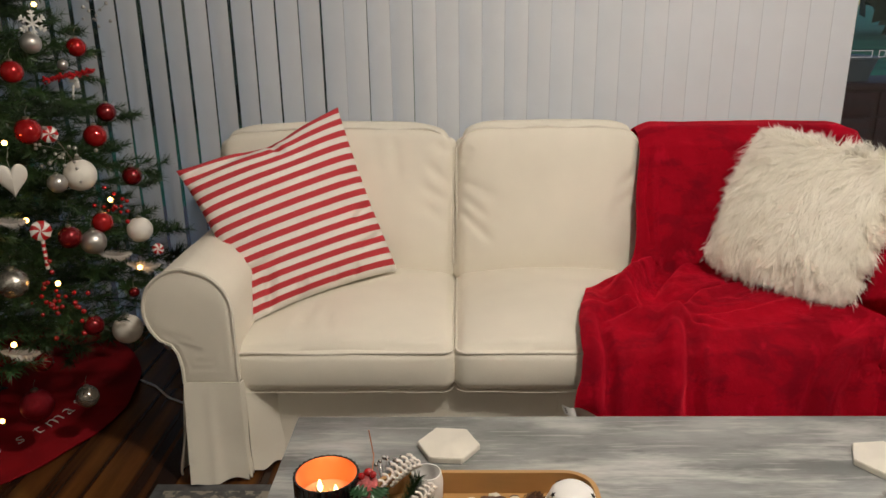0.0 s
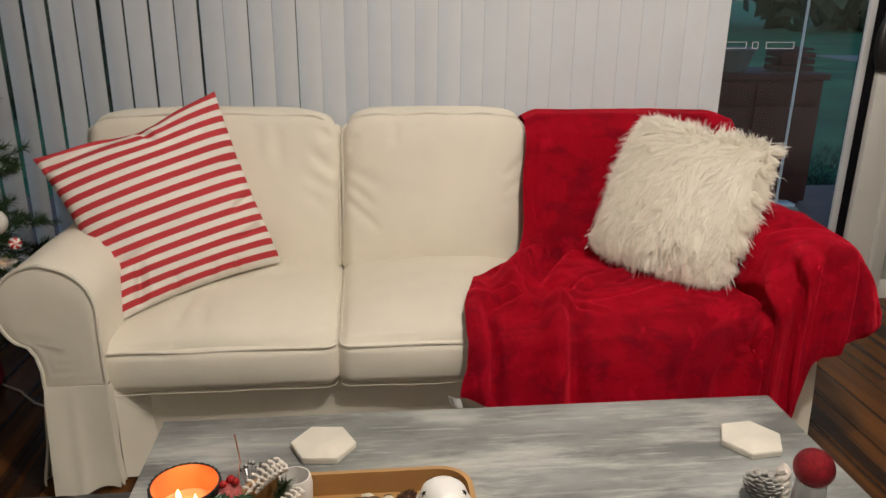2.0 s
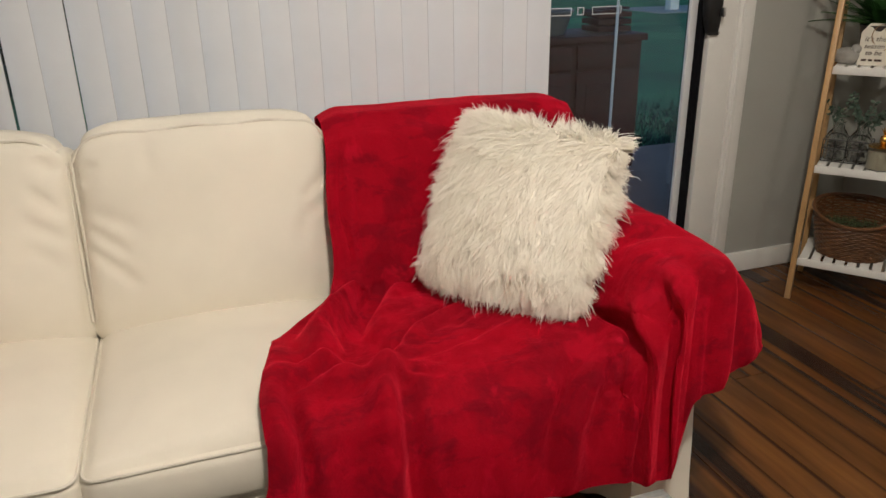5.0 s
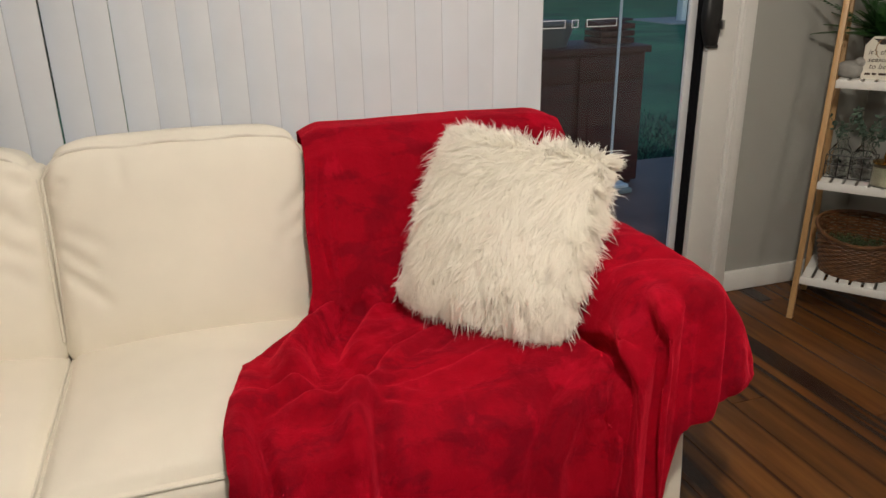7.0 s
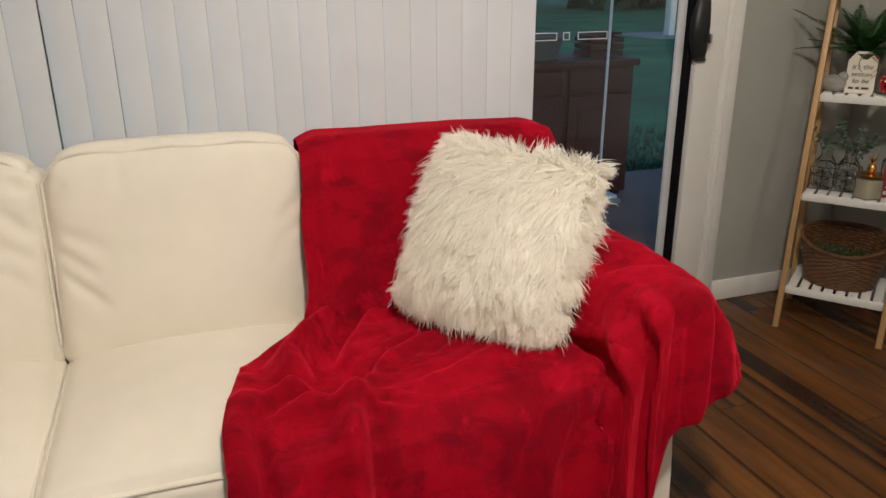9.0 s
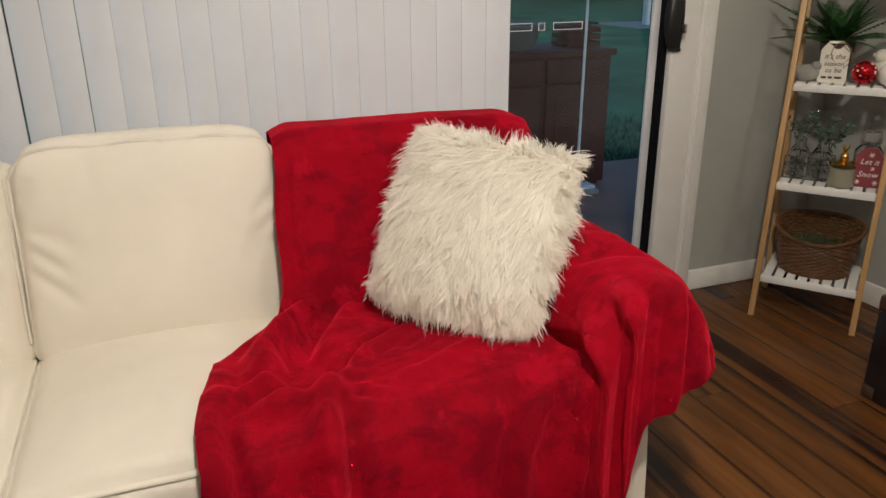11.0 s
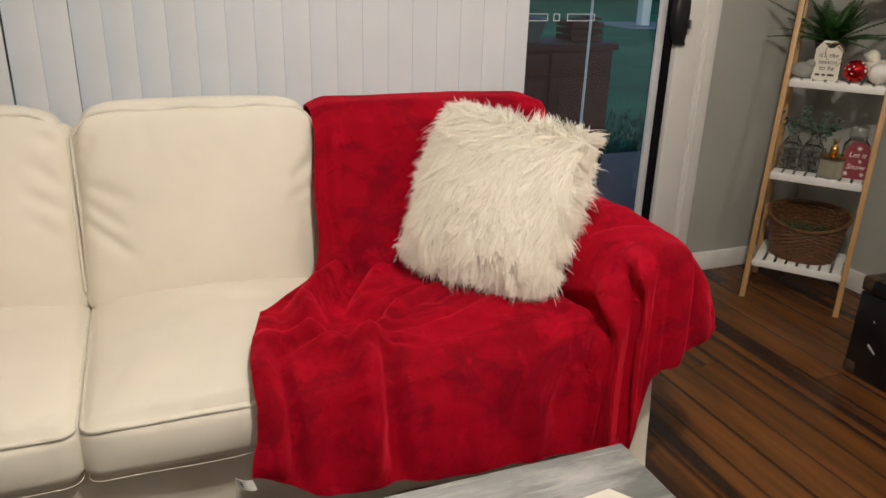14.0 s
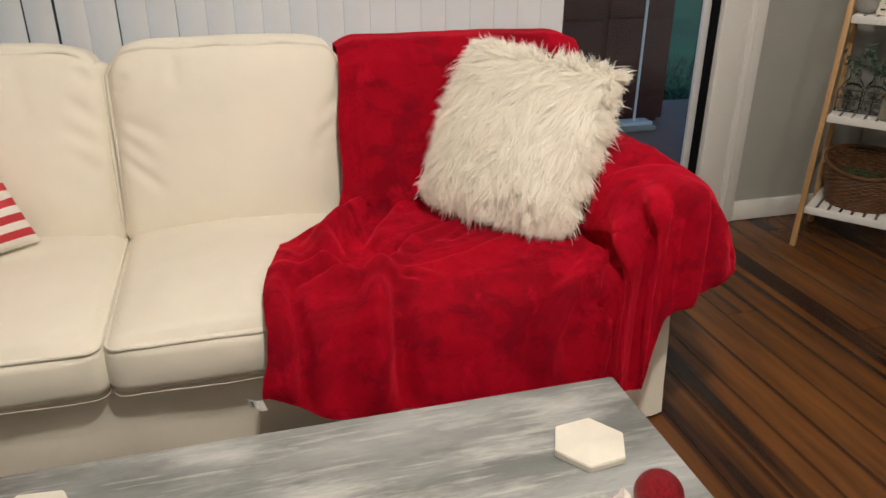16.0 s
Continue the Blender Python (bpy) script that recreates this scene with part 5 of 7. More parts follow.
def shelf_candle():
    e = thing("jar_candle", "cream candle in glass with a gold pineapple lid", "candle", m=on_shelf(0.040, 0.115, 1))
    part("jar", lathe([(0, 0), (0.042, 0), (0.044, 0.004), (0.044, 0.078), (0.0425, 0.078), (0.0425, 0.004), (0, 0.003)], 32), M_CLEAR, e)
    part("wax", lathe([(0, 0.0045), (0.0415, 0.0045), (0.0415, 0.068), (0, 0.068)], 32), M_WAX, e)
    lid = part("lid", lathe([(0, 0.079), (0.045, 0.079), (0.045, 0.083), (0.02, 0.086), (0, 0.087)], 32), M_GOLD, e, "gold metal lid")
    bm = sphere(0.014, 16, lambda d: 1 + 0.06 * math.sin(14 * d.z + 6 * math.atan2(d.y, d.x)))
    bmesh.ops.scale(bm, vec=(1, 1, 1.25), verts=bm.verts)
    bmesh.ops.translate(bm, vec=(0, 0, 0.102), verts=bm.verts)
    for k in range(9):
        a = k * 2.4
        tube([(0, 0, 0.117), (0.006 * math.cos(a), 0.006 * math.sin(a), 0.13), (0.015 * math.cos(a), 0.015 * math.sin(a), 0.135 + 0.002 * k)], 0.0028, 5, bm, taper=lambda t: 1 - 0.8 * t)
    part("pineapple_knob", bm, M_GOLD, lid)
    e = thing("glass_jar", "clear glass storage jar with a stopper on the shelf", "jar", m=on_shelf(0.108, 0.225, 1))
    part("body", lathe([(0, 0), (0.042, 0), (0.046, 0.01), (0.046, 0.11), (0.03, 0.13), (0.03, 0.138), (0.028, 0.138), (0.028, 0.128), (0.043, 0.108), (0.043, 0.01), (0, 0.004)], 28), M_CLEAR, e)
    part("stopper", lathe([(0, 0.14), (0.034, 0.14), (0.036, 0.15), (0.03, 0.178), (0, 0.18)], 28), M_CLEAR, e)
    part("filling", lathe([(0, 0.006), (0.04, 0.012), (0.04, 0.05), (0, 0.055)], 20), M_WAX, e, "pale candle inside")


shelf_candle()


def snow_sign():
    e = thing("red_tag_sign", "red wooden tag sign with white lettering and snowflakes", "sign", m=on_shelf(0.118, 0.135, 1) @ pose(0, 0, 0, -6, 0, 4))
    bm = bmesh.new()
    pts = [(-0.042, 0), (0.042, 0), (0.042, 0.105), (0.02, 0.135), (-0.02, 0.135), (-0.042, 0.105)]
    f = bm.faces.new([bm.verts.new((x, 0, z)) for x, z in pts])
    r = bmesh.ops.extrude_face_region(bm, geom=[f])
    bmesh.ops.translate(bm, vec=(0, 0.008, 0), verts=[v for v in r["geom"] if isinstance(v, bmesh.types.BMVert)])
    bmesh.ops.recalc_face_normals(bm, faces=bm.faces)
    part("board", bm, M_REDWOOD, e)
    for z, text, size in ((0.088, "Let it", 0.027), (0.044, "Snow", 0.028)):
        letters(text, size, M_PEARL, e, pose(0, -0.0012, z, 90, 0, 0))
    for x, z, s in ((0.004, 0.112, 0.009), (0.012, 0.065, 0.007), (-0.028, 0.018, 0.008), (0.026, 0.018, 0.009)):
        bm = bmesh.new()
        for k in range(3):
            a = math.pi * k / 3
            box(2 * s, 0.0012, 0.0022, (0, 0, 0), 0, bm, turn=Matrix.Rotation(a, 4, "Y"))
        part("snowflake", bm, M_PEARL, e, smooth=False).location = (x, -0.001, z)


snow_sign()


def basket():
    e = thing("wicker_basket", "oval brown wicker basket filled with dry greenery", "basket", m=on_shelf(0.0, 0.155, 0))
    n, rows = 44, 17
    for r in range(rows):
        z = 0.006 + 0.158 * r / rows
        k = 0.80 + 0.20 * (z / 0.163)
        pts = []
        for i in range(n * 2):
            a = math.pi * i / n
            w = 1 + 0.016 * (1 if (i // 2 + r) % 2 else -1)
            pts.append((0.142 * k * w * math.cos(a), 0.114 * k * w * math.sin(a), z + (0.012 * math.cos(a) ** 2 + 0.030 * math.sin(a)) * z / 0.163))
        part("weave", tube(pts, 0.0047, 5, closed=True), M_WICKER, e)
    bm = bmesh.new()
    for i in range(22):
        a = 2 * math.pi * i / 22
        tube([(0.112 * math.cos(a), 0.091 * math.sin(a), 0.003), (0.142 * math.cos(a), 0.114 * math.sin(a), 0.160 + 0.012 * math.cos(a) ** 2 + 0.030 * math.sin(a))], 0.003, 5, bm)
    part("stake", bm, M_WICKER, e)
    rim = [(0.146 * math.cos(a), 0.117 * math.sin(a), 0.164 + 0.014 * math.cos(a) ** 2 + 0.030 * math.sin(a)) for a in np.linspace(0, 2 * math.pi, 60, endpoint=False)]
    part("rim", tube(rim, 0.007, 8, closed=True), M_WICKER, e)
    bm = bmesh.new()
    bmesh.ops.create_circle(bm, cap_ends=True, radius=1, segments=30)
    bmesh.ops.scale(bm, vec=(0.115, 0.092, 1), verts=bm.verts)
    bmesh.ops.translate(bm, vec=(0, 0, 0.004), verts=bm.verts)
    part("bottom", bm, M_WICKER, e)
    rng = random.Random(4)
    bm = bmesh.new()
    for k in range(700):
        a, r = rng.uniform(0, 6.28), math.sqrt(rng.random())
        p = Vector((0.125 * r * math.cos(a), 0.085 * r * math.sin(a), 0.085 + 0.03 * rng.random()))
        d = Vector((rng.gauss(0, 1), rng.gauss(0, 1), rng.gauss(0.6, 0.6))).normalized() * rng.uniform(0.01, 0.03)
        sd = d.orthogonal().normalized() * 0.003
        bm.faces.new([bm.verts.new(c) for c in (p - sd, p + sd, p + d)])
    tagged(part("greenery", bm, M_MOSS, e, "dry green moss filling", smooth=False), kind="stuff")


basket()


# ---- black lacquer trunk ----
def trunk():
    M_LACQ = mat("black_lacquer", (0.008, 0.008, 0.009), 0.28, 0.3, 8, 160, 0.08, coat=0.3)
    M_AGED = mat("worn_bronze", (0.10, 0.06, 0.035), 0.5, 0.3, 30, 120, 0.2, metal=0.4)
    M_MED = mat("painted_gold_medallion", (0.12, 0.075, 0.02), 0.4, 0.4, 30, 90, 0.15, metal=0.3)
    M_SHELL = mat("shell_inlay", (0.45, 0.45, 0.45), 0.25, 0.2, 60, 200, 0.05)
    e = thing("lacquer_trunk", "black lacquered chest with gold medallion and shell inlay", "chest", (2.215, 1.36, 0))
    w, d, h = 0.42, 0.672, 0.33
    part("body", box(w, d, h - 0.05, (w / 2, d / 2, (h - 0.05) / 2), 0.004), M_LACQ, e)
    part("lid", box(w + 0.004, d + 0.004, 0.046, (w / 2, d / 2, h - 0.0235), 0.006), M_LACQ, e)
    for y in (d, 0.0):
        for z in (0.022, h - 0.022):
            part("corner_cap", box(0.045, 0.045, 0.044, (0.0195, y - 0.0195 if y else 0.0195, z if z < 0.1 else h - 0.020), 0.008), M_AGED, e, "worn bronze corner cap")
    bm = bmesh.new()
    bmesh.ops.create_cone(bm, cap_ends=True, segments=28, radius1=0.05, radius2=0.05, depth=0.006)
    bmesh.ops.scale(bm, vec=(1.45, 1.0, 1), verts=bm.verts)
    bmesh.ops.bevel(bm, geom=bm.edges[:], offset=0.002, segments=2, affect="EDGES")
    ob = part("medallion", bm, M_MED, e, "oval gold painted medallion")
    ob.matrix_local = pose(-0.001, d - 0.17, 0.20, 0, 90, 0)
    for y, z, s in ((d - 0.075, 0.115, 0.022), (d - 0.088, 0.105, 0.016), (d - 0.068, 0.20, 0.007), (d - 0.10, 0.27, 0.009)):
        bm = box(0.002, s, s * 0.35, (0, 0, 0), 0.0006, turn=Matrix.Rotation(0.6, 4, "X"))
        part("inlay", bm, M_SHELL, e, "pale shell inlay").location = (-0.001, y, z)


trunk()


# ---- things on the coffee table ----
M_JAR = mat("black_ribbed_glass", (0.012, 0.010, 0.010), 0.2, 0.2, 20, 90, 0.05, coat=0.3)
M_AMBER = mat("amber_lustre", (0.80, 0.24, 0.09), 0.3, 0.1, 12, 90, 0.05, metal=0.2)
M_WARMWAX = mat("warm_wax", (0.80, 0.36, 0.17), 0.45, 0.05, 12, 90, 0.02)
M_CONE = mat("pine_cone", (0.10, 0.045, 0.025), 0.65, 0.4, 40, 150, 0.2)
M_CONETIP = mat("snowy_pine_cone", (0.42, 0.36, 0.33), 0.7, 0.5, 60, 150, 0.2, dark=(0.16, 0.09, 0.06))
M_SILVERCONE = mat("silvered_pine_cone", (0.36, 0.35, 0.33), 0.55, 0.3, 50, 150, 0.2)
M_BERRY = mat("red_berry", (0.40, 0.01, 0.012), 0.2, 0.2, 20, 90, 0.02, coat=0.5)
M_FROST = mat("frosted_red_berry", (0.45, 0.10, 0.10), 0.85, 0.5, 60, 250, 0.5)
M_HOLLY = mat("holly_leaf", (0.015, 0.06, 0.02), 0.35, 0.25, 20, 90, 0.05)
M_SPRIG = mat("white_plastic_sprig", (0.74, 0.68, 0.62), 0.5, 0.1, 20, 90, 0.1)
M_NEEDLE = mat("pine_needle", (0.032, 0.072, 0.020), 0.5, 0.4, 12, 60, 0.0)
M_TRAY = mat("bamboo_tray", (0.40, 0.22, 0.08), 0.4, 0.2, 10, 120, 0.06, stretch=(0.2, 1, 1))
M_CERAMIC = mat("white_enamel", (0.80, 0.78, 0.76), 0.35, 0.04, 10, 90, 0.03)
M_DARK = mat("wick_and_hole_dark", (0.02, 0.018, 0.016), 0.9, 0.1)
M_COPPER = mat("copper_wire", (0.70, 0.30, 0.18), 0.3, metal=1.0)
M_GLITTER = mat("red_glitter", (0.26, 0.004, 0.012), 0.3, 0.5, 300, 900, 1.0, metal=0.6, depth=0.002)
M_FLAME = glow("candle_flame", (1.0, 0.72, 0.30), 9)


def candle():
    e = thing("glass_candle", "lit two-wick candle in a black ribbed jar", "candle", (-0.196, 1.088, TZ))
    h = 0.088

    def rib(a, i):
        return 1 + (0.022 * math.cos(30 * a) if i in (2, 3, 4) else 0)
    part("jar", lathe([(0, 0), (0.046, 0), (0.051, 0.006), (0.051, h - 0.006), (0.051, h), (0.0485, h), (0.0485, 0.006), (0, 0.006)], 120, wave=rib), M_JAR, e)
    part("lining", lathe([(0.0480, 0.007), (0.0480, h - 0.001), (0.0474, h - 0.001), (0.0474, 0.007)], 48), M_AMBER, e, "amber lustre inner wall")
    part("wax", lathe([(0, 0.008), (0.0470, 0.008), (0.0470, 0.044), (0.044, 0.042), (0, 0.041)], 48), M_WARMWAX, e)
    for x, y in ((-0.013, 0.006), (0.015, -0.008)):
        part("wick", tube([(x, y, 0.041), (x, y, 0.050)], 0.0012, 6), M_DARK, e)
        part("flame", lathe([(0, 0.048), (0.0035, 0.052), (0.0045, 0.057), (0.003, 0.064), (0.0012, 0.070), (0, 0.073)], 12), M_FLAME, e, "small bright candle flame").location = (x, y, 0)
    bulb("candle_light", (-0.196, 1.088, TZ + 0.068), 0.06, (1.0, 0.50, 0.18), 0.006)


candle()


def tray():
    e = thing("wooden_tray", "shallow bamboo tray holding dried decorations", "tray", (0.055, 1.005, TZ))
    W, D, r, hgt, t = 0.36, 0.30, 0.05, 0.048, 0.008

    def ring(w, d, r):
        pts = []
        for cx, cy, a0 in ((w / 2 - r, d / 2 - r, 0), (-w / 2 + r, d / 2 - r, 90), (-w / 2 + r, -d / 2 + r, 180), (w / 2 - r, -d / 2 + r, 270)):
            pts += [(cx + r * math.cos(radians(a0 + 15 * i)), cy + r * math.sin(radians(a0 + 15 * i))) for i in range(7)]
        return pts
    o, i = ring(W, D, r), ring(W - 2 * t, D - 2 * t, r - t)
    bm = bmesh.new()
    loops = [[bm.verts.new((x, y, z)) for x, y in q] for q, z in ((o, 0.001), (o, hgt), (i, hgt), (i, 0.008))]
    n = len(o)
    for a, b in zip(loops, loops[1:]):
        for k in range(n):
            bm.faces.new((a[k], a[(k + 1) % n], b[(k + 1) % n], b[k]))
    bm.faces.new(loops[0][::-1])
    part("rim", bm, M_TRAY, e)
    bm = bmesh.new()
    bm.faces.new([bm.verts.new((x, y, 0.0085)) for x, y in ring(W - 2 * t - 0.001, D - 2 * t - 0.001, r - t)])
    part("base", bm, M_TRAY, e)


tray()


def cone_mesh(r, h, rows=9):
    bm = bmesh.new()
    own = sphere(r * 0.7, 12)
    bmesh.ops.scale(own, vec=(1, 1, h / r / 1.6), verts=own.verts)
    join(bm, own)
    for j in range(rows):
        t = j / (rows - 1)
        rr = r * math.sin(math.pi * (0.18 + 0.72 * t)) ** 0.8
        z = -h / 2 + h * t
        n = max(5, int(11 * rr / r))
        for k in range(n):
            a = 2 * math.pi * (k + 0.5 * (j % 2)) / n
            d, sd = Vector((math.cos(a), math.sin(a), 0.45)), Vector((-math.sin(a), math.cos(a), 0)) * r * 0.30
            p = Vector((0, 0, z)) + d * rr * 0.45
            q = Vector((0, 0, z)) + d * rr
            lift = Vector((0, 0, 0.07 * h))
            v = [bm.verts.new(c) for c in (p - sd * 0.5, p + sd * 0.5, q + sd * 0.8 - lift * 0.3, q + Vector((math.cos(a), math.sin(a), 0)) * r * 0.12 + lift * 0.4, q - sd * 0.8 - lift * 0.3)]
            bm.faces.new(v)
            bm.faces.new([v[2], v[3], bm.verts.new(q - lift), ])
            bm.faces.new([v[3], v[4], bm.verts.new(q - lift)])
    return bm


def pine_cone(x, y, z, r, h, material, label, turn=(0, 0, 0)):
    e = tagged(part("pine_cone", cone_mesh(r, h), material, smooth=False), label, "pine cone")
    e.matrix_world = pose(x, y, z, *turn)


def needles(bm, root, tip, rng, n=90, ln=0.03, width=0.0011):
    """A twig furnished with needles on all sides."""
    root, tip = Vector(root), Vector(tip)
    ax = (tip - root).normalized()
    s0 = ax.orthogonal().normalized()
    s1 = ax.cross(s0)
    for k in range(n):
        t = rng.random()
        a = rng.uniform(0, 2 * math.pi)
        d = (s0 * math.cos(a) + s1 * math.sin(a) + ax * rng.uniform(0.5, 1.1)).normalized()
        p = root.lerp(tip, t)
        L = ln * rng.uniform(0.7, 1.15) * (1 - 0.25 * t)
        sd = d.cross(ax)
        sd = (sd if sd.length > 1e-4 else s0).normalized() * width
        bm.faces.new([bm.verts.new(c) for c in (p - sd, p + sd, p + d * L)])


def centrepiece():
    e = thing("christmas_centrepiece", "table arrangement of pine sprigs, berries, holly and white twigs", "decoration", (-0.09, 1.06, TZ))
    rng = random.Random(12)
    for k, (rx, ry, tx, ty, tz) in enumerate(((-0.02, 0, -0.14, 0.0, 0.03), (0, 0, 0.04, 0.035, 0.075), (0.01, 0, 0.06, 0.0, 0.05), (0, -0.02, -0.1, -0.05, 0.045), (0, 0, 0.0, -0.08, 0.05), (0.02, 0.0, 0.03, 0.05, 0.06), (-0.03, -0.01, -0.12, 0.02, 0.055), (0.01, -0.01, 0.08, -0.03, 0.035))):
        bm = bmesh.new()
        needles(bm, (rx, ry, 0.012), (tx, ty, tz), rng, 260, 0.030, 0.0011)
        tube([(rx, ry, 0.012), (tx, ty, tz)], 0.0014, 5, bm)
        part("pine_sprig", bm, M_NEEDLE, e, "green pine sprig", smooth=False)
    for x, y, z, r in ((-0.045, 0.028, 0.066, 0.020), (0.0, -0.035, 0.06, 0.018), (-0.03, 0.012, 0.055, 0.016)):
        part("frosted_berry", sphere(r, 18, lambda d: 1 + 0.04 * math.sin(17 * d.x) * math.sin(19 * d.z)), M_FROST, e, "frosted red berry").location = (x, y, z)
    for x, y, z, r in ((-0.085, -0.02, 0.062, 0.008), (-0.078, -0.03, 0.066, 0.008), (-0.04, 0.03, 0.088, 0.007), (-0.032, 0.024, 0.088, 0.006), (-0.05, 0.022, 0.086, 0.006), (-0.09, -0.035, 0.06, 0.007)):
        part("berry", sphere(r, 14), M_BERRY, e, "glossy red berry").location = (x, y, z)
    for x, y, z, a, ln in ((-0.038, -0.010, 0.072, 70, 0.034), (-0.028, -0.016, 0.070, -40, 0.034), (-0.046, -0.014, 0.068, 160, 0.034)):
        def leaf(u, v, ln=ln):
            b = 2 * u - 1
            w = 0.015 * math.sin(math.pi * min(1, 0.06 + v)) * (1 + 0.30 * math.sin(5 * 2 * math.pi * v))
            return (b * w, ln * v, 0.004 * b * b - 0.012 * v * v)
        part("holly_leaf", sheet(5, 26, leaf, 0.0006), M_HOLLY, e, "glossy holly leaf").matrix_local = pose(x, y, z, 20, 0, a)
    # white curled sprigs
    for x, y, z, a, ln in ((-0.025, 0.035, 0.050, -55, 0.075), (0.025, -0.02, 0.040, -50, 0.06), (-0.005, 0.030, 0.062, -75, 0.055)):
        bm = bmesh.new()
        stem = [(ln * t, 0, 0.020 * math.sin(1.5 * t)) for t in np.linspace(0, 1, 8)]
        tube(stem, 0.0030, 6, bm)
        for k in range(7):
            t = 0.12 + 0.13 * k
            for sg in (-1, 1):
                p0 = Vector((ln * t, 0, 0.020 * math.sin(1.5 * t)))
                w = 0.55 + 0.45 * math.sin(math.pi * t)
                pts = [p0 + Vector((0.0045 * i - 0.0012 * i * i, sg * w * (0.0042 * i - 0.0004 * i * i), 0.0028 * i * w)) for i in range(5)]
                tube(pts, 0.0022, 6, bm)
                own = sphere(0.0026, 8)
                bmesh.ops.translate(own, vec=pts[-1], verts=own.verts)
                join(bm, own)
        tagged(part("white_sprig", bm, M_SPRIG, e, "white curled plastic sprig"), kind="stuff").matrix_local = pose(x, y, z, 0, -12, a + 90)
    bm = tube([(-0.045, 0.10, 0.03), (-0.043, 0.125, 0.055), (-0.048, 0.135, 0.078), (-0.051, 0.137, 0.098)], 0.0011, 6)
    part("wire_twig", bm, M_COPPER, e, "bent copper wire twig")
    bm = bmesh.new()
    for k in range(9):
        tube([(-0.02, 0.07, 0.03), (-0.015 + 0.006 * k - 0.02, 0.09 + 0.004 * (k % 3), 0.06 + 0.004 * (k % 4))], 0.0008, 4, bm)
        own = sphere(0.004, 8)
        bmesh.ops.translate(own, vec=(-0.015 + 0.006 * k - 0.02, 0.09 + 0.004 * (k % 3), 0.062 + 0.004 * (k % 4)), verts=own.verts)
        join(bm, own)
    part("bead_spray", bm, mat("silver_bead", (0.6, 0.6, 0.6), 0.15, metal=1.0), e, "small silver bead spray")


centrepiece()
pine_cone(-0.182, 1.020, TZ + 0.040, 0.028, 0.06, M_CONE, "dark brown pine cone beside the candle", (70, 0, 30))
pine_cone(-0.062, 1.030, TZ + 0.045, 0.026, 0.045, M_CONETIP, "snow-tipped pine cone on the tray", (20, 0, 0))
pine_cone(0.130, 1.095, TZ + 0.026, 0.019, 0.035, M_CONE, "small dark pine cone in the tray", (80, 0, 70))
pine_cone(0.705, 1.085, TZ + 0.022, 0.030, 0.045, M_SILVERCONE, "silvered pine cone on the coffee table", (0, 0, 0))


def potpourri():
    e = thing("dried_pods", "dried brown seed pods and petals in the tray", "potpourri", (0.085, 1.12, TZ + 0.010))
    rng = random.Random(6)
    for k in range(9):
        bm = bmesh.new()
        bmesh.ops.create_icosphere(bm, subdivisions=2, radius=rng.uniform(0.005, 0.010))
        for v in bm.verts:
            v.co *= 1 + 0.35 * noise.noise(v.co * 160 + Vector((k, 0, 0)))
        bmesh.ops.scale(bm, vec=(1.3, 0.9, 0.7), verts=bm.verts)
        part("pod", bm, M_CONE if k % 3 else M_TAGWOOD, e).location = (rng.uniform(-0.03, 0.03), rng.uniform(-0.018, 0.012), 0.006)


potpourri()


def cup_and_ribbon():
    e = thing("white_vase", "small white glazed cup behind the arrangement", "cup", (-0.040, 1.118, TZ + 0.0095))
    part("body", lathe([(0, 0), (0.020, 0), (0.026, 0.012), (0.027, 0.045), (0.024, 0.060), (0.022, 0.060), (0.024, 0.045), (0.022, 0.012), (0, 0.006)], 28), M_CERAMIC, e)
    e = thing("white_ribbon", "loop of stiff white ribbon on the tray", "ribbon", (0.030, 1.055, TZ + 0.0095))

    def f(u, v):
        a = math.pi * (1.25 * u - 0.1)
        return (0.020 * math.cos(a) + 0.006 * v, 0.012 * (v - 0.5) - 0.01 * math.cos(a), 0.040 * math.sin(a) + 0.012)
    part("band", sheet(30, 4, f, 0.0012), M_CERAMIC, e)


cup_and_ribbon()


def star(r, depth):
    bm = bmesh.new()
    pts = [((r if k % 2 == 0 else r * 0.42) * math.sin(math.pi * k / 5), (r if k % 2 == 0 else r * 0.42) * math.cos(math.pi * k / 5)) for k in range(10)]
    f = bm.faces.new([bm.verts.new((x, y, 0)) for x, y in pts])
    g = bmesh.ops.extrude_face_region(bm, geom=[f])
    bmesh.ops.translate(bm, vec=(0, 0, depth), verts=[v for v in g["geom"] if isinstance(v, bmesh.types.BMVert)])
    bmesh.ops.recalc_face_normals(bm, faces=bm.faces)
    return bm


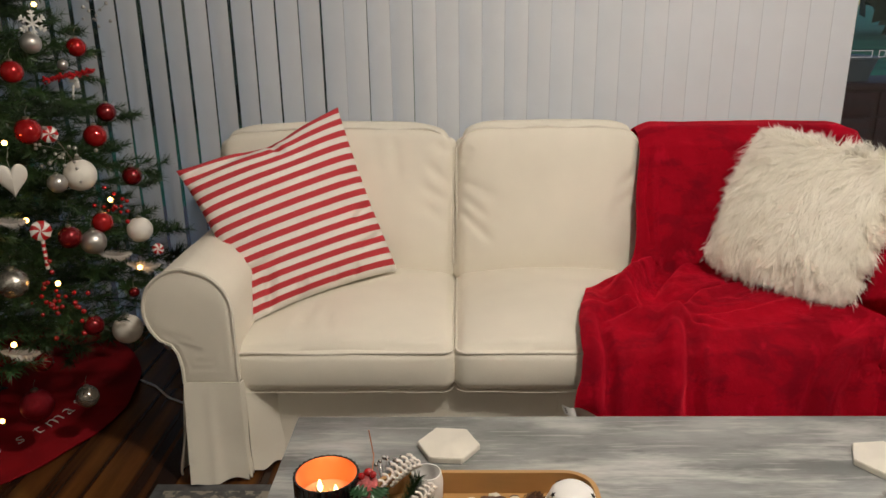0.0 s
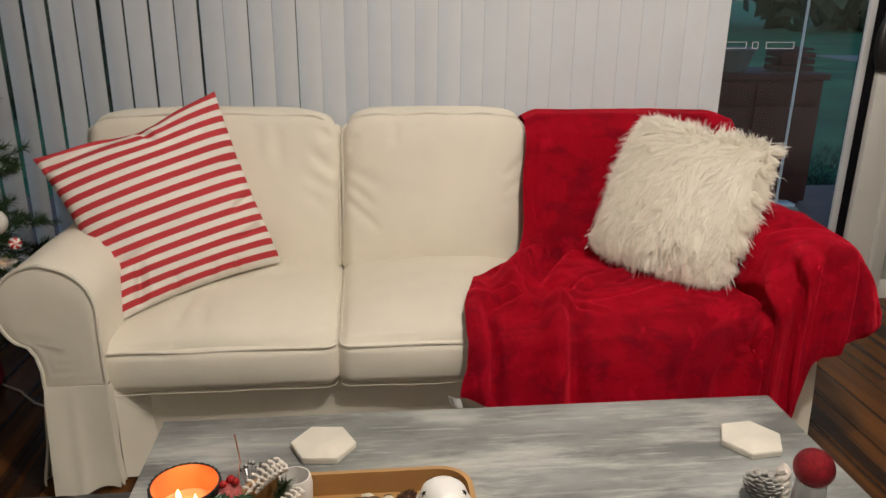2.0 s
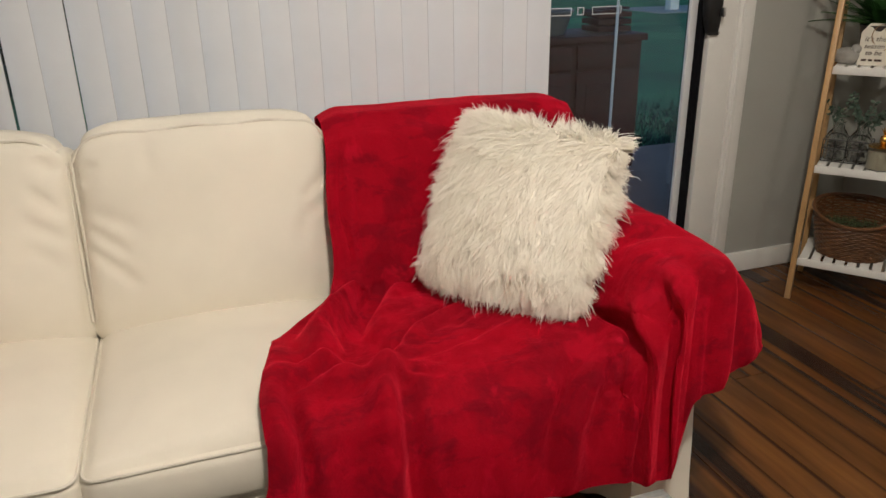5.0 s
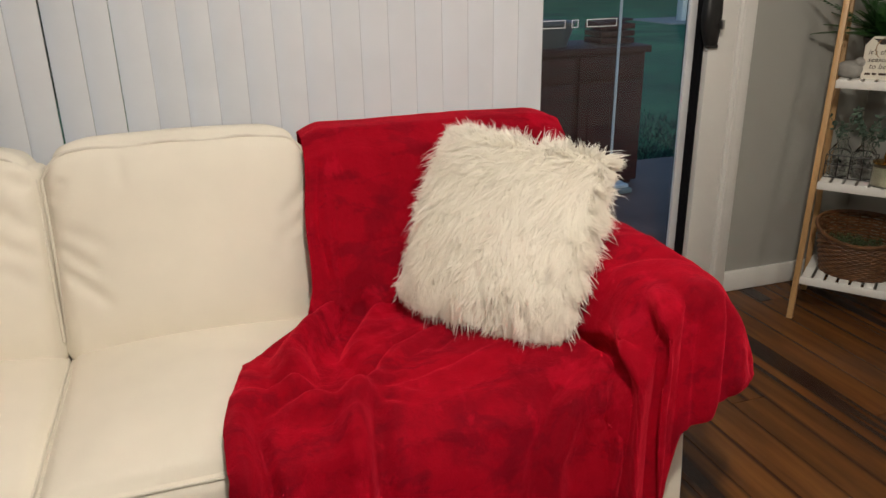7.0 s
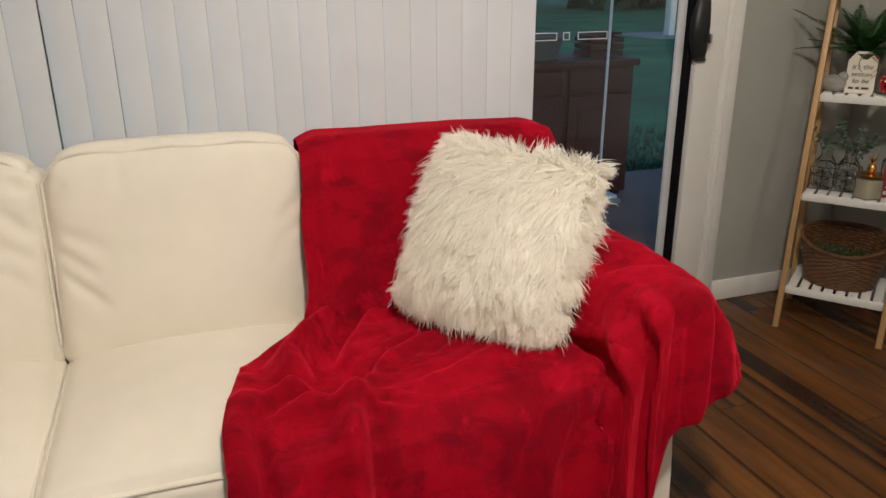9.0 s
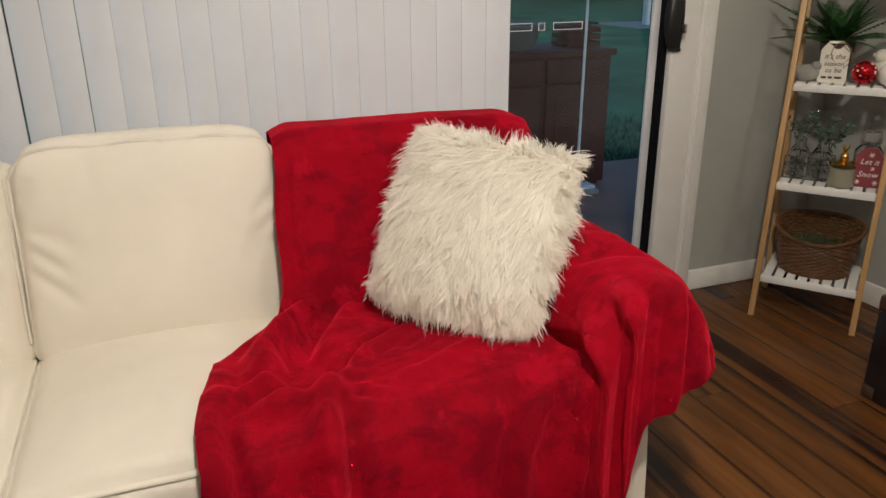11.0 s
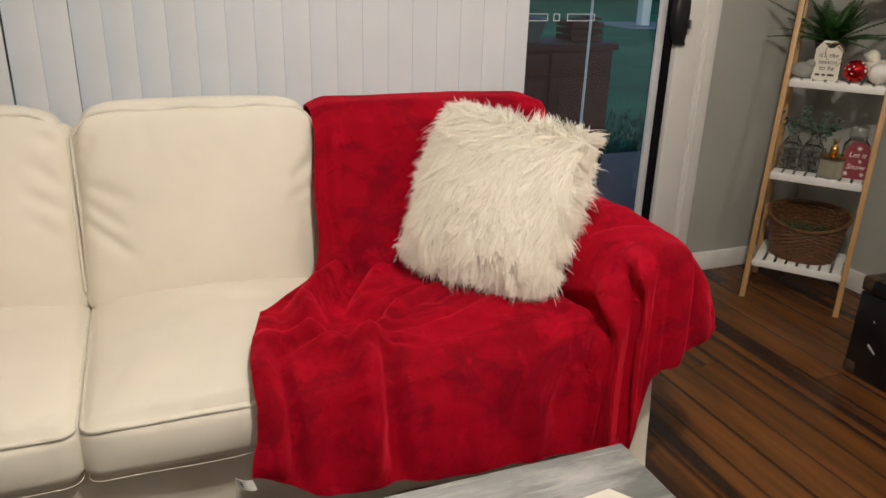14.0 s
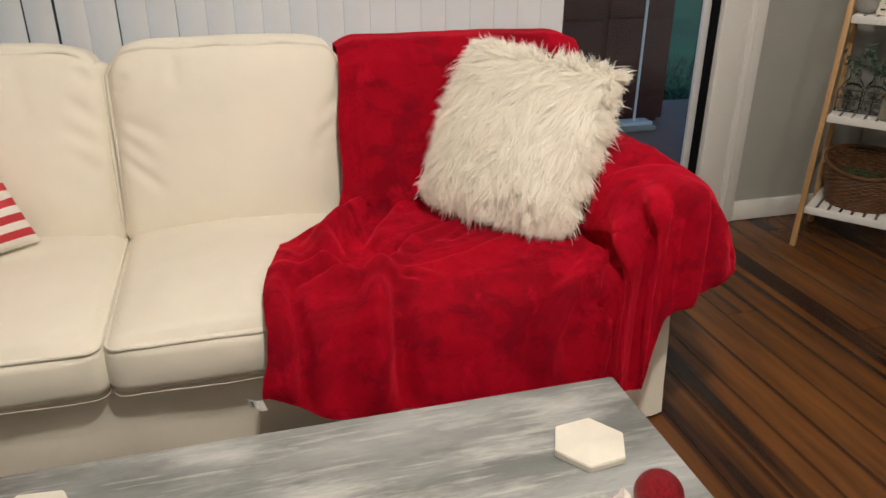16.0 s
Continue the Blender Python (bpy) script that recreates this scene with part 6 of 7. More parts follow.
def lantern():
    e = thing("tealight_lantern", "white enamel lantern with star cut-outs on the tray", "lantern", (0.181, 1.030, TZ + 0.0095))
    part("body", lathe([(0, 0), (0.030, 0), (0.040, 0.012), (0.043, 0.035), (0.040, 0.052), (0.033, 0.062)], 40), M_CERAMIC, e)
    lid = part("lid", lathe([(0.033, 0.060), (0.0405, 0.061), (0.041, 0.065), (0.0375, 0.067), (0.0365, 0.074), (0.032, 0.085), (0.024, 0.092), (0.012, 0.096), (0, 0.097)], 40), M_CERAMIC, e)
    # the lid is whole: dark stars stand in for the shade inside its openings
    for a in (-95, -20, 50, 125, 195):
        d = Vector((math.cos(radians(a)), math.sin(radians(a)), 1.15)).normalized()
        m = d.to_track_quat("Z", "Y").to_matrix().to_4x4()
        m.translation = Vector((0.0305 * math.cos(radians(a)), 0.0305 * math.sin(radians(a)), 0.0862))
        part("star_cutout", star(0.0048, 0.0012), M_DARK, lid, "dark star plate standing in for a shaded opening", smooth=False).matrix_local = m
    part("wire_handle", tube([(0.042 * math.cos(a), -0.012 - 0.02 * math.sin(a), 0.055 + 0.012 * math.sin(a)) for a in np.linspace(0.5, math.pi, 14)], 0.0015, 6), M_CERAMIC, e)


lantern()


def glitter_ball():
    e = thing("bauble_holder", "red glitter bauble resting on a frosted glass cup", "ornament", (0.770, 1.062, TZ))
    part("cup", lathe([(0, 0), (0.024, 0), (0.027, 0.006), (0.023, 0.05), (0.021, 0.05), (0.024, 0.008), (0, 0.005)], 28), glass("frosted_glass", (0.9, 0.9, 0.9), 0.35), e, "frosted glass cup")
    part("ball", sphere(0.031, 40), M_GLITTER, e, "deep red glitter ball").location = (0, 0, 0.074)
    t = thing("twisted_ornament", "cream twisted rope ornament beside the red bauble", "ornament", (0.732, 1.072, TZ))
    for ph in (0, math.pi):
        part("strand", tube([(0.006 * math.cos(14 * s + ph), 0.006 * math.sin(14 * s + ph) + 0.01 * s, 0.008 + 0.055 * s) for s in np.linspace(0, 1, 26)], 0.0065, 8), M_SPRIG, t)


glitter_ball()


# ---- christmas tree ----
TREE = (-1.55, 2.25)
TREE_H = 2.15


def crown_radius(z):
    return 0.66 * (TREE_H - z) / (TREE_H - 0.45) if z > 0.45 else 0.66 * (0.72 + 0.28 * (z - 0.2) / 0.25)


def christmas_tree():
    e = thing("christmas_tree", "full green artificial Christmas tree hung with ornaments", "tree", (*TREE, 0))
    part("trunk", tube([(0, 0, 0.02), (0, 0, 1.0), (0, 0, TREE_H)], 0.026, 10, taper=lambda t: 1 - 0.7 * t), M_CONE, e)
    part("stand", lathe([(0, 0.004), (0.16, 0.006), (0.16, 0.018), (0.05, 0.03), (0.04, 0.12), (0, 0.12)], 24), M_POT, e)
    rng = random.Random(21)
    z, k = 0.26, 0
    while z < TREE_H - 0.08:
        n = max(5, int(13 * crown_radius(z) / 0.66 + 2))
        for j in range(n):
            a = 2 * math.pi * (j + 0.5 * (k % 2)) / n + rng.uniform(-0.12, 0.12)
            R = crown_radius(z) * rng.uniform(0.86, 1.10)
            d = Vector((math.cos(a), math.sin(a), 0))
            sd = Vector((-d.y, d.x, 0))
            base = Vector((0, 0, z))
            lift = rng.uniform(-0.06, 0.10)
            pts = [base + d * R * t + Vector((0, 0, R * (0.30 * t - 0.38 * t * t) + lift * t)) for t in np.linspace(0, 1, 7)]
            bm = bmesh.new()
            tube(pts, 0.004, 5, bm, taper=lambda t: 1 - 0.6 * t)
            for i in range(2, 7):
                p = pts[i]
                t = i / 6
                for sg in (-1, 1):
                    ln = R * 0.34 * (1.25 - t) * rng.uniform(0.8, 1.2) + 0.05
                    q = p + (sd * sg * 0.85 + d * 0.75 + Vector((0, 0, rng.uniform(-0.12, 0.3)))).normalized() * ln
                    needles(bm, p, q, rng, 84, 0.042, 0.0016)
                needles(bm, pts[i - 1], p, rng, 60, 0.042, 0.0016)
            needles(bm, pts[-1], pts[-1] + d * 0.05, rng, 60, 0.042, 0.0016)
            part("branch", bm, M_NEEDLE, e, smooth=False)
        z += 0.085 + 0.02 * (k % 2)
        k += 1


christmas_tree()


def tree_skirt():
    m = mat("red_felt", (0.24, 0.006, 0.010), 0.95, 0.2, 10, 400, 0.4, spec=0.1)
    e = thing("tree_skirt", "red felt tree skirt with white script lettering", "tree skirt", (-1.67, 2.20, 0.004))

    def f(u, v):
        a = 2 * math.pi * u
        r = 0.06 + 0.55 * v
        z = 0.004 + 0.030 * (1 - v) ** 2 + v * 0.012 * max(0, math.sin(7 * a) * math.sin(3 * a + 1)) + 0.006 * v * max(0, math.sin(11 * a))
        return (r * math.cos(a), r * math.sin(a), z)
    part("felt", sheet(160, 24, f, 0.003), m, e)
    for i, c in enumerate("Christmas"):
        a = radians(-60 + 7.2 * i)
        ob = letters(c, 0.085, M_PEARL, e, Matrix.Translation((0.46 * math.cos(a), 0.46 * math.sin(a), 0.030)) @ pose(0, 0, 0, 0, 0, math.degrees(a) + 90), "letter", 0.001, 0.0022)


tree_skirt()
part_cord = tube([(-1.09, 2.385, 0.006), (-1.02, 2.34, 0.006), (-0.95, 2.265, 0.006), (-0.89, 2.228, 0.006), (-0.80, 2.25, 0.006), (-0.70, 2.30, 0.006)], 0.0035, 6)
tagged(part("power_cord", part_cord, M_CERAMIC), "thin white power cord across the floorboards", "cord")

M_ORN = {
    "ball_r": (mat("red_gloss_bauble", (0.45, 0.008, 0.010), 0.16, 0.1, 10, 60, 0.0, metal=0.55, coat=0.5), "glossy red glass bauble hanging on the tree"),
    "ball_d": (mat("dark_red_bauble", (0.20, 0.004, 0.008), 0.2, 0.2, 20, 80, 0.05, metal=0.55, coat=0.4), "dark red glass bauble hanging on the tree"),
    "ball_s": (mat("silver_bauble", (0.52, 0.50, 0.48), 0.32, 0.1, 20, 80, 0.05, metal=0.8), "satin silver bauble hanging on the tree"),
    "ball_w": (mat("white_bauble", (0.74, 0.70, 0.64), 0.45, 0.05, 20, 80, 0.05), "matt white bauble hanging on the tree"),
    "ball_t": (mat("white_ribbed_bauble", (0.74, 0.71, 0.67), 0.6, 0.05, 20, 80, 0.1), "white ribbed bauble hanging on the tree"),
    "ball_m": (mat("mercury_bauble", (0.50, 0.47, 0.42), 0.22, 0.6, 45, 90, 0.8, metal=0.85), "crackled silver mercury-glass bauble on the tree"),
    "ball_g": (M_GLITTER, "red glitter bauble low on the tree"),
    "ball_c": (mat("champagne_bauble", (0.45, 0.42, 0.36), 0.15, 0.3, 30, 80, 0.1, metal=0.85), "shiny champagne silver bauble low on the tree"),
}
M_CAP = mat("bauble_cap", (0.6, 0.58, 0.5), 0.3, metal=1.0)
M_REDSTRIPE = mat("candy_red", (0.50, 0.01, 0.015), 0.3, 0.1)
M_FEATHER = mat("white_feather", (0.66, 0.63, 0.60), 0.9, 0.1, 30, 200, 0.1, translucent=0.3)


def bauble(kind, x, y, z, r):
    m, label = M_ORN[kind]
    e = thing("bauble", label, "ornament", (x, y, z), group="baubles on the tree")
    fn = (lambda d: 1 + 0.012 * math.sin(40 * math.asin(max(-1, min(1, d.z))))) if kind == "ball_t" else None
    part("ball", sphere(r, 36 if fn else 28, fn), m, e)
    cap = part("cap", lathe([(0.22 * r, 0.95 * r), (0.24 * r, 1.10 * r), (0.18 * r, 1.14 * r), (0, 1.15 * r)], 12), M_CAP, e)
    part("hook", tube([(0, 0, 1.14 * r), (0, 0, 1.14 * r + 0.014), (0.004, 0.006, 1.14 * r + 0.026)], 0.0006, 4), M_CAP, cap)


def mint(x, y, z, r, stick):
    e = thing("peppermint_ornament", "red and white swirled peppermint ornament on the tree", "ornament", (x, y, z), 30, group="peppermint ornaments")
    face = Matrix.Rotation(radians(78), 4, "X")
    for k in range(10):
        bm = bmesh.new()
        n = 6
        ring = []
        for s in (0, 1):
            ring.append([bm.verts.new(face @ Vector((r * t * math.cos(2 * math.pi * (k + s) / 10 + 0.5 * t), r * t * math.sin(2 * math.pi * (k + s) / 10 + 0.5 * t), 0.35 * r * math.sqrt(max(0, 1 - t * t))))) for t in np.linspace(0.02, 1, n)])
        for i in range(n - 1):
            bm.faces.new((ring[0][i], ring[0][i + 1], ring[1][i + 1], ring[1][i]))
        g = bmesh.ops.extrude_face_region(bm, geom=bm.faces[:])
        bmesh.ops.translate(bm, vec=(0, 0.006, 0), verts=[v for v in g["geom"] if isinstance(v, bmesh.types.BMVert)])
        bmesh.ops.recalc_face_normals(bm, faces=bm.faces)
        part("wedge", bm, M_REDSTRIPE if k % 2 else M_PEARL, e)
    if stick:
        for k in range(9):
            part("stick_band", tube([(0, 0.003, -r - 0.0085 * k), (0, 0.003, -r - 0.0085 * (k + 1))], 0.005, 8), M_REDSTRIPE if k % 2 else M_PEARL, e)


def flake(x, y, z, r):
    e = thing("snowflake_ornament", "white glitter snowflake ornament on the tree", "ornament", (x, y, z), 25)
    for k in range(6):
        rot = Matrix.Rotation(math.pi * k / 3, 4, "Y")
        bm = box(0.0055, 0.004, r, (0, 0, r / 2), 0.001)
        for t in (0.45, 0.72):
            for sg in (-1, 1):
                box(0.0045, 0.004, r * 0.32, (0, 0, 0), 0.001, bm, turn=Matrix.Translation((sg * r * 0.10, 0, r * t + r * 0.10)) @ Matrix.Rotation(sg * 0.9, 4, "Y"))
        bmesh.ops.transform(bm, matrix=rot, verts=bm.verts)
        part("arm", bm, M_PEARL, e)


def heart(x, y, z, r):
    def f(u, v):
        t = 2 * math.pi * u
        hx, hz = 16 * math.sin(t) ** 3, 13 * math.cos(t) - 5 * math.cos(2 * t) - 2 * math.cos(3 * t) - math.cos(4 * t)
        k = math.sin(math.pi * v) ** 0.5
        return (r * hx / 16 * k * 0.85, (v - 0.5) * 0.022, r * hz / 15 * k * 1.05)
    e = thing("heart_ornament", "plain white wooden heart ornament on the tree", "ornament", (x, y, z), 30)
    part("heart", sheet(60, 11, f), M_ORN["ball_w"][0], e)
    part("hanger", tube([(0, 0, r * 0.4), (-0.004, 0.01, r * 1.1), (0.004, 0.02, r * 1.8)], 0.0007, 4), M_CAP, e)


def feather(x, y, z, r):
    e = thing("feather_ornament", "soft white feather clipped to a branch", "ornament", (x, y, z), group="feathers on the tree")
    rng = random.Random(int(x * 1000))
    bm = bmesh.new()
    n = 42
    for i in range(n):
        t = i / n
        c = Vector((r * (2 * t - 1), 0, -0.010 * math.sin(3 * t)))
        w = 0.35 * r * math.sin(math.pi * (0.1 + 0.88 * t)) + 0.004
        for sg in (-1, 1):
            for h in range(3):
                d = Vector((0.7 + rng.gauss(0, 0.25), rng.gauss(0, 0.35), sg * 0.9 + rng.gauss(0, 0.25))).normalized() * w * rng.uniform(0.7, 1.2)
                sd = Vector((0.0012, 0.0006, 0))
                bm.faces.new([bm.verts.new(q) for q in (c - sd, c + sd, c + d)])
    tube([(-r, 0, 0), (0, 0, -0.009), (r, 0, -0.002)], 0.0008, 4, bm)
    part("vane", bm, M_FEATHER, e, smooth=False)


def berry_spray(x, y, z, r, n):
    e = thing("berry_spray", "spray of small shiny red berries on the tree", "ornament", (x, y, z), group="berry sprays on the tree")
    rng = random.Random(int(z * 1000))
    for k in range(n):
        p = Vector((rng.gauss(0, 0.5) * r, rng.gauss(0, 0.25) * r - 0.01, rng.gauss(0, 0.55) * r))
        b = part("berry", sphere(rng.uniform(0.004, 0.0065), 10), M_BERRY, e)
        b.location = p
    bm = bmesh.new()
    for k in range(6):
        tube([(0, 0.03, 0), (rng.gauss(0, 0.4) * r, 0, rng.gauss(0, 0.4) * r)], 0.0008, 4, bm)
    part("stem", bm, M_WIRE, e)


def bead_spray(x, y, z, r, n):
    e = thing("bead_spray", "wire spray of small silver beads on the tree", "ornament", (x, y, z), group="bead sprays on the tree")
    rng = random.Random(int(x * 997))
    bm = bmesh.new()
    for k in range(n):
        p = Vector((rng.gauss(0, 0.62) * r, rng.gauss(0, 0.2) * r - 0.015, rng.gauss(0, 0.42) * r))
        part("bead", sphere(rng.uniform(0.004, 0.006), 10), M_ORN["ball_s"][0], e).location = p
        if k % 2 == 0:
            tube([(0, 0.03, 0), tuple(p)], 0.0005, 4, bm)
    part("wire", bm, M_CAP, e)


def glitter_twig(x, y, z, ln):
    e = thing("glitter_twig", "red tinsel twig tucked into the tree", "ornament", (x, y, z))
    rng = random.Random(3)
    bm = bmesh.new()
    tube([(-ln, 0.02, -0.012), (0, 0, 0), (ln, -0.01, 0.016)], 0.003, 6, bm)
    for k in range(150):
        t = rng.uniform(-1, 1)
        own = bmesh.new()
        bmesh.ops.create_icosphere(own, subdivisions=1, radius=rng.uniform(0.002, 0.0045))
        bmesh.ops.translate(own, vec=(ln * t, 0.01 * (t < 0) * -t - 0.01 * max(0, t) + rng.gauss(0, 0.004), 0.014 * t + rng.gauss(0, 0.004)), verts=own.verts)
        join(bm, own)
    part("twig", bm, M_REDSTRIPE, e)


def star_charm(x, y, z, r):
    e = thing("reindeer_charm", "plain white felt charm hanging on the tree", "ornament", (x, y, z))
    bm = box(0.5 * r, 0.006, 0.9 * r, (0.3 * r, 0, 0.2 * r), 0.003)
    box(0.22 * r, 0.006, 1.5 * r, (-0.2 * r, 0, -0.7 * r), 0.003, bm, turn=Matrix.Rotation(0.15, 4, "Y"))
    box(1.0 * r, 0.006, 0.5 * r, (0, 0, 0.55 * r), 0.003, bm)
    part("charm", bm, M_PEARL, e)


def fairy_light(x, y, z):
    e = thing("fairy_light", "tiny warm white fairy light glowing on the tree", "light", (x, y, z), group="fairy lights on the tree")
    part("lens", sphere(0.0068, 10), M_FAIRY, e)
    part("socket", tube([(0, 0.002, -0.004), (0, 0.008, -0.016)], 0.003, 6), M_HOLLY, e)


M_FAIRY = glow("fairy_glow", (1.0, 0.50, 0.12), 12)
for spec in (("ball_r", -1.094, 2.308, 1.121, 0.0279), ("ball_r", -1.130, 2.024, 1.074, 0.0290), ("ball_s", -1.118, 2.115, 1.141, 0.0270), ("ball_r", -1.086, 1.975, 0.929, 0.0333)):
    bauble(*spec)
for spec in (("ball_r", -1.004, 2.155, 0.887, 0.0317), ("ball_d", -1.016, 2.269, 0.938, 0.0281), ("ball_w", -1.001, 2.034, 0.802, 0.0424), ("ball_s", -1.031, 1.970, 0.794, 0.0250)):
    bauble(*spec)
for spec in (("ball_d", -0.943, 2.217, 0.759, 0.0281), ("ball_t", -0.900, 2.123, 0.623, 0.0356), ("ball_r", -0.952, 2.016, 0.675, 0.0276), ("ball_d", -0.995, 1.920, 0.662, 0.0293)):
    bauble(*spec)
for spec in (("ball_s", -0.959, 1.966, 0.635, 0.0331), ("ball_s", -1.078, 2.185, 1.080, 0.0141), ("ball_m", -1.074, 1.770, 0.591, 0.0372), ("ball_w", -0.944, 2.050, 0.346, 0.0420)):
    bauble(*spec)
for spec in (("ball_g", -1.157, 1.900, 0.184, 0.0440), ("ball_c", -1.040, 1.950, 0.182, 0.0320), ("ball_d", -0.941, 1.862, 0.439, 0.0265), ("ball_d", -1.089, 1.854, 0.339, 0.0269), ("ball_s", -0.894, 2.201, 0.225, 0.0159), ("ball_d", -0.880, 1.988, 0.483, 0.0140)):
    bauble(*spec)
mint(-1.057, 2.018, 0.914, 0.0222, False)
mint(-1.041, 1.873, 0.693, 0.0257, True)
mint(-0.867, 2.151, 0.555, 0.0165, False)
flake(-1.123, 2.150, 1.190, 0.036)
heart(-1.093, 1.880, 0.827, 0.042)
glitter_twig(-1.064, 2.180, 1.051, 0.080)
star_charm(-1.053, 2.180, 1.024, 0.028)
for spec in ((-0.923, 2.000, 0.594, 0.046), (-0.875, 2.060, 0.541, 0.048), (-1.067, 1.736, 0.424, 0.049), (-1.089, 1.830, 0.735, 0.042)):
    feather(*spec)
berry_spray(-0.991, 1.816, 0.515, 0.085, 34)
berry_spray(-0.937, 2.100, 0.704, 0.048, 14)
bead_spray(-1.091, 2.440, 1.220, 0.052, 12)
bead_spray(-1.034, 2.015, 0.865, 0.075, 26)
for spec in ((-1.141, 2.206, 1.240), (-0.952, 2.080, 0.722), (-1.117, 1.915, 0.910), (-1.000, 1.835, 0.566), (-0.881, 2.045, 0.535), (-1.265, 1.900, 0.133), (-1.059, 1.705, 0.457), (-1.12, 1.95, 0.70), (-1.2, 1.80, 0.62)):
    fairy_light(*spec)


# ---- outside ----
def outside():
    tagged(part("ground", box(400, 400, 0.2, (0, 203.2, -0.22)), M_LAWN, smooth=False), "green lawn at dusk", "lawn", kind="structure")
    tagged(part("pavement", box(9, 2.0, 0.1, (0.5, 4.01, -0.095), 0.01), M_CONC), "concrete patio outside the glass door", "patio", kind="structure")
    tagged(part("path", box(4.4, 1.9, 0.03, (13.15, 16.9, -0.11), 0.01), M_STONE), "pale concrete path across the lawn", "path", kind="structure")
    # cabinet
    e = thing("outdoor_cabinet", "weathered dark brown wooden cabinet on the patio", "cabinet", (1.97, 4.52, -0.045))
    part("body", box(0.90, 0.42, 0.76, (0.45, 0.21, 0.40), 0.006), M_BROWN, e)
    part("top", box(0.95, 0.47, 0.04, (0.45, 0.21, 0.80), 0.006), M_BROWN, e)
    for x in (0.23, 0.67):
        d = part("cupboard_door", box(0.40, 0.018, 0.56, (x, -0.010, 0.34), 0.004), M_BROWN, e)
        part("panel", box(0.28, 0.008, 0.42, (x, -0.022, 0.34), 0.003), M_BROWN, d)
        part("drawer", box(0.40, 0.018, 0.13, (x, -0.010, 0.70), 0.004), M_BROWN, e)
    for x in (0.05, 0.85):
        part("foot", box(0.05, 0.38, 0.022, (x, 0.21, 0.011), 0.003), M_BROWN, e)
    c = thing("wooden_crate", "small slatted wooden crate on top of the cabinet", "crate", (2.62, 4.60, 0.776))
    for z in (0.02, 0.06, 0.10):
        part("slat", box(0.22, 0.012, 0.03, (0.11, 0.006, z), 0.002), M_BROWN, c)
        part("slat", box(0.22, 0.012, 0.03, (0.11, 0.194, z), 0.002), M_BROWN, c)
        part("slat", box(0.012, 0.176, 0.03, (0.006, 0.10, z), 0.002), M_BROWN, c)
        part("slat", box(0.012, 0.176, 0.03, (0.214, 0.10, z), 0.002), M_BROWN, c)
    for k in range(4):
        part("plank", box(0.04, 0.19, 0.012, (0.035 + 0.05 * k, 0.10, 0.118 + 0.006 * k), 0.002), M_BROWN, c)
    # grey tub behind on the cabinet
    t = thing("plastic_tub", "pale grey plastic tub on top of the cabinet", "tub", (2.30, 4.73, 0.776))
    part("tub", lathe([(0, 0), (0.15, 0), (0.19, 0.12), (0.20, 0.125), (0.20, 0.135), (0.18, 0.13), (0.14, 0.02), (0, 0.02)], 32), mat("grey_plastic", (0.12, 0.12, 0.12), 0.5), t)
    # mop
    m = thing("floor_mop", "flat mop with a thin white pole on the patio", "mop", (2.60, 4.38, -0.045))
    part("pole", tube([(0, 0, 0.05), (0.02, 0.02, 1.32)], 0.008, 10), M_ALU, m)
    part("head", box(0.20, 0.10, 0.02, (0, 0, 0.045), 0.005), M_ALU, m)
    part("pad", box(0.24, 0.13, 0.034, (0, 0, 0.018), 0.01), M_STONE, m)
    # far white post
    p = thing("white_post", "white square post beyond the lawn", "post", (11.82, 16.75, -0.12))
    part("shaft", box(0.24, 0.24, 3.2, (0, 0, 1.6), 0.02), M_WHITE, p)
    rng = np.random.default_rng(7)
    # grass verge beside the patio
    n = 5200
    v, f = [], []
    for k in range(n):
        x, y = rng.uniform(2.6, 5.2), 5.02 + abs(rng.normal(0, 0.7))
        h, a = rng.uniform(0.02, 0.07), rng.uniform(0, 6.28)
        i = len(v)
        v += [(x - 0.006 * math.cos(a), y - 0.006 * math.sin(a), -0.125), (x + 0.006 * math.cos(a), y + 0.006 * math.sin(a), -0.125), (x + rng.normal(0, 0.04), y + rng.normal(0, 0.04), -0.12 + h)]
        f.append((i, i + 1, i + 2))
    me = bpy.data.meshes.new("grass")
    me.from_pydata(v, [], f)
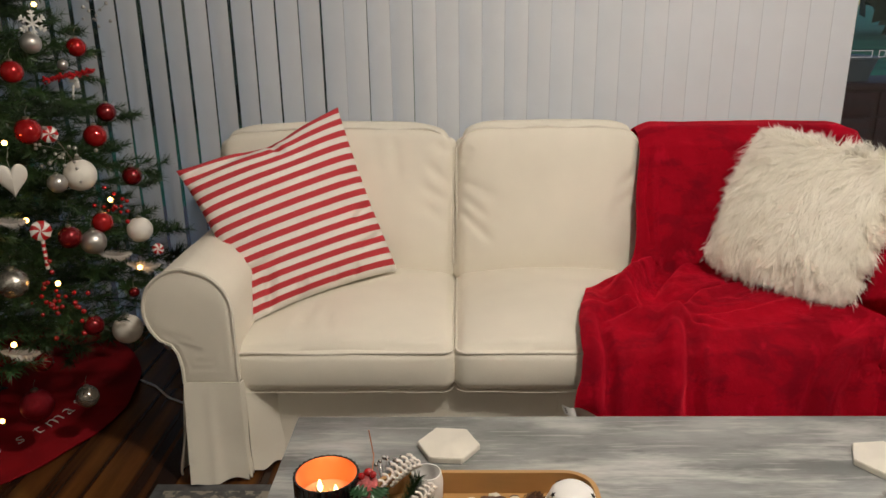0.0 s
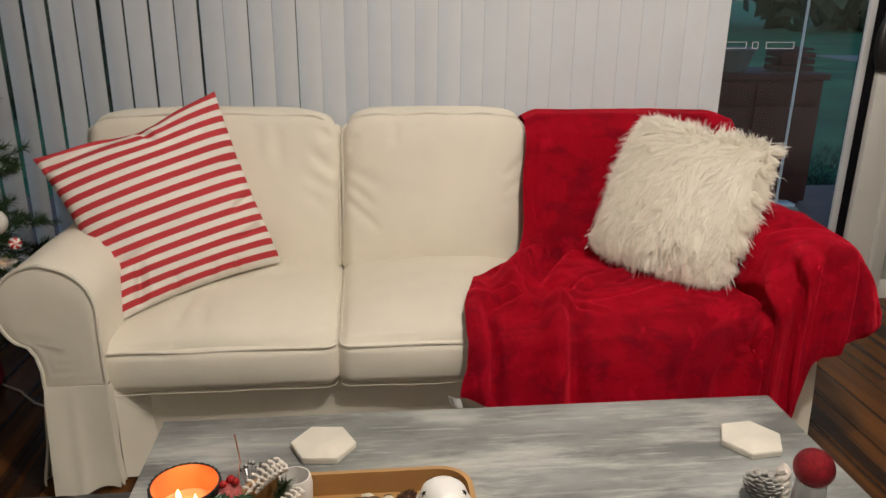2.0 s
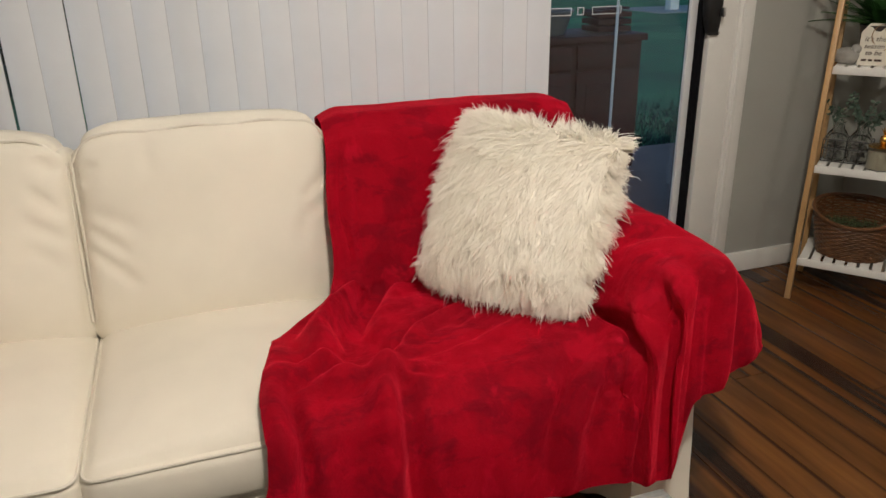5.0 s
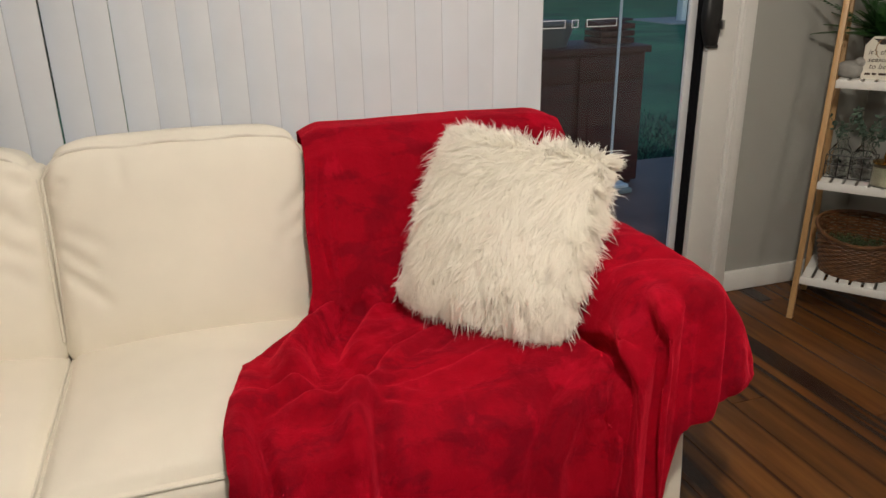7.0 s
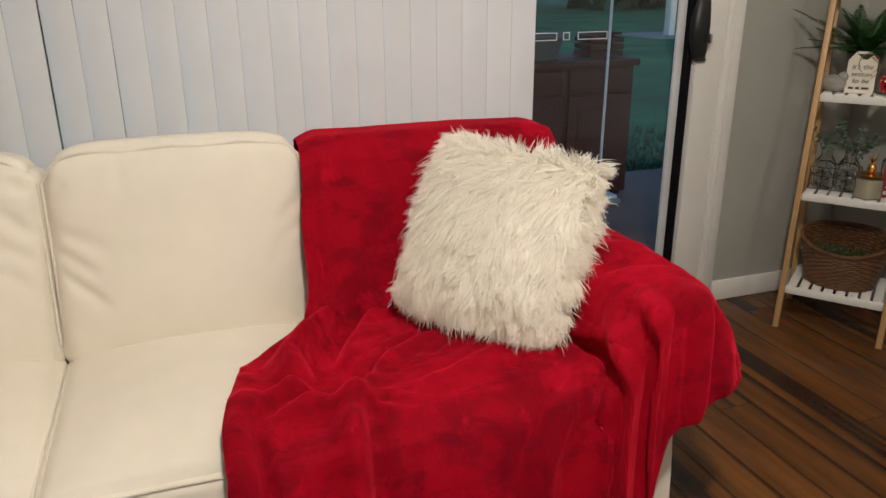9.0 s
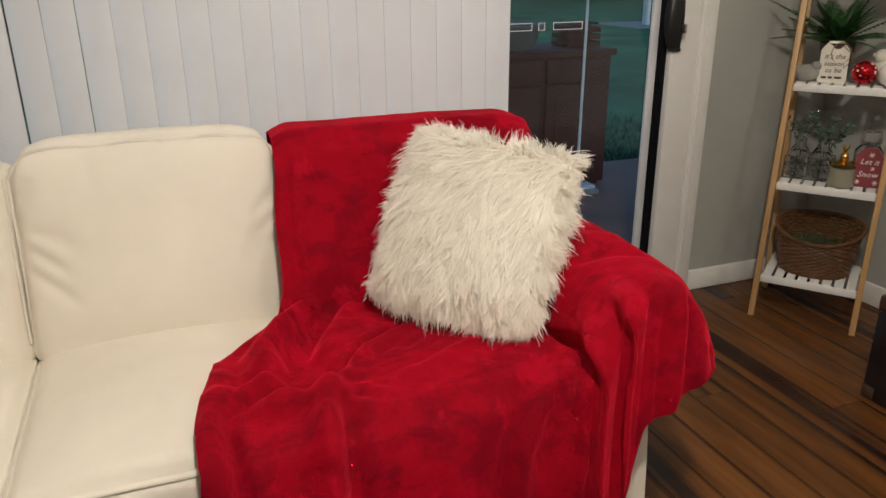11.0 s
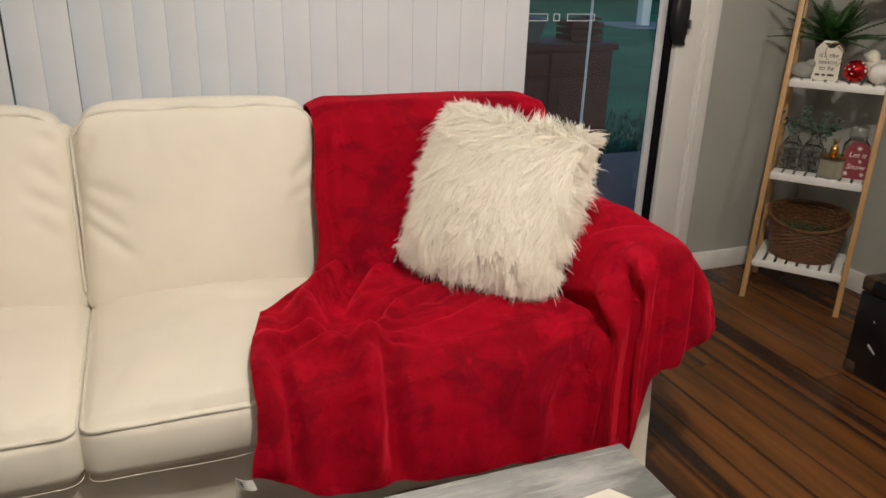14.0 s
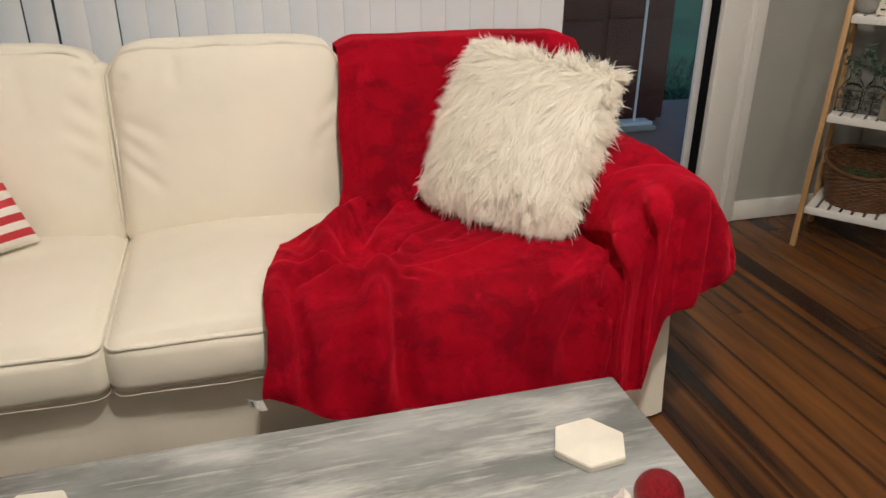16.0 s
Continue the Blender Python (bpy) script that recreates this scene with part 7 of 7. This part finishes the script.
    tagged(part("grass", me, M_LEAF, smooth=False), "tall dark grass along the patio edge", "grass", kind="stuff")
    # wood beyond the lawn
    v, f = [], []
    crowns = [(rng.uniform(-12, 44), rng.uniform(30, 38), rng.uniform(1.5, 7.5), rng.uniform(1.6, 3.4)) for k in range(130)]
    # nearer crowns, made up to darken the view through the blind's gaps
    crowns += [(rng.uniform(-12, -1.5), rng.uniform(9, 12), rng.uniform(0.2, 3.6), rng.uniform(0.9, 1.5)) for k in range(60)]
    for cx, cy, cz, r in crowns:
        for k in range(150):
            d = rng.normal(0, 1, 3)
            d /= np.linalg.norm(d)
            p = np.array((cx, cy, cz)) + d * r * rng.uniform(0.6, 1.05)
            s, t = rng.normal(0, 0.28, 3), rng.normal(0, 0.28, 3)
            i = len(v)
            v += [tuple(p - s), tuple(p + t), tuple(p + s), tuple(p - t)]
            f.append((i, i + 1, i + 2, i + 3))
    me = bpy.data.meshes.new("leaves")
    me.from_pydata(v, [], f)
    tagged(part("far_trees", me, M_LEAF, smooth=False), "dark line of trees beyond the lawn, with made-up nearer crowns darkening the blind's gaps", "trees", kind="stuff")


outside()


# ---- floor ----
def floor():
    e = thing("floor", "polished dark red-brown hardwood floorboards", "floor", kind="structure")
    part("subfloor", box(WX1 - WX0, WY1 - WY0 + 0.1, 0.05, ((WX0 + WX1) / 2, (WY0 + WY1) / 2 + 0.04, -0.045)), M_SEAL, e, smooth=False)
    rng = random.Random(3)
    w = 0.1135
    shapes = {}
    x = WX0 - 0.086
    while x < WX1 - 0.01:
        y = WY0 - rng.random() * 1.2
        while y < WY1:
            ln = rng.choice((1.2, 1.8, 2.1, 2.4))
            a, b = max(y, WY0), min(y + ln, WY1 + 0.005)
            if b - a > 0.02:
                key = round(b - a, 2)
                if key not in shapes:
                    bm = box(w - 0.0012, key - 0.0012, 0.02, (0, 0, -0.01), 0.0012, seg=1)
                    me = bpy.data.meshes.new("board")
                    bm.to_mesh(me)
                    bm.free()
                    me.materials.append(M_PLANK)
                    shapes[key] = me
                ob = new("board", shapes[key])
                ob.parent, ob.location = e, (x + w / 2, (a + b) / 2, 0)
            y += ln
        x += w


floor()
